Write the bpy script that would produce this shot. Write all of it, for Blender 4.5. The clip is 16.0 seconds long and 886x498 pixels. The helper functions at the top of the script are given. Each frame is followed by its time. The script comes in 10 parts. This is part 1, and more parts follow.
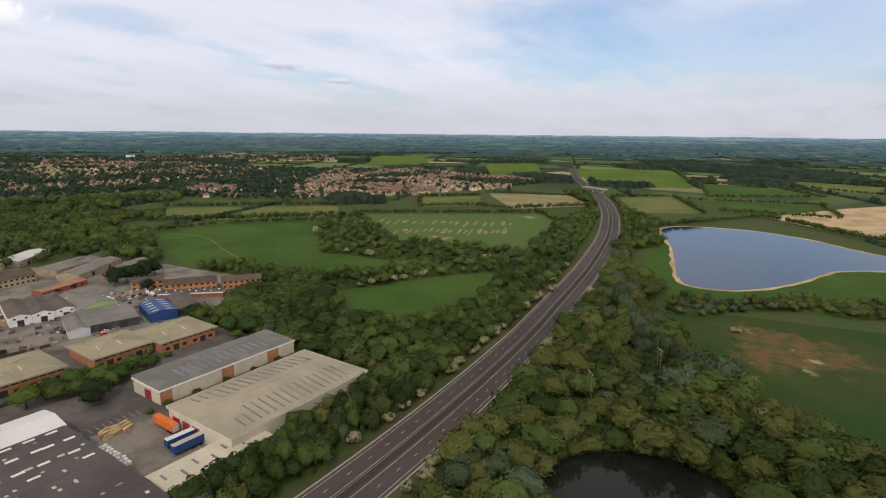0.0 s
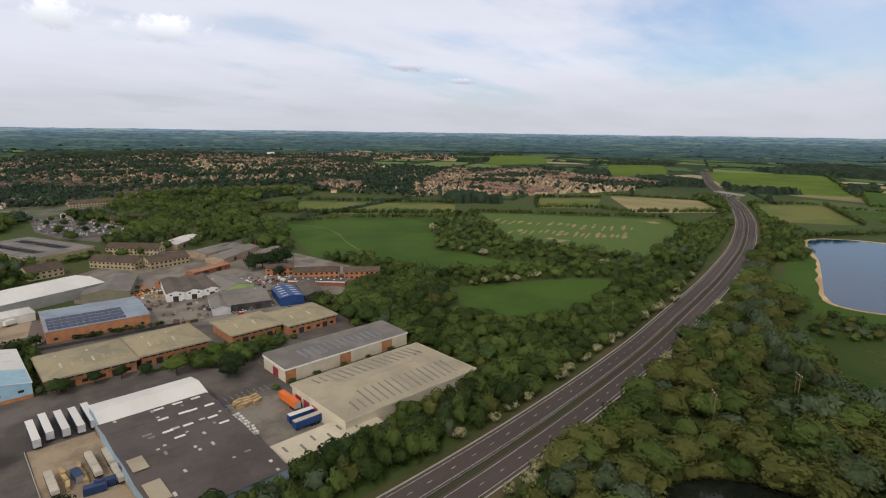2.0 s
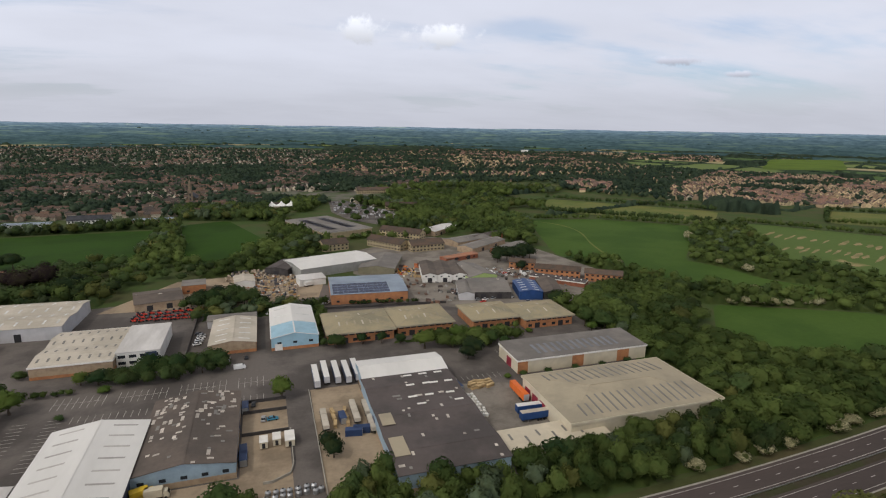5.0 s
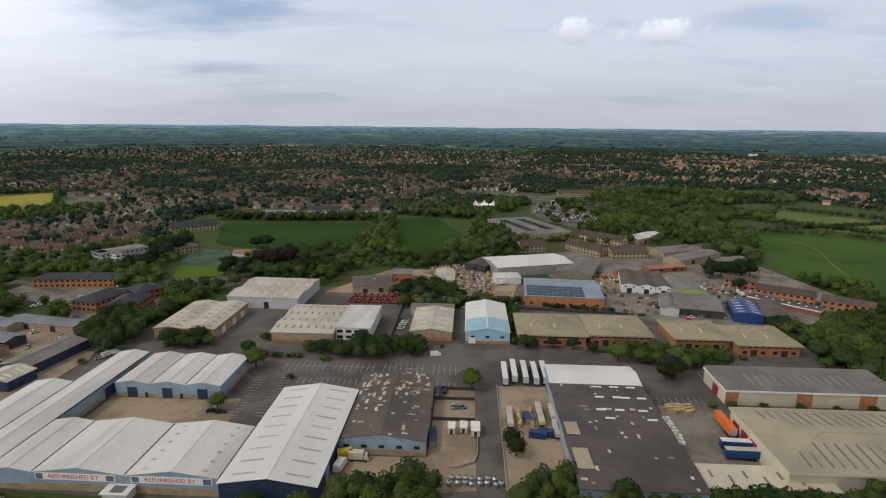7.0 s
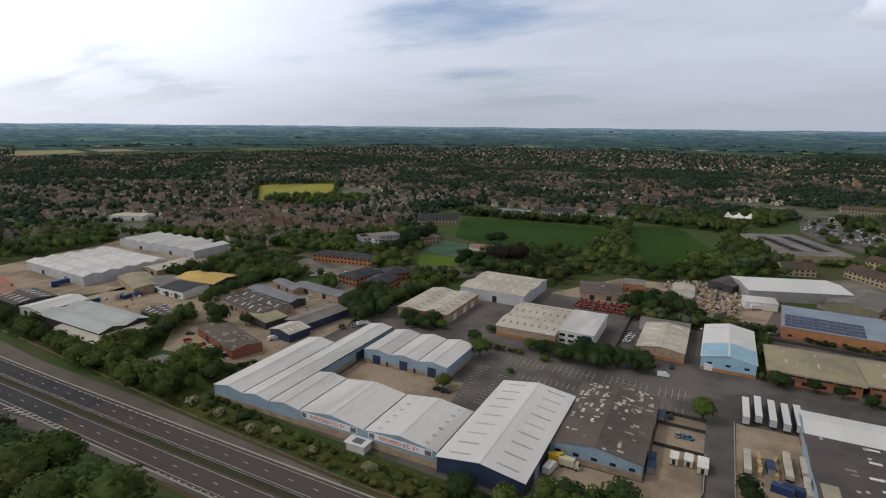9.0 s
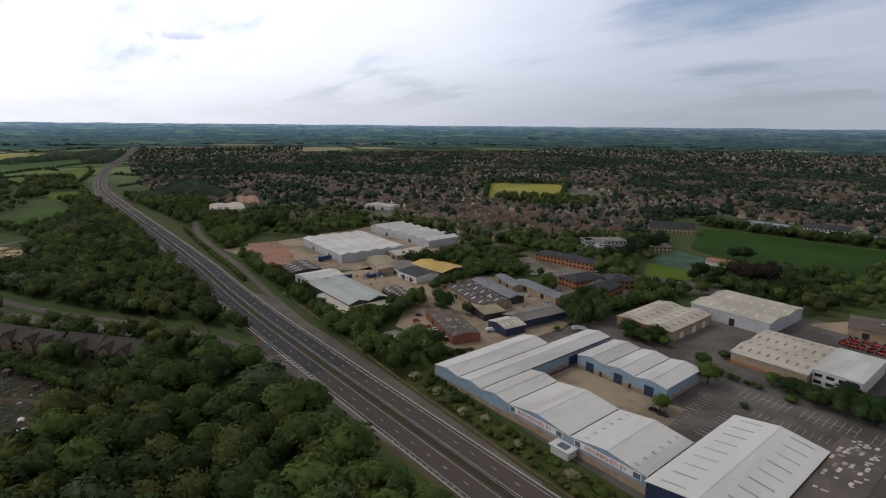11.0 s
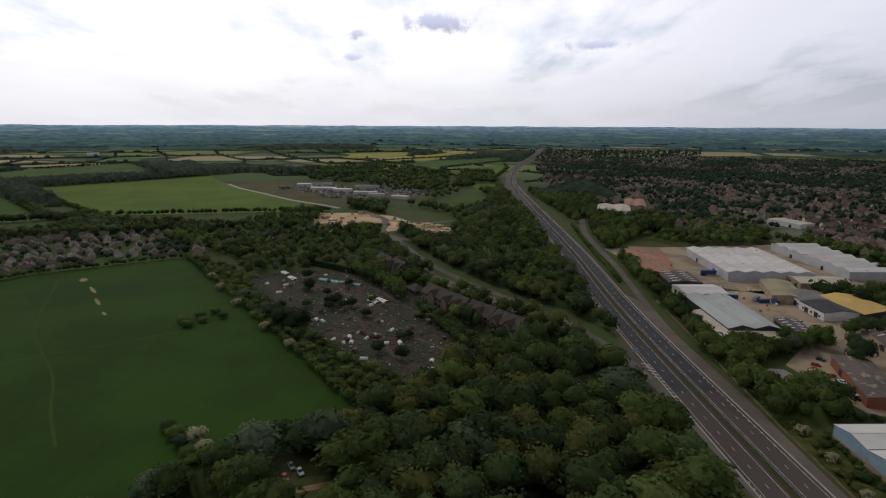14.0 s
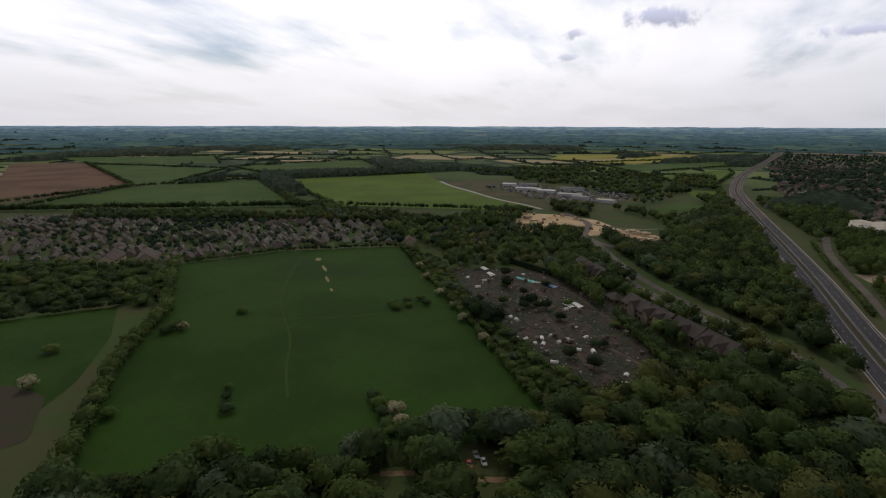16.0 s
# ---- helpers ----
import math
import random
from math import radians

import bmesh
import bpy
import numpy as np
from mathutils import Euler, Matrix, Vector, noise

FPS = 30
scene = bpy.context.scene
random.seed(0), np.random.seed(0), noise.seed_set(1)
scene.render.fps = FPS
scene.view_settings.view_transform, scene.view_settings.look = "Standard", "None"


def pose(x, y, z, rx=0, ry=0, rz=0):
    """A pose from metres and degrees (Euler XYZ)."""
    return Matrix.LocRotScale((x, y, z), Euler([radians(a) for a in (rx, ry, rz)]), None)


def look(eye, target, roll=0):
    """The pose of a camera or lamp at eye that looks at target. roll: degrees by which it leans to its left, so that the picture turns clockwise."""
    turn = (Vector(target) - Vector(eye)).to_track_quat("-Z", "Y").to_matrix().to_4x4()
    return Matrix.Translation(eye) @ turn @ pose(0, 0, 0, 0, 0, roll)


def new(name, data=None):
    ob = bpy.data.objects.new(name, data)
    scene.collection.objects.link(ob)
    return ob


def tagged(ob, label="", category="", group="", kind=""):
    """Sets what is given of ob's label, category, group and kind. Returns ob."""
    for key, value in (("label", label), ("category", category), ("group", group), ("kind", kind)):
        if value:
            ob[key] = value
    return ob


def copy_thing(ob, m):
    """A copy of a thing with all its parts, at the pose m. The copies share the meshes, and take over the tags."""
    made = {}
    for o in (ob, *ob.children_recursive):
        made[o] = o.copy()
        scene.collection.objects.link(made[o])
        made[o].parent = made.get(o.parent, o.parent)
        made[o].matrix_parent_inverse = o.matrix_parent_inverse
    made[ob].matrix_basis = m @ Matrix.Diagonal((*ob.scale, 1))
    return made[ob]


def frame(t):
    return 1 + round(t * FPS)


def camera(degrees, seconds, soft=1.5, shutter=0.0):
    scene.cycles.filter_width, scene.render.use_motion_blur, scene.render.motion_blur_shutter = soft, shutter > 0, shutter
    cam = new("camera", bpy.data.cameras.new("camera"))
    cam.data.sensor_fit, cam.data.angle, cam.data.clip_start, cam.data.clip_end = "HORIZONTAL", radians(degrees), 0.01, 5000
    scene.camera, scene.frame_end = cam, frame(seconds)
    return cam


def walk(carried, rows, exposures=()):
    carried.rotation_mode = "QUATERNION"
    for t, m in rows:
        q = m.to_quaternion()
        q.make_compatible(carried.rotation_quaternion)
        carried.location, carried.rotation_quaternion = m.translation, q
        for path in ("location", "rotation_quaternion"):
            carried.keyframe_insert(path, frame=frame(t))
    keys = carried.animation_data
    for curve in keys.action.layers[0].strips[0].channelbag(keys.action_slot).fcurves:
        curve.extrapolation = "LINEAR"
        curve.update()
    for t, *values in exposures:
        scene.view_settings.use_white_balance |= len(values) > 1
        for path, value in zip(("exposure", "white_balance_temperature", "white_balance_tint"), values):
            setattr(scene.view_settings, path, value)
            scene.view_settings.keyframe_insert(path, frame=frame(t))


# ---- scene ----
cam = camera(77.7, 16.0, soft=1.15)
EYE = 108.0
TURNS = [
    (0.0, 78.09, -0.55, -55.60), (0.5, 78.06, -0.57, -52.86), (1.0, 78.01, -0.61, -49.83),
    (1.5, 77.98, -0.71, -46.98), (2.0, 77.93, -0.75, -43.47), (2.5, 77.88, -0.75, -39.41),
    (3.0, 77.83, -0.83, -35.31), (3.5, 77.78, -0.91, -31.14), (4.0, 77.66, -0.97, -26.66),
    (6.5, 77.39, -0.55, -3.27), (7.0, 77.39, -0.54, 2.78), (7.5, 77.39, -0.48, 8.83),
    (8.0, 77.42, -0.47, 14.91), (8.5, 77.40, -0.56, 20.99), (9.0, 77.36, -0.57, 27.00),
    (11.5, 77.21, -0.52, 56.69), (12.0, 77.19, -0.51, 63.27), (12.5, 77.16, -0.46, 69.77),
    (13.0, 77.19, -0.37, 76.36), (13.5, 77.21, -0.28, 82.95), (14.0, 77.28, -0.25, 89.33),
    (14.5, 77.32, -0.19, 94.68), (15.0, 77.31, -0.20, 99.96), (15.5, 77.33, -0.15, 105.18),
    (16.0, 77.32, -0.15, 110.35),
]
walk(cam, [(t, pose(0, 0, EYE, a, b, c)) for t, a, b, c in TURNS],
     exposures=[(0.0, -0.2, 6500, 10), (4.0, -0.32, 6400, 10), (7.0, -0.45, 6250, 9), (9.0, -0.6, 6100, 9), (11.5, -0.84, 6050, 10), (14.0, -1.08, 6150, 11), (16.0, -1.18, 6250, 11)])

# ---- light: thin high cloud, sun behind it to the south-west ----
SUN_AZ, SUN_EL = radians(118.0), radians(48.0)   # azimuth counted from +Y towards -X
sun_way = Vector((-math.sin(SUN_AZ) * math.cos(SUN_EL), math.cos(SUN_AZ) * math.cos(SUN_EL), math.sin(SUN_EL)))
sun = new("sun", bpy.data.lights.new("sun", "SUN"))
sun.data.energy, sun.data.angle, sun.data.color = 1.3, radians(5.0), (1.0, 0.92, 0.8)
sun.matrix_world = look((0, 0, 500), Vector((0, 0, 500)) - sun_way)


class Graph:
    """Short hand for node trees."""

    def __init__(self, tree):
        self.tree = tree

    def node(self, kind, **given):
        n = self.tree.nodes.new(kind)
        for key, value in given.items():
            key = key.replace("_", " ")
            if key in n.inputs:
                if isinstance(value, bpy.types.NodeSocket):
                    self.tree.links.new(value, n.inputs[key])
                else:
                    n.inputs[key].default_value = value
        return n

    def link(self, a, b):
        self.tree.links.new(a, b)

    def math(self, op, a, b=0.0, clamp=False):
        n = self.tree.nodes.new("ShaderNodeMath")
        n.operation, n.use_clamp = op, clamp
        for i, value in enumerate((a, b)):
            if isinstance(value, bpy.types.NodeSocket):
                self.link(value, n.inputs[i])
            else:
                n.inputs[i].default_value = value
        return n.outputs[0]

    def mix(self, fac, a, b, how="MIX"):
        n = self.tree.nodes.new("ShaderNodeMix")
        n.data_type, n.blend_type = "RGBA", how
        for i, value in ((0, fac), (6, a), (7, b)):
            if isinstance(value, bpy.types.NodeSocket):
                self.link(value, n.inputs[i])
            else:
                n.inputs[i].default_value = value if i == 0 else (*value[:3], 1)
        return n.outputs[2]

    def noise(self, vector, scale, detail=3.0, rough=0.55):
        n = self.tree.nodes.new("ShaderNodeTexNoise")
        n.inputs["Scale"].default_value, n.inputs["Detail"].default_value = scale, detail
        n.inputs["Roughness"].default_value = rough
        self.link(vector, n.inputs["Vector"])
        return n.outputs["Fac"]

    def ramp(self, fac, lo, hi):
        n = self.tree.nodes.new("ShaderNodeMapRange")
        n.interpolation_type = "SMOOTHSTEP"
        n.inputs["From Min"].default_value, n.inputs["From Max"].default_value = lo, hi
        self.link(fac, n.inputs["Value"])
        return n.outputs["Result"]

    def scaled(self, vector, x, y, z, turn=0.0):
        n = self.tree.nodes.new("ShaderNodeMapping")
        n.inputs["Scale"].default_value, n.inputs["Rotation"].default_value = (x, y, z), (0, 0, turn)
        self.link(vector, n.inputs["Vector"])
        return n.outputs[0]


def direction(az, el):
    a, e = radians(az), radians(el)
    return (-math.sin(a) * math.cos(e), math.cos(a) * math.cos(e), math.sin(e))


# The sky: a clear one behind two sheets of thin cloud and a few small cumulus.
world = bpy.data.worlds.new("world")
scene.world = world
world.use_nodes = True
world.node_tree.nodes.clear()
g = Graph(world.node_tree)
sky = g.node("ShaderNodeTexSky")
sky.sky_type, sky.sun_disc = "NISHITA", False
sky.sun_elevation, sky.sun_rotation = SUN_EL, -SUN_AZ
sky.altitude, sky.air_density, sky.dust_density = 100, 1.0, 2.0
SKY = 0.155
coord = g.node("ShaderNodeTexCoord").outputs["Generated"]
split = g.node("ShaderNodeSeparateXYZ")
g.link(coord, split.inputs[0])
up = g.math("MAXIMUM", split.outputs[2], 0.0)
flat = g.node("ShaderNodeVectorMath")
flat.operation = "DIVIDE"
den = g.math("ADD", up, 0.16)
join = g.node("ShaderNodeCombineXYZ")
for i in range(3):
    g.link(den, join.inputs[i])
g.link(coord, flat.inputs[0])
g.link(join.outputs[0], flat.inputs[1])
plane = g.scaled(flat.outputs[0], 1, 1, 0)
sheet = g.noise(g.scaled(plane, 0.5, 0.7, 1, 0.4), 1.0, 6.0, 0.56)
streak = g.noise(g.scaled(plane, 0.3, 1.1, 1, -0.35), 1.2, 5.0, 0.58)
cover = g.ramp(g.math("ADD", g.math("MULTIPLY", sheet, 0.6), g.math("MULTIPLY", streak, 0.4)), 0.31, 0.5)
hazy = g.ramp(up, 0.13, 0.01)
cover = g.math("MAXIMUM", g.math("MULTIPLY", cover, 0.95), g.math("MULTIPLY", hazy, 0.93))
# gaps of clear sky: bearing, height, half width, half height in degrees, how clear
for az, el, wide, tall, thin in ((-84.0, 9.0, 24.0, 6.5, 0.62), (27.0, 9.6, 8.0, 1.5, 0.4), (-26.0, 9.4, 6.0, 1.2, 0.4), (-70.0, 12.0, 8.0, 1.6, 0.5)):
    d = g.node("ShaderNodeVectorMath")
    d.operation = "SUBTRACT"
    g.link(coord, d.inputs[0])
    d.inputs[1].default_value = direction(az, el)
    turned = g.scaled(d.outputs[0], 1, 1, 1)
    turned.node.vector_type = "TEXTURE"
    turned.node.inputs["Rotation"].default_value = (0, 0, radians(az))
    turned.node.inputs["Scale"].default_value = (radians(wide), radians(wide), radians(tall))
    length = g.node("ShaderNodeVectorMath")
    length.operation = "LENGTH"
    g.link(turned, length.inputs[0])
    gap = g.ramp(g.math("ADD", length.outputs["Value"], g.math("MULTIPLY", g.math("SUBTRACT", sheet, 0.5), 3.2)), 1.2, 0.2)
    cover = g.math("MULTIPLY", cover, g.math("SUBTRACT", 1.0, g.math("MULTIPLY", gap, thin)))
# towards the sun the cloud shines through
glow_dot = g.node("ShaderNodeVectorMath")
glow_dot.operation = "DOT_PRODUCT"
g.link(coord, glow_dot.inputs[0])
glow_dot.inputs[1].default_value = sun_way
near_sun = g.ramp(glow_dot.outputs["Value"], -0.1, 1.0)
cloud_light = g.math("ADD", 6.5, g.math("MULTIPLY", near_sun, 11.6))
shade = g.ramp(g.noise(g.scaled(plane, 0.8, 1.2, 1), 1.0, 5.0), 0.35, 0.7)
cloud_light = g.math("MULTIPLY", cloud_light, g.math("SUBTRACT", 1.0, g.math("MULTIPLY", shade, 0.07)))
cloud_light = g.math("MULTIPLY", cloud_light, g.math("SUBTRACT", 1.0, g.math("MULTIPLY", hazy, 0.2)))
# above the view the sky is dimmed and warmed to set the ground's light
cloud_light = g.math("MULTIPLY", cloud_light, g.math("SUBTRACT", 1.0, g.math("MULTIPLY", g.ramp(up, 0.26, 0.6), 0.66)))
tone = g.node("ShaderNodeVectorMath")
tone.operation = "SCALE"
g.link(g.mix(g.ramp(up, 0.24, 0.55), g.mix(near_sun, (0.955, 0.97, 1.08), (1.03, 0.975, 0.945)), (1.04, 0.98, 0.89)), tone.inputs[0])
g.link(cloud_light, tone.inputs["Scale"])
clear_sky = g.mix(1.0, sky.outputs[0], (0.84, 0.93, 1.06), "MULTIPLY")
colour = g.mix(cover, clear_sky, tone.outputs[0])
# small cumulus: bearing and height in degrees, half width, half height, brightness, tone
puff = g.noise(coord, 34.0, 6.0, 0.62)
for az, el, wide, tall, light, blue in ((-9.9, 9.0, 2.4, 1.25, 7.3, 1.05), (-17.7, 8.5, 4.2, 1.15, 7.2, 1.05), (89.7, 9.7, 4.2, 0.95, 8.2, 1.22), (74.4, 7.4, 3.2, 0.6, 8.6, 1.2),
                                        (97.7, 8.5, 1.3, 0.5, 9.0, 1.15), (98.3, 6.4, 1.0, 0.4, 9.5, 1.12), (-39.8, 6.2, 2.4, 0.45, 5.2, 1.12), (-45.0, 4.9, 1.6, 0.35, 5.2, 1.12)):
    d = g.node("ShaderNodeVectorMath")
    d.operation = "SUBTRACT"
    g.link(coord, d.inputs[0])
    d.inputs[1].default_value = direction(az, el)
    turned = g.scaled(d.outputs[0], 1, 1, 1)
    m = turned.node
    m.vector_type = "TEXTURE"
    m.inputs["Rotation"].default_value = (0, 0, radians(az))
    m.inputs["Scale"].default_value = (radians(wide), radians(wide), radians(tall))
    length = g.node("ShaderNodeVectorMath")
    length.operation = "LENGTH"
    g.link(turned, length.inputs[0])
    body = g.ramp(g.math("ADD", length.outputs["Value"], g.math("MULTIPLY", g.math("SUBTRACT", puff, 0.5), 2.6)), 1.1, 0.35)
    low = g.node("ShaderNodeSeparateXYZ")
    g.link(turned, low.inputs[0])
    lit = g.math("ADD", light, g.math("MULTIPLY", low.outputs[2], 2.2))
    puff_tone = g.node("ShaderNodeVectorMath")
    puff_tone.operation = "SCALE"
    puff_tone.inputs[0].default_value = (0.97, 0.985, blue)
    g.link(lit, puff_tone.inputs["Scale"])
    colour = g.mix(g.math("MULTIPLY", body, 0.93), colour, puff_tone.outputs[0])
back = g.node("ShaderNodeBackground", Strength=SKY)
g.link(colour, back.inputs["Color"])
g.link(back.outputs[0], g.node("ShaderNodeOutputWorld").inputs["Surface"])


# ---- materials ----
def surface(name, base, rough=0.85, metal=0.0, second=None, scale=0.05, fine=1.2, contrast=0.35, bump=0.0, bump_size=1.0,
            spread=(0.4, 0.62), stretch=(1, 1, 1), each=0.0, spec=0.3):
    """A surface with a base colour, a second one in patches, and fine grain, at real size."""
    m = bpy.data.materials.new(name)
    m.use_nodes = True
    q = Graph(m.node_tree)
    shader = m.node_tree.nodes["Principled BSDF"]
    where = q.node("ShaderNodeNewGeometry").outputs["Position"]
    if stretch != (1, 1, 1):
        where = q.scaled(where, *stretch)
    big = q.ramp(q.noise(where, scale, 5.0, 0.6), *spread)
    col = q.mix(big, base, second or [c * (1 - contrast) for c in base])
    grain = q.noise(where, fine, 3.0, 0.6)
    grey = q.math("ADD", 1 - contrast * 0.6, q.math("MULTIPLY", grain, contrast * 1.2))
    joined = q.node("ShaderNodeCombineColor")
    for i in range(3):
        q.link(grey, joined.inputs[i])
    col = q.mix(1.0, col, joined.outputs[0], "MULTIPLY")
    if each:
        rnd = q.node("ShaderNodeObjectInfo").outputs["Random"]
        amount = q.math("ADD", 1 - each / 2, q.math("MULTIPLY", rnd, each))
        both = q.node("ShaderNodeCombineColor")
        for i in range(3):
            q.link(amount, both.inputs[i])
        col = q.mix(1.0, col, both.outputs[0], "MULTIPLY")
    q.link(col, shader.inputs["Base Color"])
    shader.inputs["Roughness"].default_value, shader.inputs["Metallic"].default_value = rough, metal
    shader.inputs["Specular IOR Level"].default_value = spec
    if bump:
        b = q.node("ShaderNodeBump", Strength=bump, Distance=bump_size)
        q.link(q.noise(where, fine * 1.7, 3.0), b.inputs["Height"])
        q.link(b.outputs[0], shader.inputs["Normal"])
    return m


def foliage(name, lo, hi, joined, under=None, far=False):
    """Leaves: colours between lo and hi from tree to tree, a little from spray to spray, with yellower and duller
    patches; far ones go bluer, haze put into the colour.
    """
    m = bpy.data.materials.new(name)
    m.use_nodes = True
    q = Graph(m.node_tree)
    shader = m.node_tree.nodes["Principled BSDF"]
    if joined:
        a = q.node("ShaderNodeAttribute")
        a.attribute_name = "tint"
        tree = a.outputs["Fac"]
    else:
        tree = q.node("ShaderNodeObjectInfo").outputs["Random"]
    geo = q.node("ShaderNodeNewGeometry")
    clump = geo.outputs["Random Per Island"]
    col = q.mix(tree, lo, hi)
    blotch = q.noise(geo.outputs["Position"], 0.28, 3.0, 0.6)
    # far leaves mix to blue-green instead, as painted haze
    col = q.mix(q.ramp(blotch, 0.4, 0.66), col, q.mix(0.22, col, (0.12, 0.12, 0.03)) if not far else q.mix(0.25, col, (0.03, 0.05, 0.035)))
    grain = q.noise(geo.outputs["Position"], 1.1, 3.0, 0.65)
    grey = q.math("ADD", 0.77, q.math("ADD", q.math("MULTIPLY", clump, 0.16), q.math("MULTIPLY", grain, 0.3)))
    j = q.node("ShaderNodeCombineColor")
    for i in range(3):
        q.link(grey, j.inputs[i])
    col = q.mix(1.0, col, j.outputs[0], "MULTIPLY")
    if under:
        col = q.mix(q.ramp(q.noise(geo.outputs["Position"], 0.55, 3.0), 0.52, 0.62), col, under)
        col = q.mix(q.ramp(clump, 0.62, 0.66), col, q.mix(0.5, col, under))
    q.link(col, shader.inputs["Base Color"])
    shader.inputs["Roughness"].default_value = 0.8
    shader.inputs["Specular IOR Level"].default_value = 0.12
    # light comes through the leaves
    through_leaf = q.node("ShaderNodeBsdfTranslucent")
    q.link(col, through_leaf.inputs["Color"])
    both = q.node("ShaderNodeMixShader")
    both.inputs[0].default_value = 0.42
    q.link(shader.outputs[0], both.inputs[1])
    q.link(through_leaf.outputs[0], both.inputs[2])
    q.link(both.outputs[0], m.node_tree.nodes["Material Output"].inputs["Surface"])
    if not far:
        ruffle = q.node("ShaderNodeBump", Strength=0.32, Distance=0.6)
        q.link(q.noise(geo.outputs["Position"], 1.0, 4.0, 0.7), ruffle.inputs["Height"])
        q.link(ruffle.outputs[0], shader.inputs["Normal"])
    return m


def flat_paint(name, base, rough=0.6, metal=0.0, contrast=0.12, each=0.0):
    return surface(name, base, rough, metal, contrast=contrast, scale=0.3, fine=3.0, each=each)


def tinted(name, lo, hi, rough=0.85):
    """A joined mass of small things, each with its own shade between two colours."""
    m = bpy.data.materials.new(name)
    m.use_nodes = True
    q = Graph(m.node_tree)
    shader = m.node_tree.nodes["Principled BSDF"]
    a = q.node("ShaderNodeAttribute")
    a.attribute_name = "tint"
    col = q.mix(a.outputs["Fac"], lo, hi)
    grain = q.noise(q.node("ShaderNodeNewGeometry").outputs["Position"], 0.8, 3.0)
    col = q.mix(q.ramp(grain, 0.35, 0.75), col, q.mix(0.5, col, (0.05, 0.045, 0.04)))
    q.link(col, shader.inputs["Base Color"])
    shader.inputs["Roughness"].default_value = rough
    return m


ASPHALT = surface("asphalt", (0.082, 0.064, 0.06), 0.9, second=(0.06, 0.048, 0.046), scale=0.02, fine=2.0, contrast=0.25, stretch=(0.25, 1, 1))
ASPHALT_NEW = surface("new_asphalt", (0.045, 0.044, 0.052), 0.9, scale=0.05, fine=2.0, contrast=0.25)
TARMAC = surface("worn_tarmac", (0.140, 0.122, 0.112), 0.9, second=(0.08, 0.07, 0.065), scale=0.035, fine=0.9, contrast=0.3)
SHOULDER = surface("pale_shoulder", (0.105, 0.086, 0.076), 0.9, second=(0.135, 0.112, 0.096), scale=0.05, fine=1.0, contrast=0.25)
YARD = surface("dusty_yard", (0.35, 0.275, 0.195), 0.95, second=(0.22, 0.17, 0.12), scale=0.045, fine=0.6, contrast=0.35)
CONCRETE = surface("yard_concrete", (0.225, 0.2, 0.172), 0.9, second=(0.14, 0.122, 0.105), scale=0.06, fine=0.8, contrast=0.3)
BARE = surface("bare_earth", (0.26, 0.17, 0.1), 0.95, second=(0.16, 0.12, 0.07), scale=0.06, fine=0.7, contrast=0.4)
SAND = surface("sand", (0.52, 0.38, 0.22), 0.95, second=(0.38, 0.26, 0.14), scale=0.03, fine=0.4, contrast=0.3)
PASTURE = surface("pasture", (0.059, 0.105, 0.02), 0.95, second=(0.042, 0.083, 0.015), scale=0.012, fine=0.3, contrast=0.25, spec=0.1)
LUSH = surface("lush_meadow", (0.028, 0.066, 0.007), 0.95, second=(0.021, 0.05, 0.006), scale=0.015, fine=0.25, contrast=0.25, spec=0.1)
CROP = surface("bright_crop", (0.098, 0.15, 0.018), 0.95, second=(0.076, 0.12, 0.016), scale=0.01, fine=0.2, contrast=0.2, spec=0.1)
YELLOWCROP = surface("yellow_crop", (0.3, 0.27, 0.05), 0.95, second=(0.22, 0.22, 0.045), scale=0.012, fine=0.2, contrast=0.2, spec=0.1)
STUBBLE = surface("pale_stubble", (0.3, 0.24, 0.13), 0.95, second=(0.2, 0.19, 0.085), scale=0.02, fine=0.2, contrast=0.25, stretch=(1, 0.25, 1), spec=0.1)
OLIVE = surface("olive_meadow", (0.15, 0.155, 0.05), 0.95, second=(0.095, 0.13, 0.035), scale=0.012, fine=0.3, contrast=0.25, spec=0.1)
STREAK = surface("bare_streaks", (0.29, 0.22, 0.12), 0.95, second=(0.18, 0.165, 0.075), scale=0.08, fine=0.4, contrast=0.3, spec=0.1)
STRIPES = surface("patchy_crop", (0.085, 0.13, 0.035), 0.95, second=(0.3, 0.23, 0.12), scale=0.05, fine=0.3, contrast=0.25, spread=(0.62, 0.74), stretch=(0.5, 0.4, 1), spec=0.1)
PLOUGH = surface("ploughed_soil", (0.15, 0.085, 0.05), 0.95, second=(0.1, 0.06, 0.038), scale=0.01, fine=0.25, contrast=0.3, spec=0.1)
RESERVE = surface("gritty_reserve", (0.06, 0.05, 0.036), 0.95, second=(0.05, 0.055, 0.026), scale=0.04, fine=0.8, contrast=0.4, spec=0.1)
SCRUB = surface("rough_scrub_ground", (0.062, 0.07, 0.028), 0.95, second=(0.1, 0.082, 0.045), scale=0.02, fine=0.4, contrast=0.4, spec=0.1)
ALLOTMENT = surface("allotment_soil", (0.05, 0.033, 0.022), 0.95, second=(0.022, 0.03, 0.012), scale=0.07, fine=0.5, contrast=0.4, spread=(0.44, 0.56))
TOWN_GROUND = surface("town_gardens", (0.06, 0.085, 0.03), 0.95, second=(0.13, 0.12, 0.1), scale=0.03, fine=0.15, contrast=0.4)
COURT = surface("green_court", (0.06, 0.12, 0.075), 0.9, scale=0.05, fine=0.5)
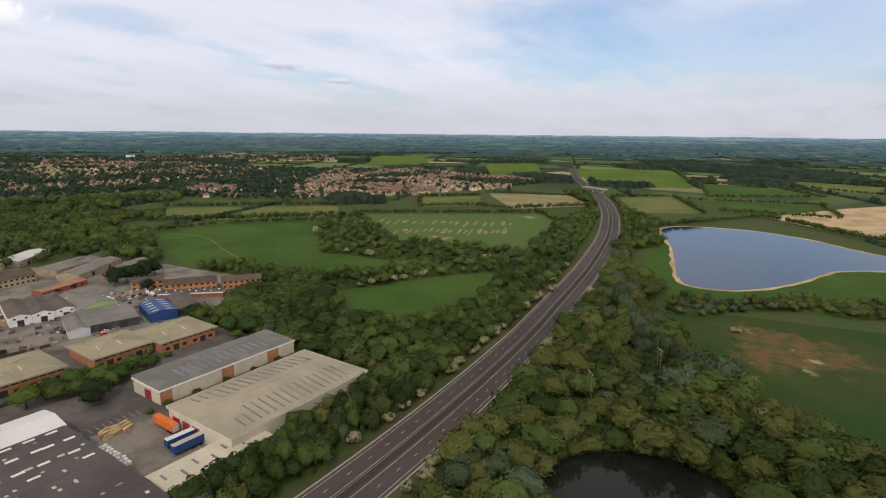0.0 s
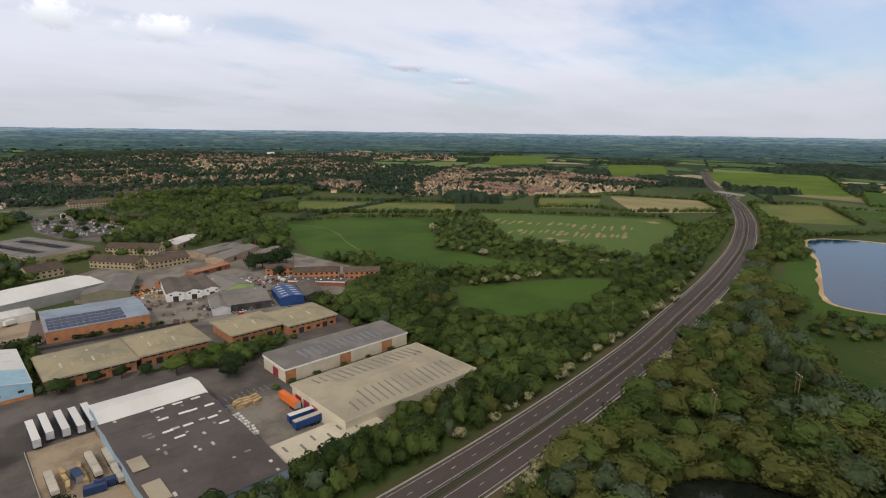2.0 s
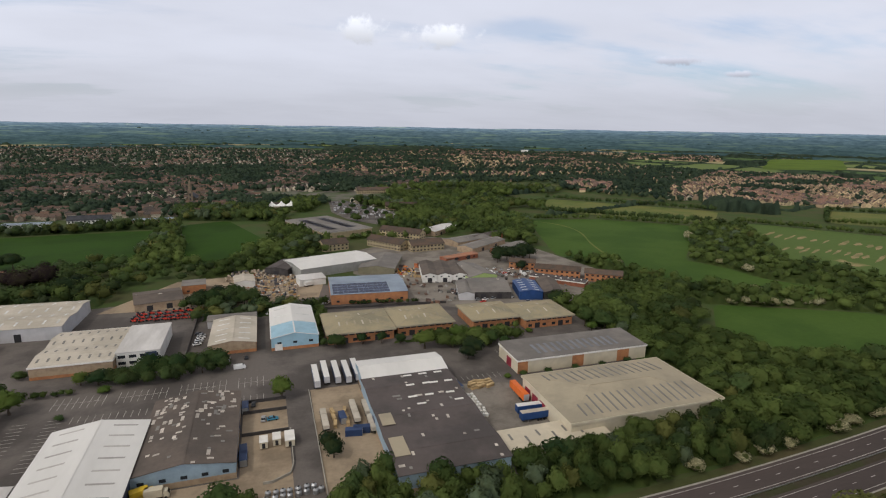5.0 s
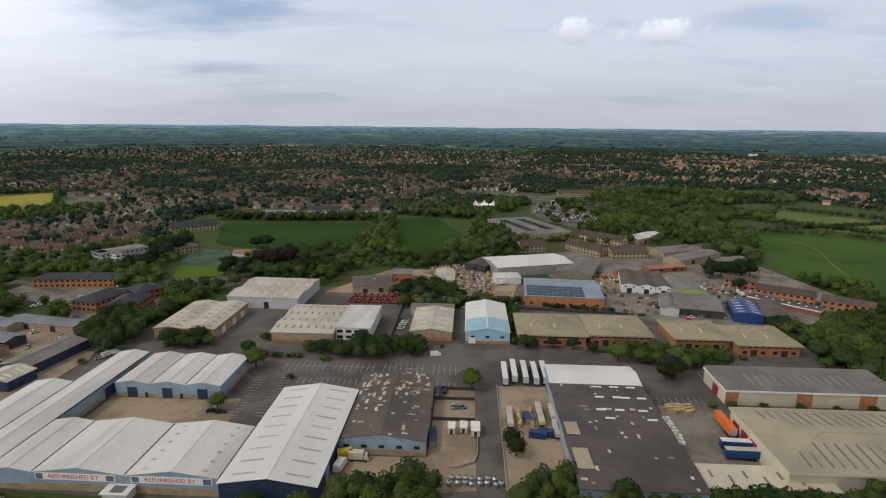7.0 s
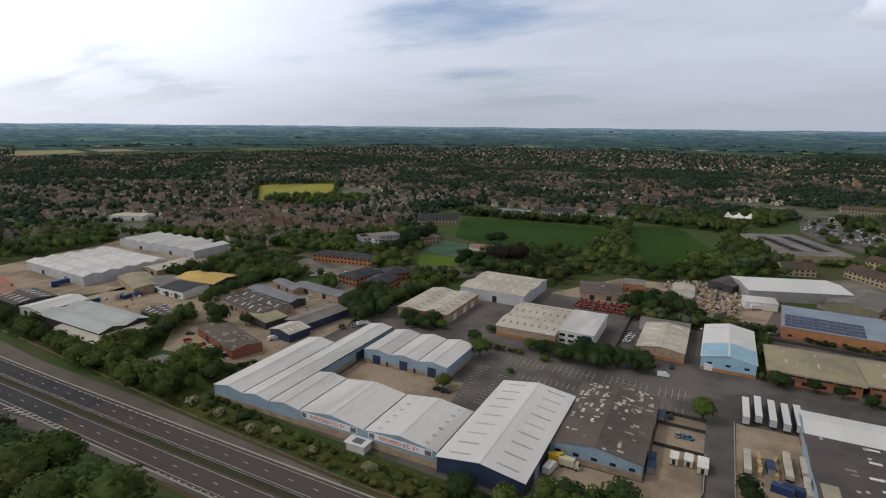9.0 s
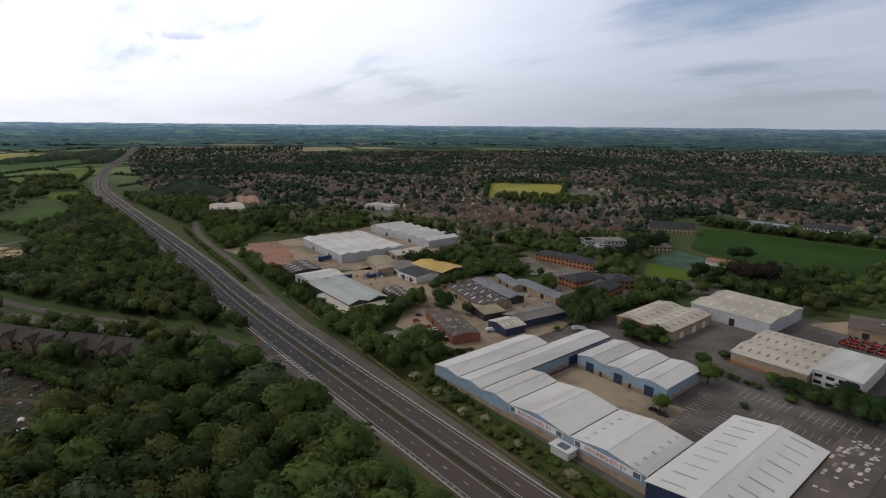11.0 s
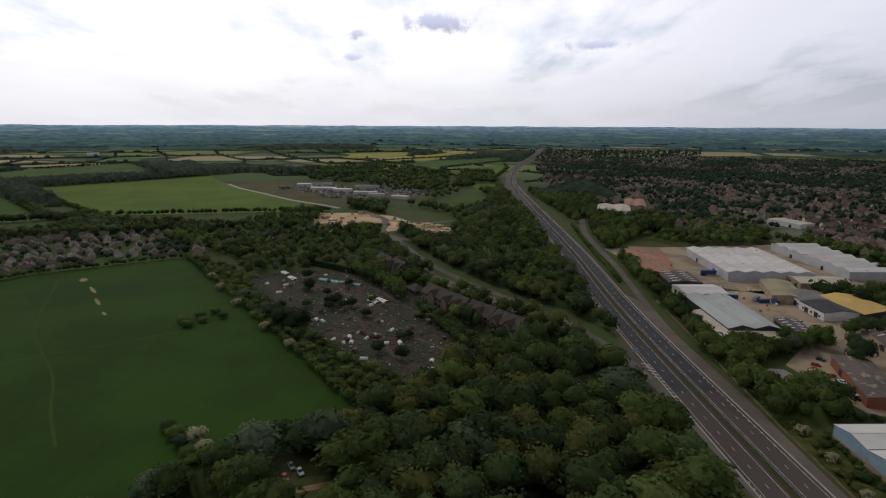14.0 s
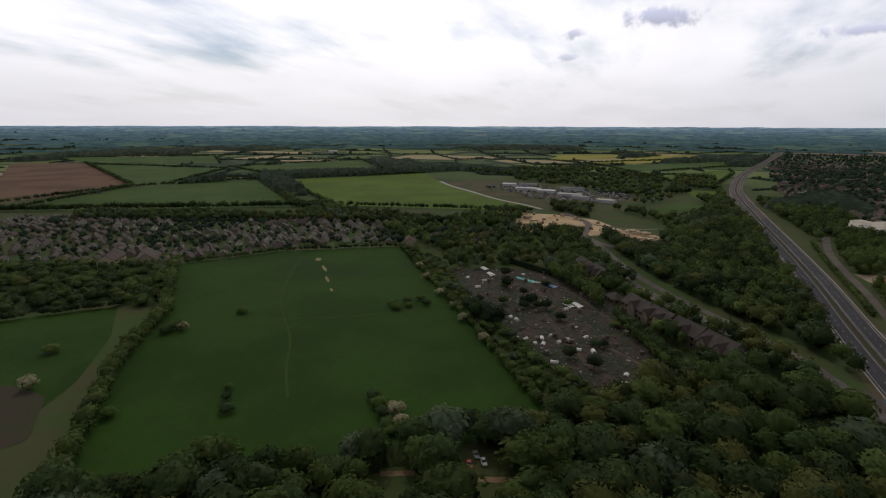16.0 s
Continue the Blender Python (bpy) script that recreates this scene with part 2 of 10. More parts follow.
WATER = surface("water", (0.004, 0.038, 0.09), 0.08, scale=0.01, fine=0.5, contrast=0.15, spec=0.12, bump=0.12, bump_size=0.3)
POND = surface("pond_water", (0.012, 0.016, 0.012), 0.08, scale=0.05, fine=0.4, contrast=0.2, spec=0.6, bump=0.05, bump_size=0.3)
LINE = flat_paint("road_paint", (0.5, 0.475, 0.44), 0.7, contrast=0.3)
STEEL = flat_paint("galvanised_steel", (0.42, 0.43, 0.44), 0.5, 0.6)
KERB = flat_paint("kerb_concrete", (0.36, 0.34, 0.3), 0.9)

ROOF_WHITE = surface("white_roof_sheet", (0.6, 0.58, 0.565), 0.7, second=(0.47, 0.45, 0.435), scale=0.06, fine=0.8, contrast=0.2, stretch=(1, 0.22, 1))
ROOF_BRIGHT = surface("bright_white_roof_sheet", (0.66, 0.645, 0.625), 0.6, scale=0.04, fine=0.5, contrast=0.1, stretch=(1, 0.3, 1))
ROOF_PALE = surface("pale_cement_roof", (0.5, 0.45, 0.38), 0.85, second=(0.4, 0.36, 0.3), scale=0.07, fine=0.7, contrast=0.18)
ROOF_CREAM = surface("cream_roof_sheet", (0.36, 0.31, 0.225), 0.8, second=(0.29, 0.255, 0.19), scale=0.05, fine=0.6, contrast=0.15)
ROOF_KHAKI = surface("lichened_khaki_roof", (0.32, 0.272, 0.175), 0.9, second=(0.245, 0.22, 0.15), scale=0.08, fine=0.8, contrast=0.22)
ROOF_GREY = surface("grey_roof_sheet", (0.2, 0.182, 0.165), 0.75, second=(0.145, 0.132, 0.122), scale=0.06, fine=0.6, contrast=0.2)
ROOF_IVORY = surface("ivory_roof_sheet", (0.6, 0.53, 0.41), 0.75, second=(0.52, 0.46, 0.36), scale=0.08, fine=0.6, contrast=0.12)
ROOF_SPOT = flat_paint("grimy_rooflight", (0.42, 0.4, 0.38), 0.6, contrast=0.15, each=0.3)
ROOF_ZINC = surface("pale_zinc_roof", (0.4, 0.42, 0.41), 0.7, second=(0.33, 0.35, 0.34), scale=0.06, fine=0.6, contrast=0.15)
ROOF_BLUEGREY = surface("blue_grey_roof_sheet", (0.25, 0.3, 0.37), 0.6, second=(0.2, 0.24, 0.3), scale=0.08, fine=0.6, contrast=0.15)
ROOF_DARK = surface("dark_felt_roof", (0.1, 0.083, 0.08), 0.9, second=(0.07, 0.06, 0.058), scale=0.05, fine=0.5, contrast=0.25)
ROOF_BROWN = surface("weathered_brown_roof", (0.125, 0.1, 0.085), 0.9, second=(0.09, 0.075, 0.066), scale=0.07, fine=0.8, contrast=0.3)
ROOF_YELLOW = surface("ochre_roof_sheet", (0.56, 0.37, 0.1), 0.7, scale=0.06, fine=0.5, contrast=0.15)
ROOF_GREEN = surface("pale_green_sheet", (0.42, 0.55, 0.2), 0.7, contrast=0.12)
ROOF_RUST = surface("rusty_roof_sheet", (0.38, 0.175, 0.105), 0.85, second=(0.24, 0.15, 0.11), scale=0.1, fine=0.6, contrast=0.25)
ROOF_SLATE = surface("dark_slate", (0.05, 0.052, 0.06), 0.85, scale=0.2, fine=2.0, contrast=0.3)
ROOF_TILE = surface("brown_roof_tile", (0.1, 0.067, 0.049), 0.85, second=(0.07, 0.055, 0.045), scale=0.15, fine=1.5, contrast=0.3, each=0.5)
ROOF_FLATS = surface("dark_brown_tile", (0.07, 0.055, 0.048), 0.85, second=(0.05, 0.042, 0.038), scale=0.3, fine=1.5, contrast=0.3)
ROOF_LIGHT = flat_paint("translucent_rooflight", (0.62, 0.62, 0.6), 0.5, contrast=0.2, each=0.3)
ROOF_LIGHT_GREY = flat_paint("dirty_rooflight", (0.2, 0.19, 0.175), 0.6, contrast=0.2, each=0.3)
PATCH = flat_paint("pale_repair_sheet", (0.5, 0.45, 0.4), 0.7, contrast=0.25, each=0.5)
SOLAR = flat_paint("solar_panel", (0.03, 0.04, 0.085), 0.18, 0.1)
WALL_BLUE = surface("pale_blue_cladding", (0.27, 0.36, 0.44), 0.6, scale=0.2, contrast=0.15)
WALL_SKY = surface("sky_blue_cladding", (0.3, 0.47, 0.58), 0.6, scale=0.2, contrast=0.12)
WALL_NAVY = surface("navy_cladding", (0.035, 0.05, 0.1), 0.5, scale=0.2, contrast=0.2)
WALL_ROYAL = surface("royal_blue_cladding", (0.022, 0.065, 0.2), 0.5, scale=0.2, contrast=0.2)
WALL_CREAM = surface("cream_cladding", (0.58, 0.52, 0.4), 0.7, scale=0.15, contrast=0.14)
WALL_GREY = surface("pale_grey_cladding", (0.48, 0.48, 0.5), 0.65, scale=0.15, contrast=0.14)
WALL_WHITE = surface("white_painted_wall", (0.7, 0.69, 0.66), 0.7, scale=0.15, contrast=0.14)
ROOF_DULL = surface("dull_blue_grey_sheet", (0.185, 0.195, 0.215), 0.65, second=(0.15, 0.155, 0.17), scale=0.1, fine=0.6, contrast=0.15)
WALL_DULL = surface("dull_grey_cladding", (0.29, 0.29, 0.275), 0.7, scale=0.2, contrast=0.15)
WALL_OLIVE = surface("olive_cladding", (0.2, 0.185, 0.125), 0.7, scale=0.2, contrast=0.15)
WALL_DARK = surface("dark_timber_cladding", (0.06, 0.055, 0.055), 0.7, scale=0.3, contrast=0.3)
BRICK = surface("orange_brick", (0.42, 0.19, 0.085), 0.9, second=(0.33, 0.15, 0.075), scale=0.4, fine=2.5, contrast=0.25)
BRICK_RED = surface("red_brick", (0.3, 0.11, 0.065), 0.9, second=(0.23, 0.09, 0.055), scale=0.4, fine=2.5, contrast=0.25)
BRICK_BUFF = surface("buff_brick", (0.38, 0.29, 0.2), 0.9, second=(0.3, 0.22, 0.15), scale=0.3, fine=2.5, contrast=0.22)
STONE = surface("limestone_wall", (0.42, 0.34, 0.21), 0.9, second=(0.33, 0.27, 0.17), scale=0.3, fine=2.0, contrast=0.22, each=0.4)
STONE_DARK = surface("weathered_stone", (0.2, 0.155, 0.105), 0.9, second=(0.14, 0.11, 0.08), scale=0.3, fine=2.0, contrast=0.25)
GLASS = flat_paint("window_glass", (0.025, 0.03, 0.037), 0.12)
# near black of dark doors, and of unlit openings drawn as flat plates
DARK = flat_paint("dark_opening", (0.03, 0.03, 0.034), 0.7)
FRAME_WHITE = flat_paint("white_trim", (0.74, 0.72, 0.68), 0.6)
SIGN_WHITE = flat_paint("sign_white", (0.78, 0.77, 0.75), 0.6, contrast=0.06)
SIGN_RED = flat_paint("sign_red", (0.5, 0.03, 0.03), 0.6, contrast=0.05)
SIGN_GREY = flat_paint("sign_grey", (0.13, 0.15, 0.17), 0.6)
RED = flat_paint("red_paint", (0.55, 0.05, 0.03), 0.4, each=0.3)
ORANGE = flat_paint("orange_paint", (0.72, 0.16, 0.03), 0.5)
BLUE = flat_paint("blue_paint", (0.025, 0.05, 0.13), 0.4, each=0.3)
YELLOW = flat_paint("yellow_paint", (0.66, 0.45, 0.04), 0.5, each=0.2)
MAROON = flat_paint("maroon_paint", (0.26, 0.03, 0.05), 0.5)
WHITE_CAR = flat_paint("white_car_paint", (0.72, 0.72, 0.72), 0.3)
SILVER_CAR = flat_paint("silver_car_paint", (0.4, 0.41, 0.43), 0.3, 0.5)
BLACK_CAR = flat_paint("dark_car_paint", (0.03, 0.03, 0.035), 0.3)
TEAL_CAR = flat_paint("teal_car_paint", (0.05, 0.2, 0.3), 0.3)
RUBBER = flat_paint("rubber", (0.02, 0.02, 0.02), 0.9)
BARK = surface("bark", (0.09, 0.07, 0.05), 0.95, scale=0.6, fine=4.0, contrast=0.4)
TIMBER = surface("weathered_timber", (0.2, 0.14, 0.09), 0.9, scale=0.5, fine=3.0, contrast=0.35)
PALLET = flat_paint("new_timber", (0.5, 0.36, 0.19), 0.85, contrast=0.3, each=0.4)

LEAF_MASS = foliage("mixed_foliage_mass", (0.042, 0.071, 0.019), (0.135, 0.186, 0.05), True)
LEAF_WILLOW_MASS = foliage("willow_foliage_mass", (0.078, 0.092, 0.026), (0.165, 0.178, 0.054), True)
LEAF_GREY_MASS = foliage("grey_willow_foliage_mass", (0.058, 0.084, 0.042), (0.135, 0.182, 0.109), True)
LEAF_DARK_MASS = foliage("dark_foliage_mass", (0.027, 0.047, 0.017), (0.088, 0.138, 0.046), True)
LEAF = foliage("green_foliage", (0.025, 0.057, 0.021), (0.067, 0.110, 0.033), False)
LEAF_LIGHT = foliage("light_green_foliage", (0.072, 0.131, 0.026), (0.118, 0.168, 0.038), False)
LEAF_DARK = foliage("dark_green_foliage", (0.013, 0.029, 0.016), (0.031, 0.057, 0.022), False)
LEAF_COPPER = foliage("dark_copper_foliage", (0.025, 0.016, 0.020), (0.039, 0.029, 0.025), False)
BLOSSOM = foliage("white_hawthorn_blossom", (0.46, 0.42, 0.24), (0.62, 0.57, 0.38), False, (0.08, 0.1, 0.03))
# bluer than nearby leaves: the haze of distance is put into the colour
HAZED_TREES = foliage("distant_woods", (0.027, 0.048, 0.034), (0.07, 0.104, 0.06), True, far=True)
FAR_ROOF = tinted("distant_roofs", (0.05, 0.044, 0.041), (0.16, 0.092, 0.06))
NEW_ROOF = tinted("red_tiled_roofs", (0.105, 0.076, 0.064), (0.27, 0.145, 0.1))
NEW_WALL = tinted("yellow_stone_walls", (0.36, 0.26, 0.15), (0.78, 0.62, 0.38))
FAR_WALL = tinted("distant_walls", (0.2, 0.155, 0.105), (0.76, 0.68, 0.55))


def wet_meadow():
    """Lush grass with a stand of dead bracken and pale rushes in it."""
    m = bpy.data.materials.new("wet_meadow")
    m.use_nodes = True
    q = Graph(m.node_tree)
    shader = m.node_tree.nodes["Principled BSDF"]
    where = q.node("ShaderNodeNewGeometry").outputs["Position"]
    off = q.node("ShaderNodeVectorMath")
    off.operation = "SUBTRACT"
    q.link(where, off.inputs[0])
    off.inputs[1].default_value = (321, 2, 0)
    stretch = q.scaled(off.outputs[0], 1 / 37, 1 / 34, 0, 0.4)
    d = q.node("ShaderNodeVectorMath")
    d.operation = "LENGTH"
    q.link(stretch, d.inputs[0])
    ragged = q.noise(where, 0.045, 6.0, 0.65)
    brown = q.ramp(q.math("ADD", d.outputs["Value"], q.math("MULTIPLY", q.math("SUBTRACT", ragged, 0.5), 2.9)), 1.05, 0.55)
    grass = q.mix(q.ramp(q.noise(where, 0.02, 5.0), 0.4, 0.62), (0.03, 0.06, 0.014), (0.046, 0.066, 0.018))
    bracken = q.mix(q.ramp(q.noise(where, 0.11, 5.0), 0.4, 0.62), (0.16, 0.09, 0.042), (0.075, 0.08, 0.027))
    bracken = q.mix(q.ramp(q.noise(where, 0.07, 4.0), 0.6, 0.7), bracken, (0.36, 0.28, 0.16))
    col = q.mix(q.math("MULTIPLY", brown, 0.85), grass, bracken)
    grain = q.math("ADD", 0.8, q.math("MULTIPLY", q.noise(where, 0.6, 3.0), 0.4))
    j = q.node("ShaderNodeCombineColor")
    for i in range(3):
        q.link(grain, j.inputs[i])
    q.link(q.mix(1.0, col, j.outputs[0], "MULTIPLY"), shader.inputs["Base Color"])
    shader.inputs["Roughness"].default_value = 0.95
    shader.inputs["Specular IOR Level"].default_value = 0.1
    return m


WET = wet_meadow()


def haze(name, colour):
    """Far land as an emitting surface, the haze of the air painted into its glow."""
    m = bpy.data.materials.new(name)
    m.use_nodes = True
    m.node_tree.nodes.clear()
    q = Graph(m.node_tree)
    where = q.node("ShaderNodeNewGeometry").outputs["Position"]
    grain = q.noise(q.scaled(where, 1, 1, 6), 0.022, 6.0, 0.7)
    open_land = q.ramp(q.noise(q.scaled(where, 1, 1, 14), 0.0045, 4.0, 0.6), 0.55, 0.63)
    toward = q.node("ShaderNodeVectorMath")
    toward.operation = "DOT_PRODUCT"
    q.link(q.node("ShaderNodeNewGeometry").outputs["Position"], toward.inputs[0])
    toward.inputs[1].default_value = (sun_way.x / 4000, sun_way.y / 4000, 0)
    # the painted haze glows more towards the sun
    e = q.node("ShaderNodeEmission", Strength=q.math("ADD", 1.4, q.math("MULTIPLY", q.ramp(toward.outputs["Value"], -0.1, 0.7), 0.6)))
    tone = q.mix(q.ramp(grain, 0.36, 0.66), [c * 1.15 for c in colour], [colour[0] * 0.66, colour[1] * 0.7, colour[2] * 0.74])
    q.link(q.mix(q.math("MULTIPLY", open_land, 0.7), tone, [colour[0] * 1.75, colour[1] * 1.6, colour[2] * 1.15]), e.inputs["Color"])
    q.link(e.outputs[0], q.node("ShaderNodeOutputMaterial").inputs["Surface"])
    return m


# haze painted in steps: each ring further out is paler and bluer
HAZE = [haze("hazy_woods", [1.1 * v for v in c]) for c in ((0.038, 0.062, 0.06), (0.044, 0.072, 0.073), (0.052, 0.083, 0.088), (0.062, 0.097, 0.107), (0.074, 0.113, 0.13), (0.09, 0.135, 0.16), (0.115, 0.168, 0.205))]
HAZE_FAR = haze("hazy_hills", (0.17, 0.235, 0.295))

# ---- builders ----
def part(name, bm, material, parent, label="", at=None):
    """Link a bmesh as one mesh object under a thing or a part."""
    me = bpy.data.meshes.new(name)
    bm.to_mesh(me)
    bm.free()
    me.materials.append(material)
    ob = new(name, me)
    ob.parent = parent
    if at is not None:
        ob.matrix_basis = at
    if label:
        ob["label"] = label
    return ob


def piece(name, me, parent, m, label=""):
    """One more object on a mesh that others share."""
    ob = new(name, me)
    ob.parent = parent
    ob.matrix_basis = m
    if label:
        ob["label"] = label
    return ob


def thing(name, label, category, x=0.0, y=0.0, z=0.0, turn=0.0, group="", kind=""):
    ob = new(name)
    ob.empty_display_size = 1.0
    ob.matrix_basis = pose(x, y, z, 0, 0, turn)
    return tagged(ob, label, category, group, kind)


def single(name, bm, material, label, category="", m=None, kind="", group=""):
    """A thing that is one mesh."""
    me = bpy.data.meshes.new(name)
    bm.to_mesh(me)
    bm.free()
    me.materials.append(material)
    ob = new(name, me)
    if m is not None:
        ob.matrix_basis = m
    return tagged(ob, label, category, group, kind)


def add_box(bm, x0, x1, y0, y1, z0, z1, bevel=0.0):
    """A box, its upper edges drawn in by bevel."""
    b = bevel
    v = [bm.verts.new(c) for c in ((x0, y0, z0), (x1, y0, z0), (x1, y1, z0), (x0, y1, z0))]
    if b:
        w = [bm.verts.new(c) for c in ((x0, y0, z1 - b), (x1, y0, z1 - b), (x1, y1, z1 - b), (x0, y1, z1 - b))]
        for i in range(4):
            bm.faces.new((v[i], v[(i + 1) % 4], w[(i + 1) % 4], w[i]))
        low = w
    else:
        low = v
    t = [bm.verts.new(c) for c in ((x0 + b, y0 + b, z1), (x1 - b, y0 + b, z1), (x1 - b, y1 - b, z1), (x0 + b, y1 - b, z1))]
    for i in range(4):
        bm.faces.new((low[i], low[(i + 1) % 4], t[(i + 1) % 4], t[i]))
    bm.faces.new(t)
    bm.faces.new(v[::-1])
    return bm


def box(*size, bevel=0.0):
    return add_box(bmesh.new(), *size, bevel=bevel)


def add_slab(bm, corners, thick):
    """A plate with these four upper corners, of this thickness downwards."""
    top = [bm.verts.new(c) for c in corners]
    low = [bm.verts.new((c[0], c[1], c[2] - thick)) for c in corners]
    bm.faces.new(top)
    bm.faces.new(low[::-1])
    n = len(top)
    for i in range(n):
        bm.faces.new((top[i], low[i], low[(i + 1) % n], top[(i + 1) % n]))
    return bm


def slab(corners, thick):
    return add_slab(bmesh.new(), corners, thick)


def add_tube(bm, x, y, z0, z1, r0, r1, sides=8):
    lo = [bm.verts.new((x + r0 * math.cos(6.2832 * i / sides), y + r0 * math.sin(6.2832 * i / sides), z0)) for i in range(sides)]
    hi = [bm.verts.new((x + r1 * math.cos(6.2832 * i / sides), y + r1 * math.sin(6.2832 * i / sides), z1)) for i in range(sides)]
    for i in range(sides):
        bm.faces.new((lo[i], lo[(i + 1) % sides], hi[(i + 1) % sides], hi[i]))
    bm.faces.new(hi)
    bm.faces.new(lo[::-1])
    return bm


def ground_height(x, y):
    """Flat by the estate, rising to low hills at the horizon."""
    r = math.hypot(x, y)
    if r < 1800:
        return 0.0
    a = math.atan2(-x, y)
    k = ((r - 1800) / 3000) ** 2
    hills = 74 + 5 * math.sin(3 * a + 0.5) + 4 * math.sin(7 * a + 2.0) + 2.5 * math.sin(15 * a)
    return hills * k


def inside(px, py, poly):
    """Which of the points lie in the polygon."""
    px, py = np.asarray(px, float), np.asarray(py, float)
    hit = np.zeros(px.shape, bool)
    n = len(poly)
    for i in range(n):
        (x0, y0), (x1, y1) = poly[i], poly[(i + 1) % n]
        if y0 == y1:
            continue
        cross = ((y0 > py) != (y1 > py)) & (px < (x1 - x0) * (py - y0) / (y1 - y0) + x0)
        hit ^= cross
    return hit


def smooth_line(points, step):
    """A smooth curve through the points, with a point about every step metres."""
    pts = [Vector((*p, 0)) for p in points]
    pts = [pts[0] * 2 - pts[1], *pts, pts[-1] * 2 - pts[-2]]
    out = []
    for i in range(1, len(pts) - 2):
        a, b, c, d = pts[i - 1:i + 3]
        n = max(1, int((c - b).length / step))
        for k in range(n):
            t = k / n
            p = 0.5 * ((2 * b) + (c - a) * t + (2 * a - 5 * b + 4 * c - d) * t * t + (3 * b - a - 3 * c + d) * t ** 3)
            out.append((p.x, p.y))
    out.append((pts[-2].x, pts[-2].y))
    return out


def normals(line):
    out = []
    for i in range(len(line)):
        a, b = line[max(0, i - 1)], line[min(len(line) - 1, i + 1)]
        d = Vector((b[0] - a[0], b[1] - a[1])).normalized()
        out.append((-d.y, d.x))
    return out


def ribbon(bm, line, left, right, z, z1=None):
    """A strip beside a line, between two offsets to its left, at height z over the ground."""
    ns = normals(line)
    rows = []
    for i, ((x, y), (nx, ny)) in enumerate(zip(line, ns)):
        lf = left(i / (len(line) - 1)) if callable(left) else left
        rt = right(i / (len(line) - 1)) if callable(right) else right
        g0 = ground_height(x, y) + max(0, math.hypot(x, y) - 1500) * 0.004
        rows.append((bm.verts.new((x + nx * rt, y + ny * rt, g0 + z)), bm.verts.new((x + nx * lf, y + ny * lf, g0 + z))))
    for a, b in zip(rows, rows[1:]):
        bm.faces.new((a[0], b[0], b[1], a[1]))
    return bm


# ---- ground, far land, fields ----
def far_land():
    """Farm land far off: fields with their own colours between dark hedges and woods."""
    m = bpy.data.materials.new("far_farmland")
    m.use_nodes = True
    q = Graph(m.node_tree)
    shader = m.node_tree.nodes["Principled BSDF"]
    where = q.node("ShaderNodeNewGeometry").outputs["Position"]
    warped = q.scaled(where, 0.0042, 0.0031, 0, 0.5)
    v = q.node("ShaderNodeTexVoronoi", Scale=1.0, Randomness=0.8)
    q.link(warped, v.inputs["Vector"])
    s = q.node("ShaderNodeSeparateColor")
    q.link(v.outputs["Color"], s.inputs[0])
    col = q.mix(q.ramp(s.outputs[0], 0.2, 0.9), (0.065, 0.11, 0.035), (0.15, 0.19, 0.06))
    col = q.mix(q.ramp(s.outputs[1], 0.74, 0.78), col, (0.32, 0.27, 0.15))
    edge = q.node("ShaderNodeTexVoronoi", Scale=1.0, Randomness=0.8)
    edge.feature = "DISTANCE_TO_EDGE"
    q.link(warped, edge.inputs["Vector"])
    woods = q.ramp(q.noise(where, 0.0022, 5.0), 0.57, 0.62)
    hedge = q.ramp(edge.outputs["Distance"], 0.09, 0.04)
    dark = q.math("MAXIMUM", woods, hedge)
    col = q.mix(dark, col, (0.026, 0.045, 0.02))
    near = q.node("ShaderNodeVectorMath")
    near.operation = "LENGTH"
    q.link(where, near.inputs[0])
    rough_grass = q.mix(q.ramp(q.noise(where, 0.03, 5.0), 0.4, 0.65), (0.055, 0.085, 0.026), (0.075, 0.08, 0.035))
    col = q.mix(q.ramp(near.outputs["Value"], 900, 1500), rough_grass, col)
    q.link(col, shader.inputs["Base Color"])
    shader.inputs["Roughness"].default_value = 0.95
    shader.inputs["Specular IOR Level"].default_value = 0.1
    return m


def build_ground():
    bm = bmesh.new()
    rings = [0, 150, 400, 900, 1500, 1800] + [1800 + 2900 * (i / 22) for i in range(1, 23)]
    n = 144
    rows = []
    for r in rings:
        if r == 0:
            rows.append([bm.verts.new((0, 0, 0))])
            continue
        row = []
        for i in range(n):
            x, y = r * math.cos(6.283185 * i / n), r * math.sin(6.283185 * i / n)
            bump = 3.0 * noise.noise(Vector((x, y, 0)) * 0.0016) * max(0, (r - 2500) / 2400) if r > 2500 else 0
            row.append(bm.verts.new((x, y, ground_height(x, y) + bump * 2.5)))
        rows.append(row)
    for i in range(n):
        bm.faces.new((rows[0][0], rows[1][i], rows[1][(i + 1) % n]))
    for a, b in zip(rows[1:], rows[2:]):
        for i in range(n):
            bm.faces.new((a[i], b[i], b[(i + 1) % n], a[(i + 1) % n]))
    for f in bm.faces:
        f.smooth = True
    return single("ground", bm, far_land(), "green and brown farmland reaching to low hills", "ground", kind="structure")


build_ground()


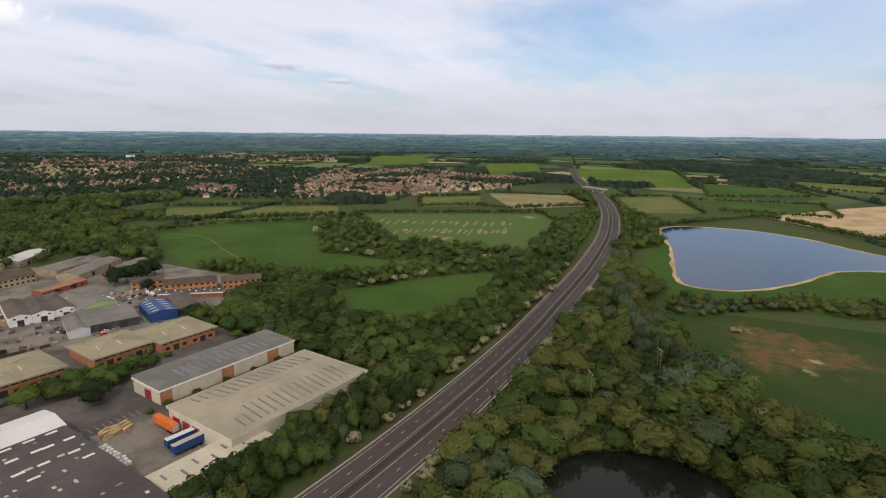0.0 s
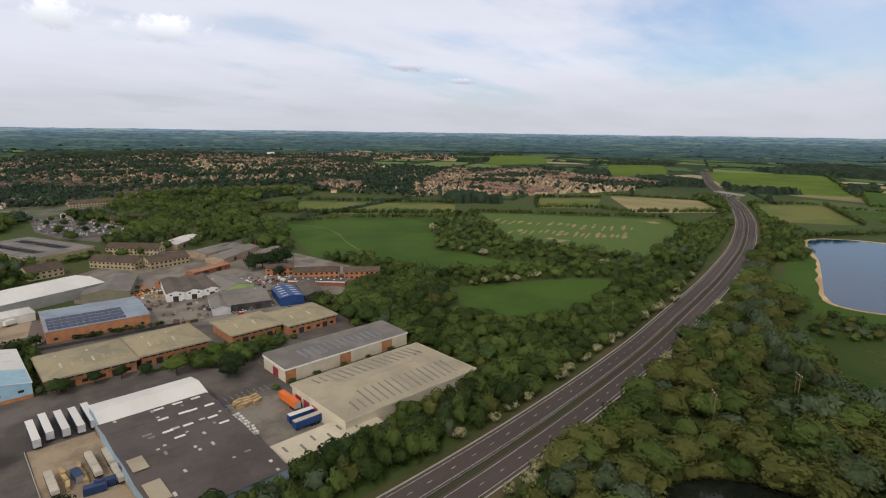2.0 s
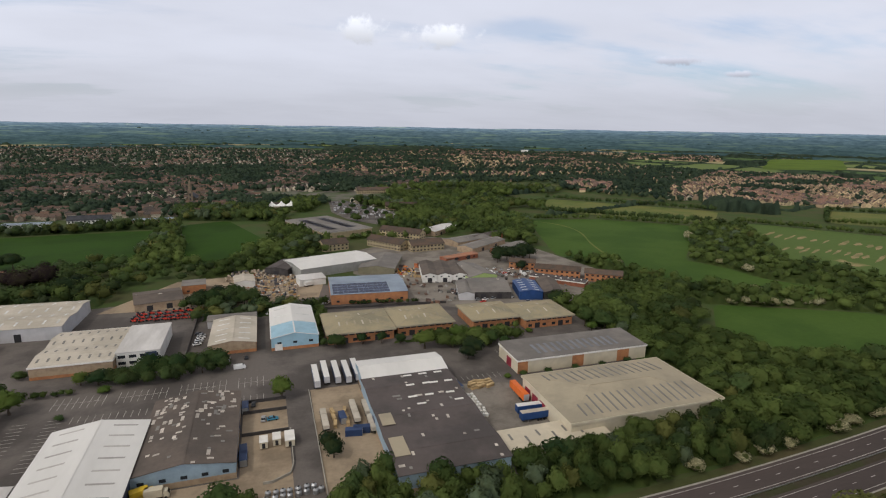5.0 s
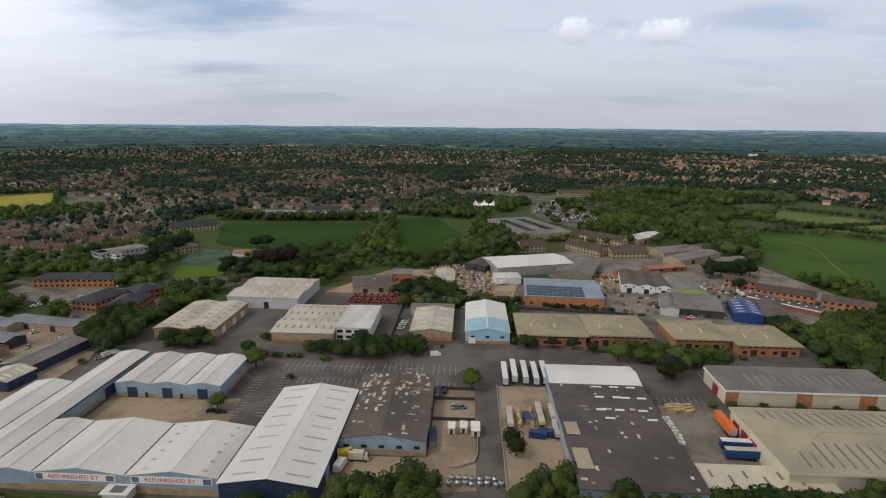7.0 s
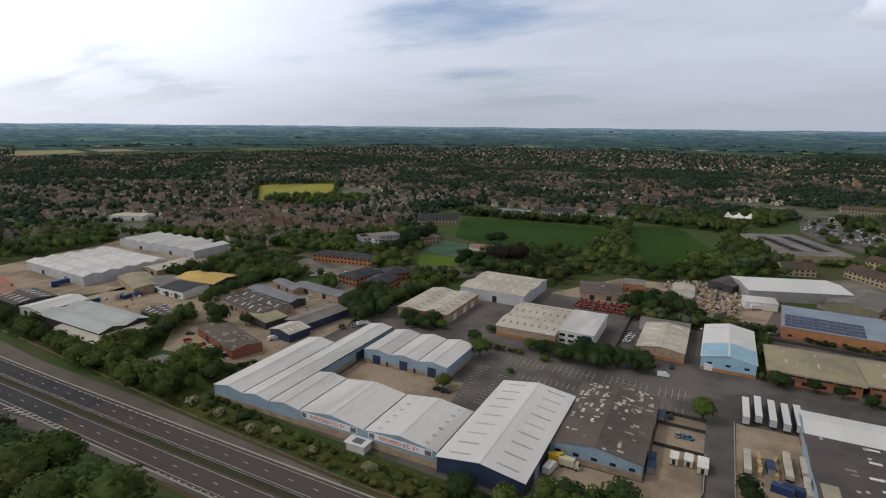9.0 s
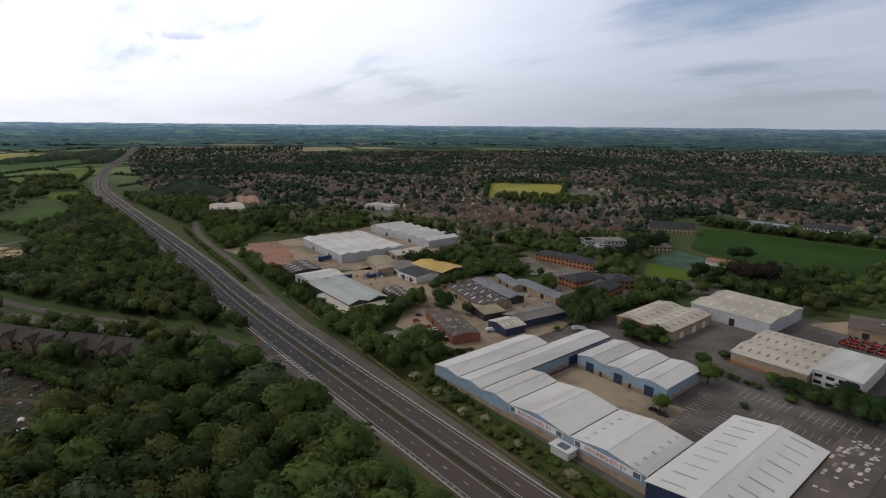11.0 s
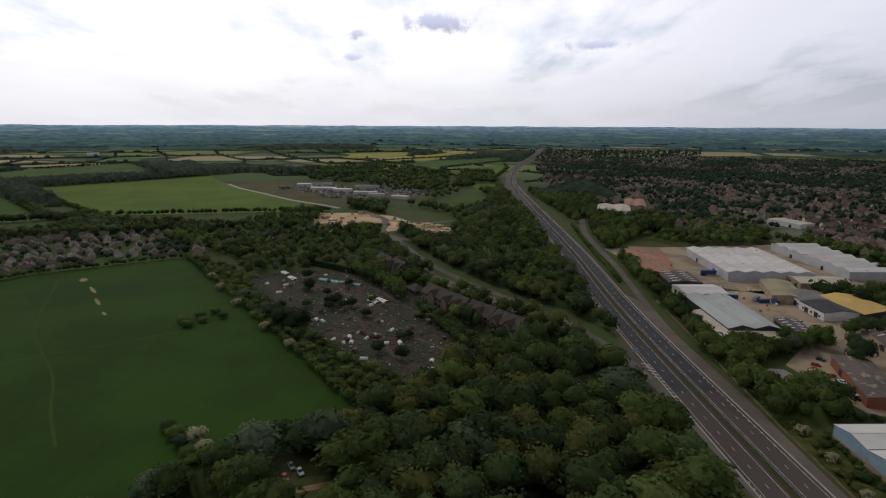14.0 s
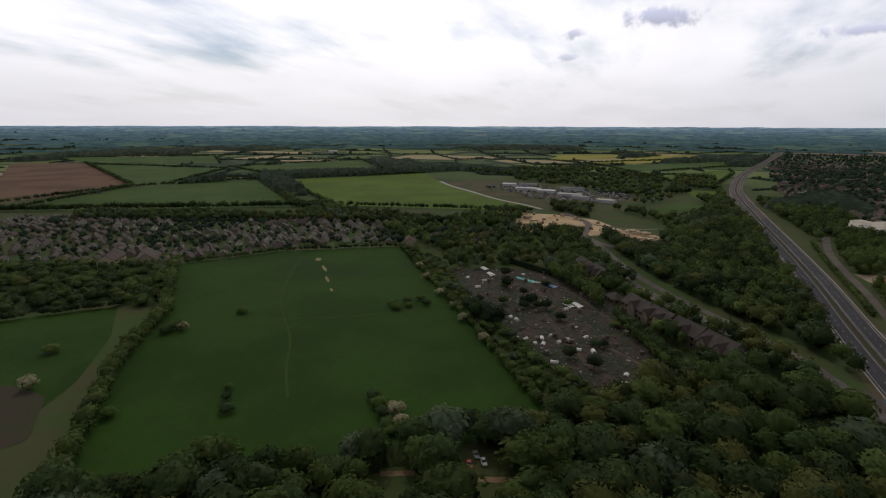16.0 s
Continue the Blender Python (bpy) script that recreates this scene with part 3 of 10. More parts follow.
def field(name, label, material, pts, z=0.06, category="field", soft=True):
    """One field, following the rise of the land far off."""
    line = list(pts)
    if soft:
        n = len(pts)
        line = []
        for i in range(n):
            (x0, y0), (x1, y1), (x2, y2) = pts[i - 1], pts[i], pts[(i + 1) % n]
            line += [(x1 + (x0 - x1) * 0.12, y1 + (y0 - y1) * 0.12), (x1 + (x0 - x1) * 0.03 + (x2 - x1) * 0.03, y1 + (y0 - y1) * 0.03 + (y2 - y1) * 0.03),
                     (x1 + (x2 - x1) * 0.12, y1 + (y2 - y1) * 0.12)]
    bm = bmesh.new()
    f = bm.faces.new([bm.verts.new((x, y, 0)) for x, y in line])
    if f.normal.z < 0 or sum((line[i - 1][0] * line[i][1] - line[i][0] * line[i - 1][1]) for i in range(len(line))) < 0:
        bmesh.ops.reverse_faces(bm, faces=bm.faces[:])
    far = max(math.hypot(*p) for p in pts) > 1700
    bmesh.ops.triangulate(bm, faces=bm.faces[:])
    if far:
        for _ in range(4):
            bmesh.ops.subdivide_edges(bm, edges=[e for e in bm.edges if e.calc_length() > 90], cuts=1)
            bmesh.ops.triangulate(bm, faces=bm.faces[:])
    for v in bm.verts:
        r = math.hypot(v.co.x, v.co.y)
        v.co.z = ground_height(v.co.x, v.co.y) + z + (max(0, r - 1700) * 0.0035)
    return single(name, bm, material, label, category, kind="structure")


FIELDS = {}
FIELD_PLAN = []
FIELD_PLAN.append(("patchy_field", "green crop field with bare brown streaks", STRIPES, [(545, 512), (700, 312), (636, 262), (458, 222), (426, 350)]))
FIELD_PLAN.append(("pasture", "dark green pasture crossed by a pale footpath", PASTURE, [(300, 590), (384, 575), (468, 508), (400, 430), (336, 367), (352, 272), (284, 362), (238, 412)]))
FIELD_PLAN.append(("meadow", "olive green meadow between hedges", OLIVE, [(421, 765), (590, 592), (508, 514), (350, 646)]))
FIELD_PLAN.append(("stubble_field", "pale tan stubble field", STUBBLE, [(889, 508), (955, 340), (828, 283), (716, 366)]))
FIELD_PLAN.append(("meadow", "small olive meadow by the houses", OLIVE, [(752, 562), (836, 489), (713, 427), (652, 482)]))
FIELD_PLAN.append(("crop_field", "bright green crop field far off", CROP, [(1759, 1013), (1890, 873), (1341, 605), (1210, 693)]))
FIELD_PLAN.append(("crop_field", "bright green crop field far off", CROP, [(1822, 1615), (2054, 1511), (1615, 1164), (1365, 1235)]))
FIELD_PLAN.append(("crop_field", "bright green crop field beside the dual carriageway", CROP, [(1687, 680), (1845, 388), (1230, 205), (1180, 398)]))
FIELD_PLAN.append(("pasture", "green pasture between hedges", PASTURE, [(1387, 232), (1352, 68), (1209, -8), (1080, 156)]))
FIELD_PLAN.append(("pasture", "olive pasture between hedges", OLIVE, [(1637, 165), (1557, -125), (1316, -110), (1391, 19)]))
FIELD_PLAN.append(("meadow", "olive meadow beside the dual carriageway", OLIVE, [(965, 300), (1038, 213), (843, 130), (785, 222)]))
FIELD_PLAN.append(("pasture", "green pasture by the lake", PASTURE, [(1010, 180), (1060, -5), (900, -28), (880, 111)]))
FIELD_PLAN.append(("meadow", "small green meadow in the wood", PASTURE, [(268, 264), (346, 226), (368, 203), (340, 188), (274, 176), (242, 198), (234, 226)]))
FIELD_PLAN.append(("wet_meadow", "lush green meadow with dead brown bracken", WET, [(345, 84), (368, 33), (385, -60), (360, -170), (190, -170), (206, -52), (232, -2), (258, 24), (302, 58)]))
FIELD_PLAN.append(("school_field", "mown green playing field", LUSH, [(-275, 600), (-100, 616), (-97, 528), (-104, 484), (-137, 469), (-176, 463), (-232, 482)]))
FIELD_PLAN.append(("playing_field", "mown green playing field", LUSH, [(-86, 639), (-40, 660), (2, 530), (-16, 485), (-35, 445), (-62, 455)]))
FIELD_PLAN.append(("yellow_field", "ripening yellow crop field", YELLOWCROP, [(-750, 738), (-648, 835), (-518, 655), (-596, 582)]))
FIELD_PLAN.append(("grass_field", "large dark green grass field", LUSH, [(-321, -345), (-392, -295), (-446, -207), (-325, -119), (-184, -22), (-150, -72), (-112, -128), (-94, -158), (-168, -222), (-228, -256)]))
FIELD_PLAN.append(("pasture", "dark green pasture behind a hedge", LUSH, [(-170, -350), (-230, -296), (-192, -255), (-148, -222), (-96, -200), (-60, -300)]))
FIELD_PLAN.append(("ploughed_field", "bare ploughed brown field", PLOUGH, [(-470, -840), (-1040, -1680), (-1120, -1490), (-731, -860)]))
FIELD_PLAN.append(("crop_field", "dark green crop field", PASTURE, [(-718, -852), (-920, -741), (-624, -446), (-455, -760)]))
FIELD_PLAN.append(("crop_field", "wide yellow-green crop field", CROP, [(-940, -696), (-1063, -583), (-1180, -480), (-1022, -387), (-952, -340), (-881, -279), (-805, -216), (-752, -157), (-697, -142), (-655, -408)]))
FIELD_PLAN.append(("pasture", "green pasture between hedges", PASTURE, [(-1092, -1435), (-1110, -990), (-793, -838), (-742, -880)]))
FIELD_PLAN.append(("pasture", "green pasture between hedges", PASTURE, [(-1253, -1798), (-1539, -1417), (-1260, -1143), (-1137, -1496)]))
FIELD_PLAN.append(("pasture", "green pasture between hedges", PASTURE, [(-1168, -1030), (-1553, -849), (-1180, -566), (-1008, -781)]))
FIELD_PLAN.append(("yellow_field", "yellow crop field far off", YELLOWCROP, [(-1769, -301), (-1922, -117), (-2177, -91), (-2047, -310)]))
FIELD_PLAN.append(("yellow_field", "yellow crop field far off", YELLOWCROP, [(-1676, -180), (-2164, 33), (-2238, 165), (-1993, 147), (-1707, -41)]))
FIELD_PLAN.append(("crop_field", "dull green crop field far off", PASTURE, [(-1574, -115), (-1725, 25), (-1914, 218), (-1674, 204), (-1415, 13)]))
FIELD_PLAN.append(("crop_field", "bright green crop field far off", CROP, [(-1283, 9), (-1560, 185), (-1408, 178), (-1179, 127), (-1166, 50)]))
FIELD_PLAN.append(("meadow", "small bright green meadow", CROP, [(-1028, 66), (-1039, 117), (-906, 97), (-928, 67)]))
FIELD_PLAN.append(("meadow", "rough green meadow below the road", PASTURE, [(-716, -6), (-863, 44), (-855, 87), (-752, 69), (-709, 29)]))
FIELD_PLAN.append(("allotments", "brown allotment plots with paths", ALLOTMENT, [(-388, -142), (-412, -62), (-325, -4), (-238, 32), (-210, -6), (-241, -42), (-319, -103)]))
for name, label, material, pts in FIELD_PLAN:
    field(name, label, material, pts)
streak_rng = random.Random(4)
for k in range(34):
    f = (k + streak_rng.uniform(-0.4, 0.4)) / 33
    n, w = streak_rng.uniform(9, 26), streak_rng.uniform(1.0, 3.0)
    off = streak_rng.uniform(-9, 9)
    (ax, ay), (bx, by) = ((470, 388), (542, 285)) if k % 2 else ((506, 452), (596, 300))
    x, y = ax + (bx - ax) * f + 0.91 * off, ay + (by - ay) * f + 0.42 * off
    u, v = Vector((0.91, 0.42)) * n, Vector((-0.42, 0.91)) * w
    rag = [streak_rng.uniform(0.5, 1.3) for _ in range(6)]
    field("bare_streak", "bare tan streak in the green crop", STREAK, [(x - u.x, y - u.y), (x - u.x * 0.5 + v.x * rag[0], y - u.y * 0.5 + v.y * rag[0]), (x + v.x * rag[1], y + v.y * rag[1]), (x + u.x * 0.5 + v.x * rag[2], y + u.y * 0.5 + v.y * rag[2]), (x + u.x, y + u.y),
          (x + u.x * 0.5 - v.x * rag[3], y + u.y * 0.5 - v.y * rag[3]), (x - v.x * rag[4], y - v.y * rag[4]), (x - u.x * 0.5 - v.x * rag[5], y - u.y * 0.5 - v.y * rag[5])], 0.1 + 0.005 * k, "bare patch", soft=False)
field("pasture", "dark green pasture beside a hedge", PASTURE, [(268, 366), (335, 375), (350, 339), (352, 306), (382, 260), (358, 251), (315, 284), (280, 318)], 0.1)
field("lake_shore", "green grass bank round the lake", PASTURE, [(390, 80), (440, 104), (485, 118), (690, 170), (705, 150), (560, 100), (470, 40), (560, -30), (575, -70), (520, -90), (440, -88), (416, -28), (402, 10), (376, 45)], 0.075)
field("sand_quarry", "bare yellow sand workings", SAND, [(863, 56), (812, 14), (775, -38), (742, -110), (900, -190), (1160, -120), (1052, -42)], 0.1, "quarry")
field("brown_paddock", "bare brown paddock beside a hedge", RESERVE, [(-138, -250), (-136, -222), (-112, -196), (-92, -204), (-104, -242)], 0.1, "paddock")
field("building_plot", "cleared sandy building plot", SAND, [(-677, -151), (-684, -108), (-660, -53), (-582, -8), (-553, -63), (-559, -127)], 0.1, "plot")
field("building_plot", "cleared sandy building plot", SAND, [(-601, -37), (-583, 16), (-541, 19), (-513, 36), (-524, -15)], 0.1, "plot")
for line, half in (([(-760, -120), (-690, -88), (-640, -62), (-600, -56), (-565, -56), (-532, -42), (-500, -8)], 4.0), ([(-626, -53), (-612, -10), (-640, 40)], 3.0), ([(-532, -42), (-470, -28), (-380, 2), (-345, 20)], 3.0)):
    lane = ribbon(bmesh.new(), smooth_line(line, 6.0), half, -half, 0.14)
    single("road", lane, SHOULDER, "pale tarmac local road", "road", kind="structure")
single("road", ribbon(bmesh.new(), smooth_line([(-1019, -383), (-949, -336), (-878, -275), (-802, -212), (-749, -153), (-721, -128)], 8.0), 3.2, -3.2, 0.16), KERB, "pale concrete road beside a crop field", "road", kind="structure")
single("road", ribbon(bmesh.new(), smooth_line([(-520, 325), (-446, 345), (-393, 355), (-334, 355), (-301, 348), (-262, 330)], 6.0), 4.0, -4.0, 0.12), SHOULDER, "pale tarmac road past the trade sheds", "road", kind="structure")
field("school_lane", "wide grey lane beside a white shed", TARMAC, [(-215, 365), (-164, 382), (-141, 364), (-170, 348), (-196, 339)], 0.1, "road", soft=False)
field("bare_land", "cleared tan building land far off", BARE, [(-2420, 480), (-2660, 668), (-2540, 1175), (-2320, 1090)], 0.5, "plot")
field("bare_land", "cleared tan building land far off", STUBBLE, [(-2120, 3103), (-1775, 3000), (-1683, 3173), (-1900, 3250)], 0.5, "plot")
field("stubble_field", "pale stubble field far off", STUBBLE, [(-1408, 3208), (-1136, 3401), (-1200, 3560), (-1500, 3350)], 0.5, "field")
field("scrapyard_ground", "dull earth and gravel ground of a works depot", SCRUB, [(-1016, -376), (-1090, -258), (-869, 10), (-790, -69), (-742, -148), (-795, -205), (-870, -268), (-941, -328)], 0.1, "yard")
field("school_green", "small mown lawn beside sports courts", CROP, [(-226, 405), (-186, 408), (-178, 374), (-210, 368)], 0.1, "lawn")
field("sports_court", "green hard sports courts", COURT, [(-240, 466), (-206, 458), (-188, 409), (-228, 406)], 0.1, "court")
PATH_LINE = [(300, 580), (318, 555), (322, 525), (316, 495), (298, 450), (284, 405), (274, 366)]
path = ribbon(bmesh.new(), smooth_line(PATH_LINE, 5.0), 0.9, -0.9, 0.1)
single("footpath", path, OLIVE, "pale trodden footpath through the pasture", "path", kind="structure")

# ---- water ----
def shore(name, label, pts, material, rim, z):
    line = smooth_line([*pts, pts[0]], 6.0)[:-1]
    bank = bmesh.new()
    ns = normals(line)
    area = sum(line[i - 1][0] * line[i][1] - line[i][0] * line[i - 1][1] for i in range(len(line)))
    s = -1 if area > 0 else 1
    rows = []
    for i, ((x, y), (nx, ny)) in enumerate(zip(line, ns)):
        w = (3.0 if rim is SAND else 0.7) + (2.5 if rim is SAND else 0.4) * noise.noise(Vector((x * 0.05, y * 0.05, 3)))
        rows.append([bank.verts.new((x + s * nx * d, y + s * ny * d, h)) for d, h in ((-1.5, z - 0.1), (0, z + 0.05), (w, 0.22))])
    for i in range(len(rows)):
        a, b = rows[i], rows[(i + 1) % len(rows)]
        for k in range(2):
            bank.faces.new((a[k], b[k], b[k + 1], a[k + 1]) if s < 0 else (a[k + 1], b[k + 1], b[k], a[k]))
    body = bmesh.new()
    f = body.faces.new([body.verts.new((x, y, z)) for x, y in line])
    if area < 0:
        bmesh.ops.reverse_faces(body, faces=body.faces[:])
    bmesh.ops.triangulate(body, faces=body.faces[:])
    ob = single(name, body, material, label, "water", kind="structure")
    single("bank", bank, rim, "bare earth bank along the water", "bank", kind="structure")
    return ob


LAKE = [(447, 84), (424, 70), (430, 40), (470, 10), (525, -12), (545, -22), (570, -58), (590, -110), (660, -120), (640, -60), (697, 5), (722, 70), (684, 146), (560, 112)]
PONDS = [[(143, 64), (158, 64), (176, 50), (184, 27), (176, 8), (150, -4), (120, 8), (122, 44)],
         [(-128, 36), (-142, 42), (-150, 30), (-142, 16), (-124, 18)]]
shore("lake", "deep blue lake with a sandy rim", LAKE, WATER, SAND, 0.15)
for p in PONDS:
    shore("pond", "dark pond hemmed in by trees", p, POND, SCRUB, 0.12)

# ---- roads ----
ROAD = smooth_line([(-3300, 640), (-2404, 455), (-1548, 236), (-1332, 188), (-1154, 157), (-997, 138), (-745, 128), (-570, 123), (-441, 118), (-347, 112), (-271, 109), (-120, 107.5),
                    (0, 107), (104, 107.5), (181, 112), (256, 120), (323, 130.5), (422, 147), (518, 167), (581, 182), (658, 204), (754, 235), (875, 282), (992, 336), (1166, 423), (1352, 513), (1700, 660)], 9.0)


def road_span(x0, x1):
    return [p for p in ROAD if x0 <= p[0] <= x1]


def build_road():
    main = bmesh.new()
    ribbon(main, ROAD, 10.9, 1.3, 0.20)
    ribbon(main, ROAD, -1.3, -10.9, 0.20)
    single("carriageway", main, ASPHALT, "worn purplish asphalt dual carriageway", "road", kind="structure")
    fresh = bmesh.new()
    ribbon(fresh, road_span(-760, -205), 9.6, 2.2, 0.215)
    ribbon(fresh, road_span(-760, -205), -2.2, -9.6, 0.215)
    single("resurfaced_lane", fresh, ASPHALT_NEW, "darker relaid asphalt on the carriageway", "road", kind="structure")
    mid = bmesh.new()
    ribbon(mid, ROAD, 1.4, -1.4, 0.26)
    single("central_reserve", mid, RESERVE, "brown gritty central reservation of the dual carriageway", "road", kind="structure")
    verge = bmesh.new()
    ribbon(verge, road_span(-1000, 1000), 15.0, 10.9, 0.14)
    ribbon(verge, road_span(-1000, 1000), -10.9, -14.5, 0.14)
    single("verge", verge, SCRUB, "rough grass verge along the carriageway", "verge", kind="structure")
    paint = bmesh.new()
    for off in (2.5, 9.6, -2.5, -9.6):
        ribbon(paint, road_span(-1400, 1200), off + 0.1, off - 0.1, 0.235)
    single("edge_line", paint, LINE, "white painted edge lines", "road marking", kind="structure")
    edge = bmesh.new()
    ribbon(edge, road_span(-1000, 1100), 11.6, 10.9, 0.24)
    ribbon(edge, road_span(-1000, 1100), -10.9, -11.5, 0.24)
    single("kerb", edge, KERB, "pale dusty edge of the carriageway", "kerb", kind="structure")


build_road()


def slip(name, label, pts, w0, w1, z, material):
    line = smooth_line(pts, 6.0)
    bm = ribbon(bmesh.new(), line, lambda t: w0 + (w1 - w0) * t, lambda t: -w0 - (w1 - w0) * t, z)
    single(name, bm, material, label, "road", kind="structure")
    return line


SLIP_S = slip("slip_road", "slip road curving away from the carriageway", [(-120, 96.5), (-160, 96), (-204, 95), (-243, 90), (-290, 74), (-335, 46), (-385, 14), (-450, -15), (-540, -45)], 1.5, 3.6, 0.19, TARMAC)
SLIP_N = slip("slip_road", "pale slip road merging beside the carriageway", [(-95, 119), (-180, 121), (-262, 124.5), (-330, 131), (-414, 141), (-480, 146), (-558, 154), (-640, 172)], 1.2, 3.4, 0.205, SHOULDER)
field("hard_shoulder", "wide pale shoulder where the slip road joins", SHOULDER, [(-90, 117.5), (-350, 122), (-330, 128), (-200, 126), (-110, 121)], 0.17, "road", soft=False)
field("hatched_gore", "paved gore between slip road and carriageway", ASPHALT, [(-110, 97.5), (-240, 98.5), (-262, 93), (-243, 88), (-190, 94)], 0.17, "road", soft=False)


def dashes():
    """Lane lines, two metres in nine; the ones near by are objects."""
    me = bpy.data.meshes.new("lane_dash")
    bm = bmesh.new()
    add_box(bm, -1.0, 1.0, -0.1, 0.1, 0, 0.02)
    bm.to_mesh(me)
    bm.free()
    me.materials.append(LINE)
    holder = thing("lane_marking", "white dashed lane lines on the carriageway", "road marking", kind="structure")
    rest = bmesh.new()
    ns = normals(ROAD)
    for (x, y), (nx, ny) in zip(ROAD, ns):
        if not -1300 < x < 1200:
            continue
        for off in (6.05, -6.05):
            a = math.degrees(math.atan2(-nx, ny))
            if -360 < x < 460:
                piece("lane_dash", me, holder, pose(x + nx * off, y + ny * off, 0.22, 0, 0, a))
            else:
                c, s = ny, -nx
                q = [(x + nx * off + c * i - s * j, y + ny * off + s * i + c * j, 0.245) for i, j in ((-1, -0.12), (1, -0.12), (1, 0.12), (-1, 0.12))]
                rest.faces.new([rest.verts.new(p) for p in q])
    part("far_lane_dashes", rest, LINE, holder)["kind"] = "stuff"
    hatch = bmesh.new()
    for i in range(11):
        x = -200 - i * 3.4
        w = 0.4 + i * 0.22
        add_slab(hatch, [(x, 98.7, 0.24), (x - 0.9, 98.7, 0.24), (x - 1.9 - w * 0.5, 97.9 - w, 0.24), (x - 1.0 - w * 0.5, 97.9 - w, 0.24)], 0.01)
    single("gore_chevrons", hatch, LINE, "white chevrons between slip road and carriageway", "road marking", kind="structure")
    short = bmesh.new()
    for i in range(26):
        x = -150 + i * 3.2
        add_box(short, x, x + 1.2, 97.0, 97.3, 0.2, 0.225)
    for i in range(20):
        x = -150 - i * 4
        add_box(short, x, x + 1.2, 117.2, 117.5, 0.2, 0.225)
    single("merge_dashes", short, LINE, "short white dashes along the slip road", "road marking", kind="structure")


dashes()


def safety_barrier():
    bm = bmesh.new()
    line = road_span(-900, 900)
    for off in (1.0,):
        ns = normals(line)
        rows = []
        for (x, y), (nx, ny) in zip(line, ns):
            rows.append([bm.verts.new((x + nx * (off + d), y + ny * (off + d), z)) for d, z in ((0.04, 0.5), (0.1, 0.6), (0.04, 0.68), (0.1, 0.76), (0.04, 0.86), (-0.04, 0.86), (-0.04, 0.5))])
        for a, b in zip(rows, rows[1:]):
            for k in range(7):
                bm.faces.new((a[k], b[k], b[(k + 1) % 7], a[(k + 1) % 7]))
    t = thing("safety_barrier", "galvanised steel crash barrier along the central reservation", "barrier")
    part("rail", bm, STEEL, t)
    me = bpy.data.meshes.new("post")
    b2 = box(-0.06, 0.06, -0.06, 0.06, 0.2, 0.8)
    b2.to_mesh(me)
    b2.free()
    me.materials.append(STEEL)
    for (x, y), (nx, ny) in zip(line, normals(line)):
        if -330 < x < 330:
            piece("post", me, t, pose(x + nx, y + ny, 0))


safety_barrier()

YARDS = [[(-500, 320), (-446, 339), (-393, 348), (-334, 348), (-301, 342), (-301, 356), (-334, 363), (-393, 363), (-446, 352), (-500, 336)]]
# estate roads and yards, each a paved sheet a little above the earth
PAVED_PLAN = []
PAVED_PLAN.append(("estate_ground", "worn tarmac ground of the industrial estate", TARMAC, [(-176, 141), (-176, 232), (-182, 262), (-165, 310), (-100, 356), (20, 372), (100, 372), (170, 300), (176, 236), (166, 206), (166, 192), (98, 150), (70, 139), (-10, 136), (-70, 136)], 0.08))
PAVED_PLAN.append(("yard", "dusty concrete yard with weeds between the sheds", YARD, [(-142, 169), (-142, 197), (-98, 197), (-90, 199), (-86, 169)], 0.12))
PAVED_PLAN.append(("yard", "dusty gravel yard beside a brown-roofed unit", YARD, [(-44, 140), (-44, 163), (-12, 163), (-12, 212), (4, 212), (4, 147)], 0.12))
PAVED_PLAN.append(("yard", "pale concrete trailer yard", YARD, [(13, 148), (14, 217), (34, 217), (34, 148)], 0.12))
PAVED_PLAN.append(("yard", "concrete loading yard", CONCRETE, [(71, 149), (71, 206), (98, 200), (98, 160), (92, 149)], 0.12))
PAVED_PLAN.append(("estate_road", "dark tarmac estate road", TARMAC, [(4, 138), (4, 245), (13, 245), (13, 138)], 0.11))
PAVED_PLAN.append(("estate_road", "dark tarmac estate road", TARMAC, [(-190, 240), (-190, 253), (172, 252), (172, 240)], 0.13))
PAVED_PLAN.append(("yard", "beige concrete yard of small workshops", YARD, [(-350, 184), (-352, 225), (-300, 262), (-255, 285), (-190, 270), (-176, 232), (-178, 168), (-235, 162), (-262, 190)], 0.1))
PAVED_PLAN.append(("yard", "beige concrete depot yard", YARD, [(-480, 150), (-500, 330), (-380, 345), (-350, 290), (-345, 215), (-380, 165)], 0.1))
PAVED_PLAN.append(("yard", "grey yard between old sheds", CONCRETE, [(85, 322), (80, 375), (60, 395), (70, 470), (150, 520), (230, 470), (250, 340), (190, 290), (110, 300)], 0.1))
PAVED_PLAN.append(("yard", "dusty builders' merchant yard", YARD, [(-95, 345), (-20, 340), (30, 345), (40, 395), (10, 415), (-60, 405)], 0.1))
PAVED_PLAN.append(("shop_forecourt", "grey car park of a supermarket", TARMAC, [(92, 640), (80, 700), (88, 800), (108, 812), (164, 672), (146, 628), (118, 600)], 0.1))
PAVED_PLAN.append(("office_forecourt", "pale paved office forecourt", CONCRETE, [(-300, 325), (-300, 345), (-200, 342), (-178, 300), (-215, 275), (-240, 300)], 0.1))
for name, label, material, pts, z in PAVED_PLAN:
    field(name, label, material, pts, z, "yard" if "yard" in name else "road", soft=False)
    if name != "estate_ground":
        YARDS.append(pts)

# ---- sheds and other buildings ----
FOOTPRINTS = []      # x, y, half width, half depth, turn: nothing grows there


def note(x, y, w, d, turn):
    FOOTPRINTS.append((x, y, w / 2, d / 2, radians(turn)))


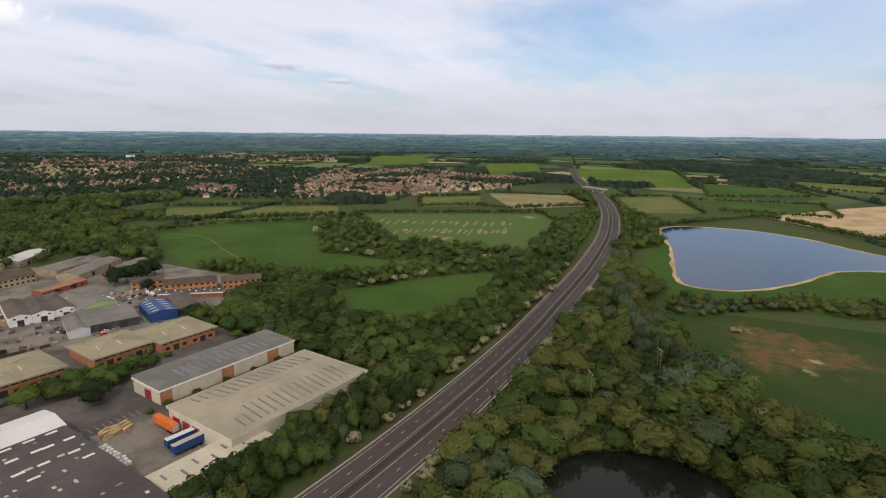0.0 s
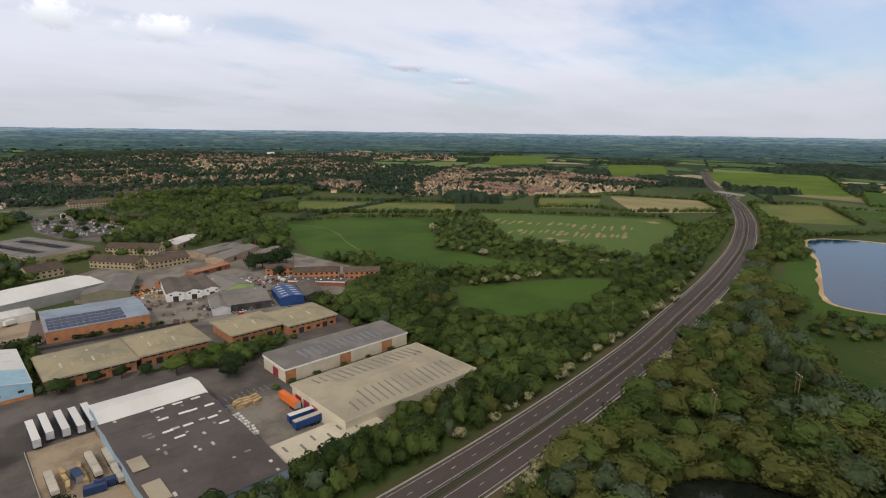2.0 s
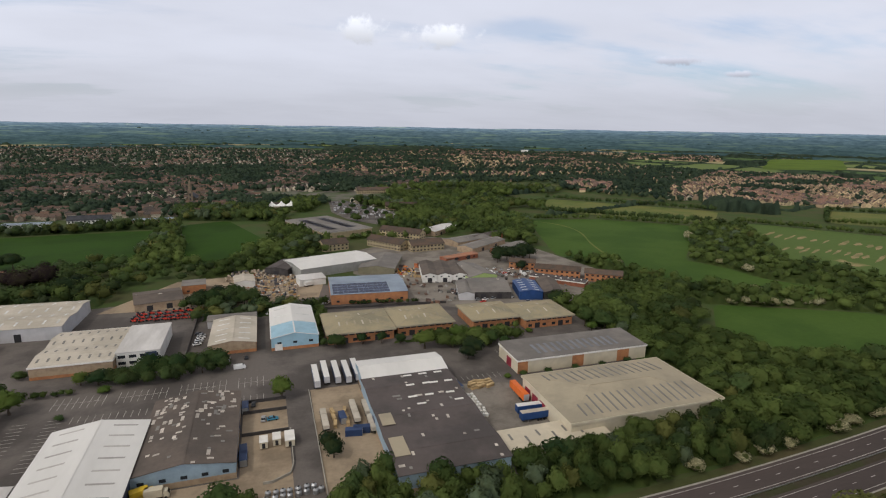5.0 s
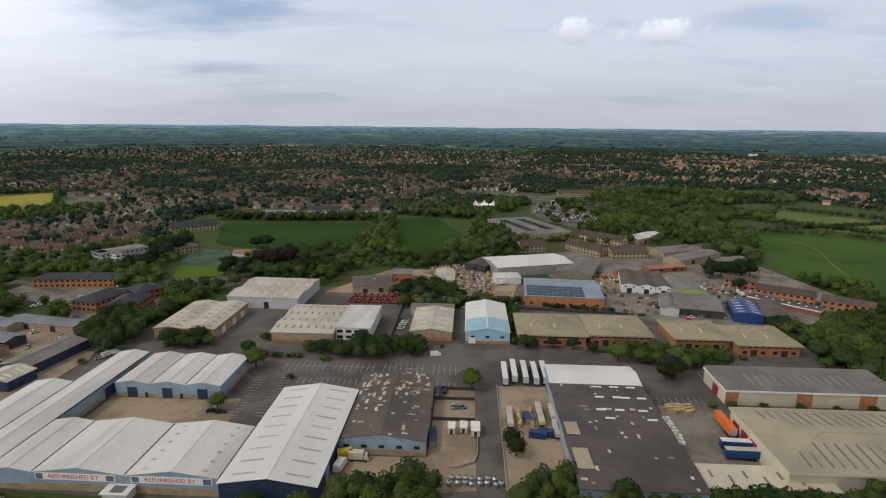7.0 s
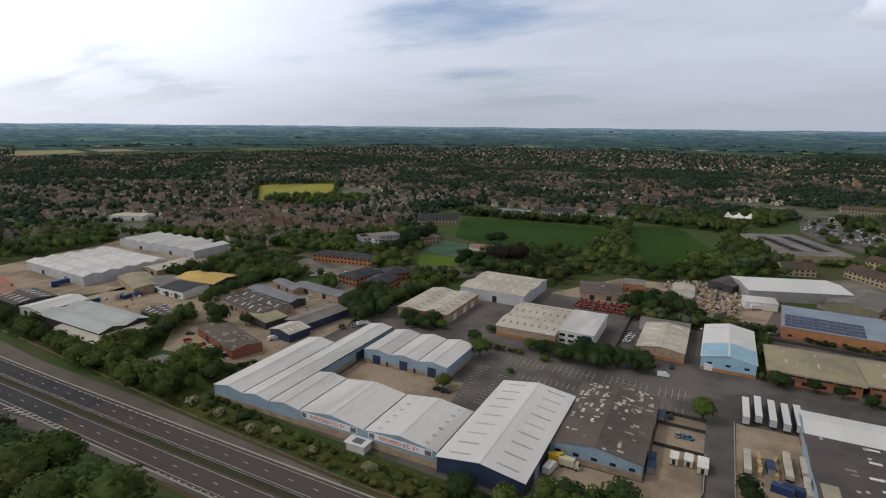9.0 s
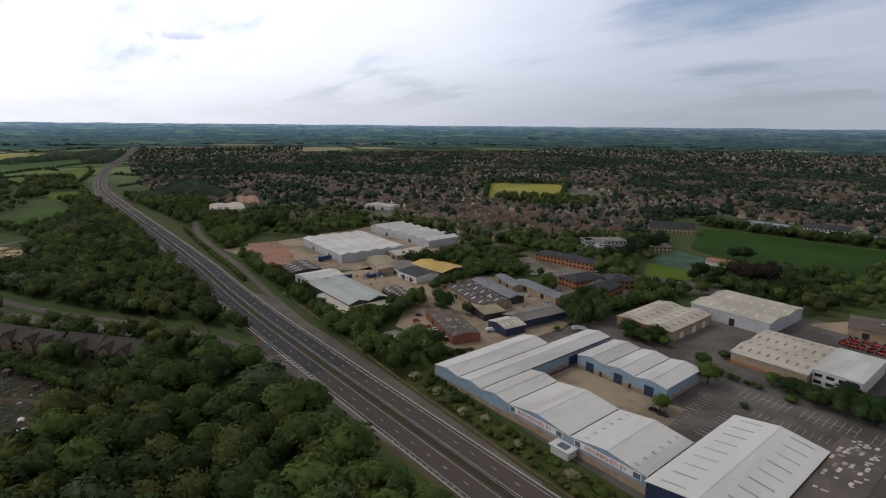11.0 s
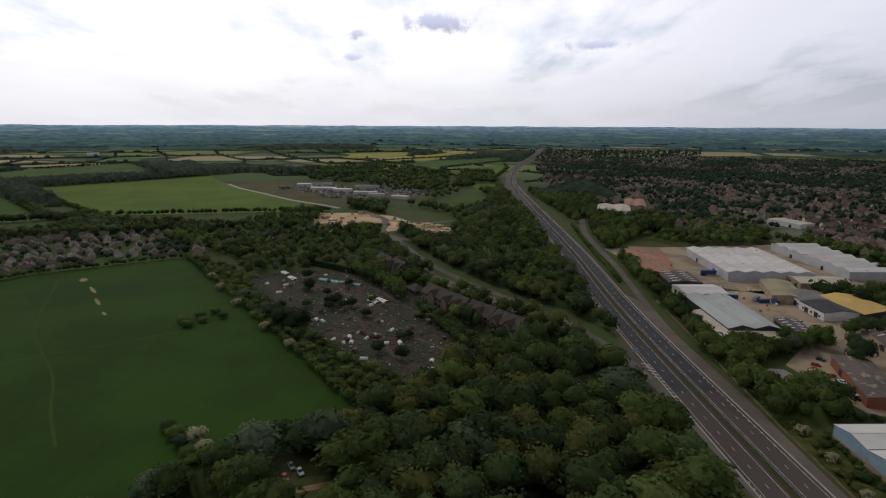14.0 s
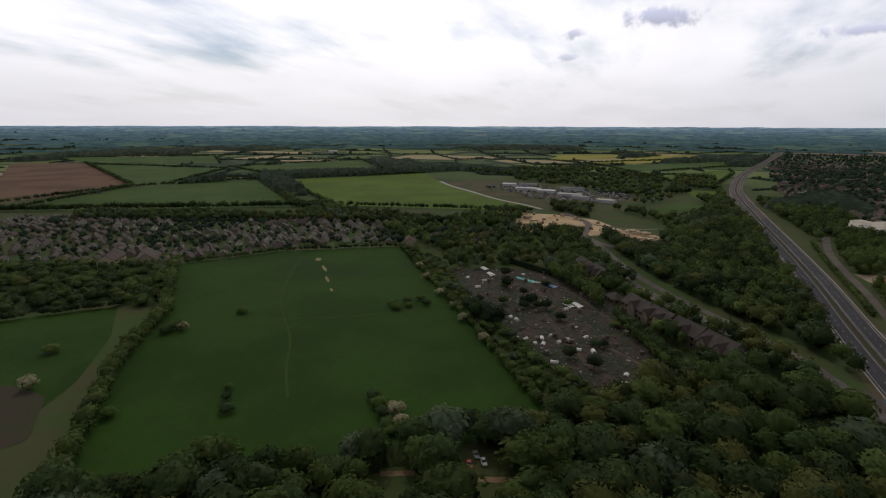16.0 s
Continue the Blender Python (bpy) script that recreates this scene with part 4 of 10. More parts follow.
def mended(bm):
    bmesh.ops.recalc_face_normals(bm, faces=bm.faces[:])
    return bm


SHARED = {}


def plate_mesh(key, make, material):
    """A mesh made once for all pieces that look alike."""
    if key not in SHARED:
        me = bpy.data.meshes.new(key[0])
        bm = make()
        bm.to_mesh(me)
        bm.free()
        me.materials.append(material)
        SHARED[key] = me
    return SHARED[key]


def on_wall(t, w, d, side, pos, wide, z0, z1, material, name, proud=0.07, label=""):
    """A door, window or panel on a wall: side 0 is -y, 1 +x, 2 +y, 3 -x; pos runs from -1 to 1 along it."""
    me = plate_mesh((name, round(wide, 2), round(z1 - z0, 2), material.name, proud),
                    lambda: box(-wide / 2, wide / 2, -proud, 0.05, 0, z1 - z0, bevel=min(0.03, proud * 0.4)), material)
    half = (w, d, w, d)[side] / 2
    out = (d, w, d, w)[side] / 2
    m = pose(0, 0, 0, 0, 0, (0, 90, 180, 270)[side]) @ Matrix.Translation((pos * half, -out, z0))
    return piece(name, me, t, m, label)


def roof_plate(t, name, material, wide, long, slope, m):
    """A sheet lying on a roof slope; wide runs along the ridge, long down the slope (along local x, rising to +x)."""
    key = (name, round(wide, 2), round(long, 2), round(slope, 3), material.name)

    def make():
        r = slope * long / 2
        return slab([(-long / 2, -wide / 2, 0.07 - r), (long / 2, -wide / 2, 0.07 + r), (long / 2, wide / 2, 0.07 + r), (-long / 2, wide / 2, 0.07 - r)], 0.1)
    return piece(name, plate_mesh(key, make, material), t, m)


def shed(name, label, x, y, w, d, turn=0, eave=6.0, rise=1.6, spans=1, axis="y", wall=WALL_GREY, roof=ROOF_GREY, kind="gable", base=None,
         lights=None, patches=0, doors=(), windows=(), over=0.35, ridge_cap=True, category="warehouse", trim=None, seed=0, light_mat=None, patch_area=None, patch_mats=None, gutter=False):
    """A shed: walls, a roof of one or more ridged spans (or hipped, flat, one slope), rooflights, doors and windows."""
    t = thing(name, label, category, x, y, 0, turn)
    note(x, y, w, d, turn)
    a_len, b_len = (w, d) if axis == "y" else (d, w)

    def at(a, b, z):
        return (a, b, z) if axis == "y" else (b, a, z)
    sw = a_len / spans
    rng = random.Random(seed + int(abs(x) * 7 + abs(y)))
    for s in range(spans):
        body = bmesh.new()
        a0, a1 = -a_len / 2 + s * sw, -a_len / 2 + (s + 1) * sw
        am = (a0 + a1) / 2
        if kind == "gable":
            prof = [(a0, 0), (a1, 0), (a1, eave), (am, eave + rise), (a0, eave)]
        elif kind == "mono":
            prof = [(a0, 0), (a1, 0), (a1, eave + rise), (a0, eave)]
        else:
            prof = [(a0, 0), (a1, 0), (a1, eave), (a0, eave)]
        ends = [[body.verts.new(at(a, b, z)) for a, z in prof] for b in (-b_len / 2, b_len / 2)]
        body.faces.new(ends[0])
        body.faces.new(ends[1])
        n = len(prof)
        for i in range(n):
            body.faces.new((ends[0][i], ends[0][(i + 1) % n], ends[1][(i + 1) % n], ends[1][i]))
        part("wall", mended(body), wall, t)
    bo = b_len / 2 + over
    th = 0.18
    slope = rise / (sw / 2)
    for s in range(spans):
        a0, a1 = -a_len / 2 + s * sw, -a_len / 2 + (s + 1) * sw
        am = (a0 + a1) / 2
        lo0 = over if s == 0 else 0
        lo1 = over if s == spans - 1 else 0
        bm = bmesh.new()
        if kind == "gable":
            prof = [(a0 - lo0, eave - slope * lo0), (am, eave + rise), (a1 + lo1, eave - slope * lo1)]
            prof = [(a, z + th) for a, z in prof] + prof[::-1]
            ends = [[bm.verts.new(at(a, b, z)) for a, z in prof] for b in (-bo, bo)]
            for e in ends:
                bm.faces.new((e[0], e[1], e[4], e[5]))
                bm.faces.new((e[1], e[2], e[3], e[4]))
            for i in range(6):
                bm.faces.new((ends[0][i], ends[0][(i + 1) % 6], ends[1][(i + 1) % 6], ends[1][i]))
            if ridge_cap:
                cap = bmesh.new()
                add_slab(cap, [at(am - 0.35, -bo, eave + rise + th + 0.05), at(am + 0.35, -bo, eave + rise + th + 0.05), at(am + 0.35, bo, eave + rise + th + 0.05), at(am - 0.35, bo, eave + rise + th + 0.05)], 0.12)
                part("ridge_cap", mended(cap), roof, t)
        elif kind == "mono":
            add_slab(bm, [at(a0 - over, -bo, eave + th), at(a1 + over, -bo, eave + rise + th), at(a1 + over, bo, eave + rise + th), at(a0 - over, bo, eave + th)], th)
        elif kind == "flat":
            add_slab(bm, [at(a0 - lo0, -bo, eave + 0.3), at(a1 + lo1, -bo, eave + 0.3), at(a1 + lo1, bo, eave + 0.3), at(a0 - lo0, bo, eave + 0.3)], 0.3)
        else:
            inset = min(sw / 2, b_len / 2 - 0.5)
            c = [at(a0 - over, -bo, eave), at(a1 + over, -bo, eave), at(a1 + over, bo, eave), at(a0 - over, bo, eave)]
            r0, r1 = at(am, -b_len / 2 + inset, eave + rise), at(am, b_len / 2 - inset, eave + rise)
            v = [bm.verts.new(p) for p in c]
            low = [bm.verts.new((p[0], p[1], p[2] - 0.25)) for p in c]
            q0, q1 = bm.verts.new(r0), bm.verts.new(r1)
            bm.faces.new((v[0], v[1], q0))
            bm.faces.new((v[2], v[3], q1))
            bm.faces.new((v[1], v[2], q1, q0))
            bm.faces.new((v[3], v[0], q0, q1))
            bm.faces.new(low)
            for i in range(4):
                bm.faces.new((v[i], v[(i + 1) % 4], low[(i + 1) % 4], low[i]))
        part("roof", mended(bm), roof, t)

        def lay(a, b, side, wide, long, material, label_name):
            # side -1: slope rising to +a; side 1: rising to -a
            z = eave + rise * (1 - abs(a - am) / (sw / 2)) + th
            turn_piece = (0 if side < 0 else 180) + (0 if axis == "y" else 90)
            if axis == "x":
                turn_piece = 90 if side < 0 else 270
            p = at(a, b, z)
            roof_plate(t, label_name, material, wide, long, slope, pose(p[0], p[1], p[2], 0, 0, turn_piece))
        if lights and kind == "gable":
            count, wide, share, centre = lights
            for side in (-1, 1):
                for k in range(count):
                    b = -b_len / 2 + b_len * (k + 0.5) / count
                    lay(am + side * sw / 2 * (1 - centre), b, side, wide, sw / 2 * share, light_mat or ROOF_LIGHT, "rooflight")
        if patches and kind == "gable":
            for k in range(patches):
                f = rng.uniform(0.08, 0.9)
                side = rng.choice((-1, 1))
                b = rng.uniform(-0.47, 0.47)
                if patch_area:
                    b = patch_area[0] + (patch_area[1] - patch_area[0]) * rng.random() ** 0.6
                    b = b - 0.5
                wide, long = rng.choice(((1.0, 1.2), (0.9, 2.0), (2.0, 1.1), (3.0, 1.1), (1.0, 1.1)))
                lay(am + side * sw / 2 * f, b * b_len, side, wide, min(long, sw * 0.2), rng.choice(patch_mats) if patch_mats else PATCH if rng.random() < 0.75 else ROOF_LIGHT_GREY, "repair_sheet")
    if gutter:
        part("valley_gutter", box(w / 2 - 0.28, w / 2 + 0.28, -d / 2, d / 2, eave - 0.1, eave + 0.25, bevel=0.05), WALL_DARK, t, "dark valley gutter")
    if trim:
        bm = bmesh.new()
        e = eave
        for side in (0, 1, 2, 3):
            if side in (0, 2):
                yy = -d / 2 - over - 0.06 if side == 0 else d / 2 + over - 0.02
                add_box(bm, -w / 2 - over, w / 2 + over, yy, yy + 0.08, e - 0.55, e + 0.22)
            else:
                xx = -w / 2 - over - 0.06 if side == 3 else w / 2 + over - 0.02
                add_box(bm, xx, xx + 0.08, -d / 2 - over, d / 2 + over, e - 0.55, e + 0.22)
        part("fascia", bm, trim, t)
    if base:
        h, material = base
        bm = bmesh.new()
        p = 0.06
        add_box(bm, -w / 2 - p, w / 2 + p, -d / 2 - p, -d / 2 + 0.02, 0, h)
        add_box(bm, -w / 2 - p, w / 2 + p, d / 2 - 0.02, d / 2 + p, 0, h)
        add_box(bm, -w / 2 - p, -w / 2 + 0.02, -d / 2 + 0.02, d / 2 - 0.02, 0, h)
        add_box(bm, w / 2 - 0.02, w / 2 + p, -d / 2 + 0.02, d / 2 - 0.02, 0, h)
        part("plinth_wall", bm, material, t)
    for side, pos, wide, tall, material in doors:
        on_wall(t, w, d, side, pos, wide, 0.02, tall, material, "roller_door" if tall > 2.6 else "door", 0.1)
    for side, count, wide, z0, z1 in windows:
        for k in range(count):
            on_wall(t, w, d, side, -1 + 2 * (k + 0.5) / count, wide, z0, z1, GLASS, "window", 0.09)
    return t


def lettering(parent, words, height, material, m, label):
    curve = bpy.data.curves.new("lettering", "FONT")
    curve.body, curve.size, curve.extrude, curve.align_x, curve.align_y = words, height, 0.02, "CENTER", "CENTER"
    curve.resolution_u = 2
    tmp = bpy.data.objects.new("lettering_source", curve)
    me = bpy.data.meshes.new_from_object(tmp)
    bpy.data.objects.remove(tmp)
    me.materials.append(material)
    ob = new("lettering", me)
    ob.parent, ob.matrix_basis = parent, m
    ob["label"] = label
    return ob


def white_complex():
    """The white-roofed range round a yard, facing the carriageway: nine ridged bays in all."""
    y0 = 139.8
    left = shed("warehouse_range", "pale blue warehouse bay with a white sheet roof", -165.2, (y0 + 197) / 2, 15.6, 197 - y0, eave=6, rise=1.3, wall=WALL_BLUE, roof=ROOF_WHITE, base=(2.0, BRICK_BUFF), over=0.2, gutter=True)
    shed("warehouse_range", "long pale blue warehouse bay with a white sheet roof", -150.5, (y0 + 227.6) / 2, 13.6, 227.6 - y0, eave=6, rise=1.2, wall=WALL_BLUE, roof=ROOF_WHITE, base=(2.0, BRICK_BUFF), over=0.2, gutter=True,
         doors=((1, 0.35, 8, 4.4, WALL_NAVY), (1, 0.75, 6, 4.4, WALL_NAVY)))
    shed("warehouse_range", "pale blue warehouse bay with a white sheet roof", -136.3, (y0 + 168.5) / 2, 14.6, 168.5 - y0, eave=6, rise=1.2, wall=WALL_BLUE, roof=ROOF_WHITE, base=(2.0, BRICK_BUFF), over=0.2, gutter=True)
    for i, x in enumerate((-114.7, -86.2)):
        t = shed("warehouse_range", "wide white-roofed warehouse bay with a red and white banner", x, (y0 + 168.5) / 2, 28.5, 168.5 - y0, eave=6, rise=1.9, wall=WALL_BLUE, roof=ROOF_WHITE, base=(2.6, BRICK_BUFF), over=0.2, gutter=True,
                 lights=(6, 1.1, 0.1, 0.35) if i else None, light_mat=ROOF_SPOT, doors=((2, -0.4, 4, 4, WALL_NAVY), (2, 0.4, 4, 4, WALL_NAVY)))
        d = 168.5 - y0
        cx = -1.0 + i
        board = part("banner", box(cx - 12.3, cx + 12.3, -d / 2 - 0.2, -d / 2 - 0.04, 3.75, 6.0, bevel=0.02), SIGN_WHITE, t, "white banner board with red lettering")
        first = lettering(board, "REFURBISHED", 2.05, SIGN_RED, pose(cx, -d / 2 - 0.21, 4.9, 90, 0, 0), "red capital letters")
        second = lettering(board, "BY", 2.05, SIGN_RED, pose(cx, -d / 2 - 0.21, 4.9, 90, 0, 0), "red capital letters")
        wide = [max(v.co.x for v in o.data.vertices) - min(v.co.x for v in o.data.vertices) for o in (first, second)]
        start = cx - 0.4 - (wide[0] + wide[1] + 0.8) / 2
        first.matrix_basis = pose(start + wide[0] / 2, -d / 2 - 0.21, 4.9, 90, 0, 0)
        second.matrix_basis = pose(start + wide[0] + 0.8 + wide[1] / 2, -d / 2 - 0.21, 4.9, 90, 0, 0)
        part("banner_emblem", box(cx + 9.6, cx + 12.0, -d / 2 - 0.24, -d / 2 - 0.18, 3.95, 5.8), SIGN_GREY, t, "dark grey square emblem")
        part("banner_emblem", box(cx - 12.0, cx - 9.9, -d / 2 - 0.24, -d / 2 - 0.18, 3.95, 5.8), SIGN_GREY, t, "dark grey square emblem")
    for i in range(3):
        x = -134.4 + i * 14.4
        shed("warehouse_range", "pale blue warehouse bay with a dark roller door to the yard", x + 0.9, (197.5 + 226.5) / 2, 14.4, 29.0, eave=6, rise=1.2, wall=WALL_BLUE, roof=ROOF_WHITE, base=(1.8, BRICK_BUFF), over=0.15, gutter=i < 2,
             doors=((0, -0.05, 4.2, 4.4, WALL_NAVY), (0, 0.75, 1.2, 2.2, DARK)))
    porch = thing("entrance_porch", "white flat-roofed entrance porch with a dark panel on top", "porch", -101.0, 137.3)
    note(-101, 137.3, 8, 5, 0)
    part("wall", box(-3.6, 3.6, -2.3, 2.3, 0, 3.0), WALL_WHITE, porch)
    part("roof", box(-4.2, 4.2, -2.8, 2.4, 3.0, 3.35, bevel=0.05), ROOF_BRIGHT, porch)
    part("roof_panel", box(-1.7, 2.2, -1.8, 1.2, 3.35, 3.5, bevel=0.04), SIGN_GREY, porch, "dark square panel")


white_complex()
shed("warehouse", "big warehouse with a smooth bright white roof and navy walls", -56.6, 167.2, 29.0, 59.5, eave=6.4, rise=2.2, wall=WALL_NAVY, roof=ROOF_BRIGHT, over=0.4, base=(0.9, CONCRETE),
     lights=(9, 0.75, 0.5, 0.45), light_mat=ROOF_SPOT, doors=((1, -0.6, 5, 4.5, WALL_BLUE),))
shed("workshop_unit", "pale blue unit with a patched weathered brown roof", -27.6, 188.2, 29.6, 48.5, eave=5.6, rise=2.2, wall=WALL_BLUE, roof=ROOF_BROWN, base=(2.0, BRICK_BUFF), patches=95, patch_area=(0.0, 1.0),
     doors=((1, -0.55, 4.5, 4, WALL_NAVY), (1, 0.2, 4.5, 4, WALL_NAVY)), windows=((0, 5, 1.9, 2.6, 3.7),), category="workshop", seed=3)
# the large dark-roofed unit: three dark bays and a white one
big = shed("warehouse", "large unit with low dark felt roofs dotted with pale sheets", 52.0, 174.2, 36.5, 66.5, eave=6.6, rise=0.9, spans=3, axis="x", wall=WALL_BLUE, roof=ROOF_DARK, base=(1.6, BRICK_BUFF), patches=9,
           doors=((3, 0.5, 4, 4.4, WALL_NAVY), (3, -0.2, 4, 4.4, WALL_NAVY), (1, 0.4, 4, 4.4, WALL_NAVY)), seed=5)
shed("warehouse", "unit with a curved white sheet roof joined to a dark-roofed one", 52.6, 216.6, 36.5, 18.0, eave=6.6, rise=1.5, axis="x", wall=WALL_BLUE, roof=ROOF_BRIGHT, base=(1.6, BRICK_BUFF))
part("cement_roof_panel", slab([(-17.5, -25, 7.75), (-12.5, -25, 7.75), (-12.5, -14, 7.75), (-17.5, -14, 7.75)], 0.15), ROOF_CREAM, big, "pale cement sheet panel on the dark roof")
part("cement_roof_panel", slab([(-17.5, -6, 7.75), (-13, -6, 7.75), (-13, 2, 7.75), (-17.5, 2, 7.75)], 0.15), ROOF_CREAM, big, "pale cement sheet panel on the dark roof")


def cream_hall():
    t = shed("warehouse", "broad cream hall with a hipped cream roof and dark roof strips", 131.0, 170.6, 66.0, 38.4, eave=7.6, rise=2.6, axis="x", kind="hip", wall=WALL_CREAM, roof=ROOF_CREAM, over=0.6,
             doors=((3, -0.75, 4.5, 4.6, MAROON), (3, -0.42, 4.5, 4.6, MAROON), (3, -0.1, 4.5, 4.6, MAROON)), trim=WALL_CREAM)
    for side in (-1, 1):
        for k in range(16):
            bx = -25.5 + k * 3.35
            long = 11.0 if k > 1 else 6.5
            yy = side * (19.2 - 2.4 - long / 2)
            z = 7.6 + 2.6 * (1 - abs(yy) / 19.8) + 0.04
            roof_plate(t, "roof_strip", ROOF_LIGHT_GREY, 0.7, long, 2.6 / 19.8, pose(bx, yy, z, 0, 0, 90 if side < 0 else 270))
    for sx in (-1, 1):
        for sy in (-1, 1):
            bm = bmesh.new()
            lo, hi = Vector((sx * 33.4, sy * 19.6, 7.66)), Vector((sx * 13.8, 0, 10.26))
            off = Vector((-sy * 0.3, sx * 0.5, 0)).normalized() * 0.25
            add_slab(bm, [lo + off, lo - off, hi - off, hi + off], 0.1)
            part("hip_cap", mended(bm), ROOF_CREAM, t)
    part("ridge_cap", box(-13.8, 13.8, -0.25, 0.25, 10.2, 10.3), ROOF_CREAM, t)


cream_hall()
long_unit = shed("warehouse", "long low cream unit with grey mono-pitch roof and brick panels", 138.0, 217.2, 68.0, 21.0, eave=6.4, rise=0.9, axis="x", kind="mono", wall=WALL_CREAM, roof=ROOF_GREY, over=0.4, trim=FRAME_WHITE)
for pos, wide in ((-0.93, 5), (-0.1, 6.0), (0.62, 6.5)):
    on_wall(long_unit, 68, 21, 0, pos, wide, 0.0, 5.7, BRICK, "brick_panel", 0.1)
for k in range(13):
    roof_plate(long_unit, "blue_roof_sheet", ROOF_DULL, 1.5, 9.5, 0.9 / 21, pose(-21 + k * 3.5, -1.5, 7.02, 0, 0, 90))
on_wall(long_unit, 68, 21, 3, 0.1, 5, 0.0, 4.4, MAROON, "roller_door", 0.1)
annexe = shed("loading_annexe", "low white flat annexe beside the cream hall", 92.0, 153.2, 38.5, 11.0, 0, eave=3.8, rise=0.5, axis="x", kind="mono", wall=WALL_CREAM, roof=ROOF_IVORY, category="annexe")


for k in range(7):
    roof_plate(annexe, "roof_strip", ROOF_LIGHT_GREY, 0.8, 3.4, 0.5 / 11, pose(-16 + k * 5.2, 1.0 - 2.5 * (k % 2), 4.3, 0, 0, 90))


def brick_office(x, y, w, d):
    t = shed("business_unit", "orange brick business unit under a lichened khaki hipped roof", x, y, w, d, eave=5.8, rise=2.4, axis="x", kind="hip", wall=BRICK, roof=ROOF_KHAKI, over=1.1, trim=ROOF_CREAM, category="business unit",
             doors=((0, -0.5, 3.0, 3.0, DARK), (0, 0.5, 3.0, 3.0, DARK)))
    n = int(w / 3.2)
    # flat dark strip stands for the shade of a recess under the eaves
    on_wall(t, w, d, 0, 0, w * 0.97, 4.15, 5.25, DARK, "recessed_band", 0.04, "dark strip under the eaves, shade of a recess painted on")
    for k in range(n):
        on_wall(t, w, d, 0, -1 + 2 * (k + 0.5) / n, 2.0, 4.2, 5.15, GLASS, "window", 0.08)
        if k:
            on_wall(t, w, d, 0, -1 + 2 * k / n, 0.45, 4.1, 5.3, BRICK, "brick_pier", 0.12)
    for sx in (-1, 1):
        for sy in (-1, 1):
            bm = bmesh.new()
            lo, hi = Vector((sx * (w / 2 + 1.0), sy * (d / 2 + 1.0), 5.86)), Vector((sx * (w / 2 - min(d / 2, w / 2 - 0.5)), 0, 8.28))
            off = Vector((-(hi - lo).y, (hi - lo).x, 0)).normalized() * 0.13
            add_slab(bm, [lo + off, lo - off, hi - off, hi + off], 0.12)
            part("hip_cap", mended(bm), ROOF_CREAM, t)
    for k in range(int(d / 4)):
        on_wall(t, w, d, 1, -1 + 2 * (k + 0.5) / int(d / 4), 2.3, 4.1, 5.1, GLASS, "window", 0.08)
    for pos in (-0.8, -0.2, 0.2, 0.8):
        on_wall(t, w, d, 0, pos, 2.2, 1.0, 2.5, GLASS, "window", 0.08)
    slope = 2.4 / (d / 2 + 1.1)
    for side in (-1, 1):
        for k in range(6):
            yy = side * d * 0.2
            roof_plate(t, "rooflight", ROOF_CREAM if k % 3 else ROOF_PALE, 0.8, 4.2, slope, pose(-w * 0.3 + k * w * 0.12, yy, 5.8 + 2.4 * (1 - abs(yy) / (d / 2 + 1.1)), 0, 0, 90 if side < 0 else 270))
    return t


for x, y, w, d in ((43.6, 279, 33.6, 31.0), (78.2, 280, 30.4, 29.5), (117.9, 276.3, 26.6, 26.0), (147.2, 270.5, 29.0, 26.5)):
    brick_office(x, y, w, d)

light_blue = shed("workshop_unit", "sky blue workshop with a white roof and blue eaves sheets", 10.8, 286.6, 22.5, 46.5, eave=6.4, rise=2.2, wall=WALL_SKY, roof=ROOF_BRIGHT, base=(1.6, BRICK), category="workshop",
                  windows=((0, 3, 2.0, 3.2, 4.3),), doors=((0, -0.7, 3.5, 3.4, FRAME_WHITE),), lights=(4, 1.2, 0.6, 0.5))
for side in (-1, 1):
    for k in range(4):
        roof_plate(light_blue, "blue_roof_sheet", WALL_SKY, 4.2, 11.0, 2.2 / 11.25, pose(side * 5.7, -21.1 + 4.2 * k, 6.4 + 2.2 * 0.5 + 0.19, 0, 0, 0 if side < 0 else 180))
shed("workshop_unit", "tan brick workshop with a pale cement roof", -18.2, 284.0, 21.5, 37.0, eave=5.0, rise=1.6, wall=BRICK_BUFF, roof=ROOF_PALE, base=(1.6, BRICK), lights=(5, 0.9, 0.5, 0.5), category="workshop", doors=((0, -0.6, 3, 3, DARK),))
shed("workshop_unit", "grey lean-to shed behind a tan workshop", -20.0, 308.5, 25.0, 10.0, eave=4.2, rise=0.8, axis="x", wall=WALL_GREY, roof=ROOF_GREY, category="shed")
modern = shed("office_unit", "flat-roofed white office unit with ribbon windows", -58.0, 281.0, 17.8, 36.0, eave=6.8, rise=0.3, kind="flat", wall=WALL_WHITE, roof=ROOF_WHITE, category="office", windows=((0, 4, 3.0, 1.2, 2.6), (0, 4, 3.0, 4.2, 5.6)))
on_wall(modern, 17.8, 36, 0, 0.6, 4.6, 0.2, 6.2, WALL_NAVY, "glazed_entrance", 0.15)
shed("workshop_unit", "cream unit with a spotted pale cement roof", -83.0, 279.5, 31.5, 42.0, eave=5.8, rise=1.2, spans=2, axis="x", wall=BRICK_BUFF, roof=ROOF_PALE, lights=(8, 0.9, 0.3, 0.5), light_mat=ROOF_LIGHT_GREY, base=(1.4, BRICK), category="workshop", trim=FRAME_WHITE)
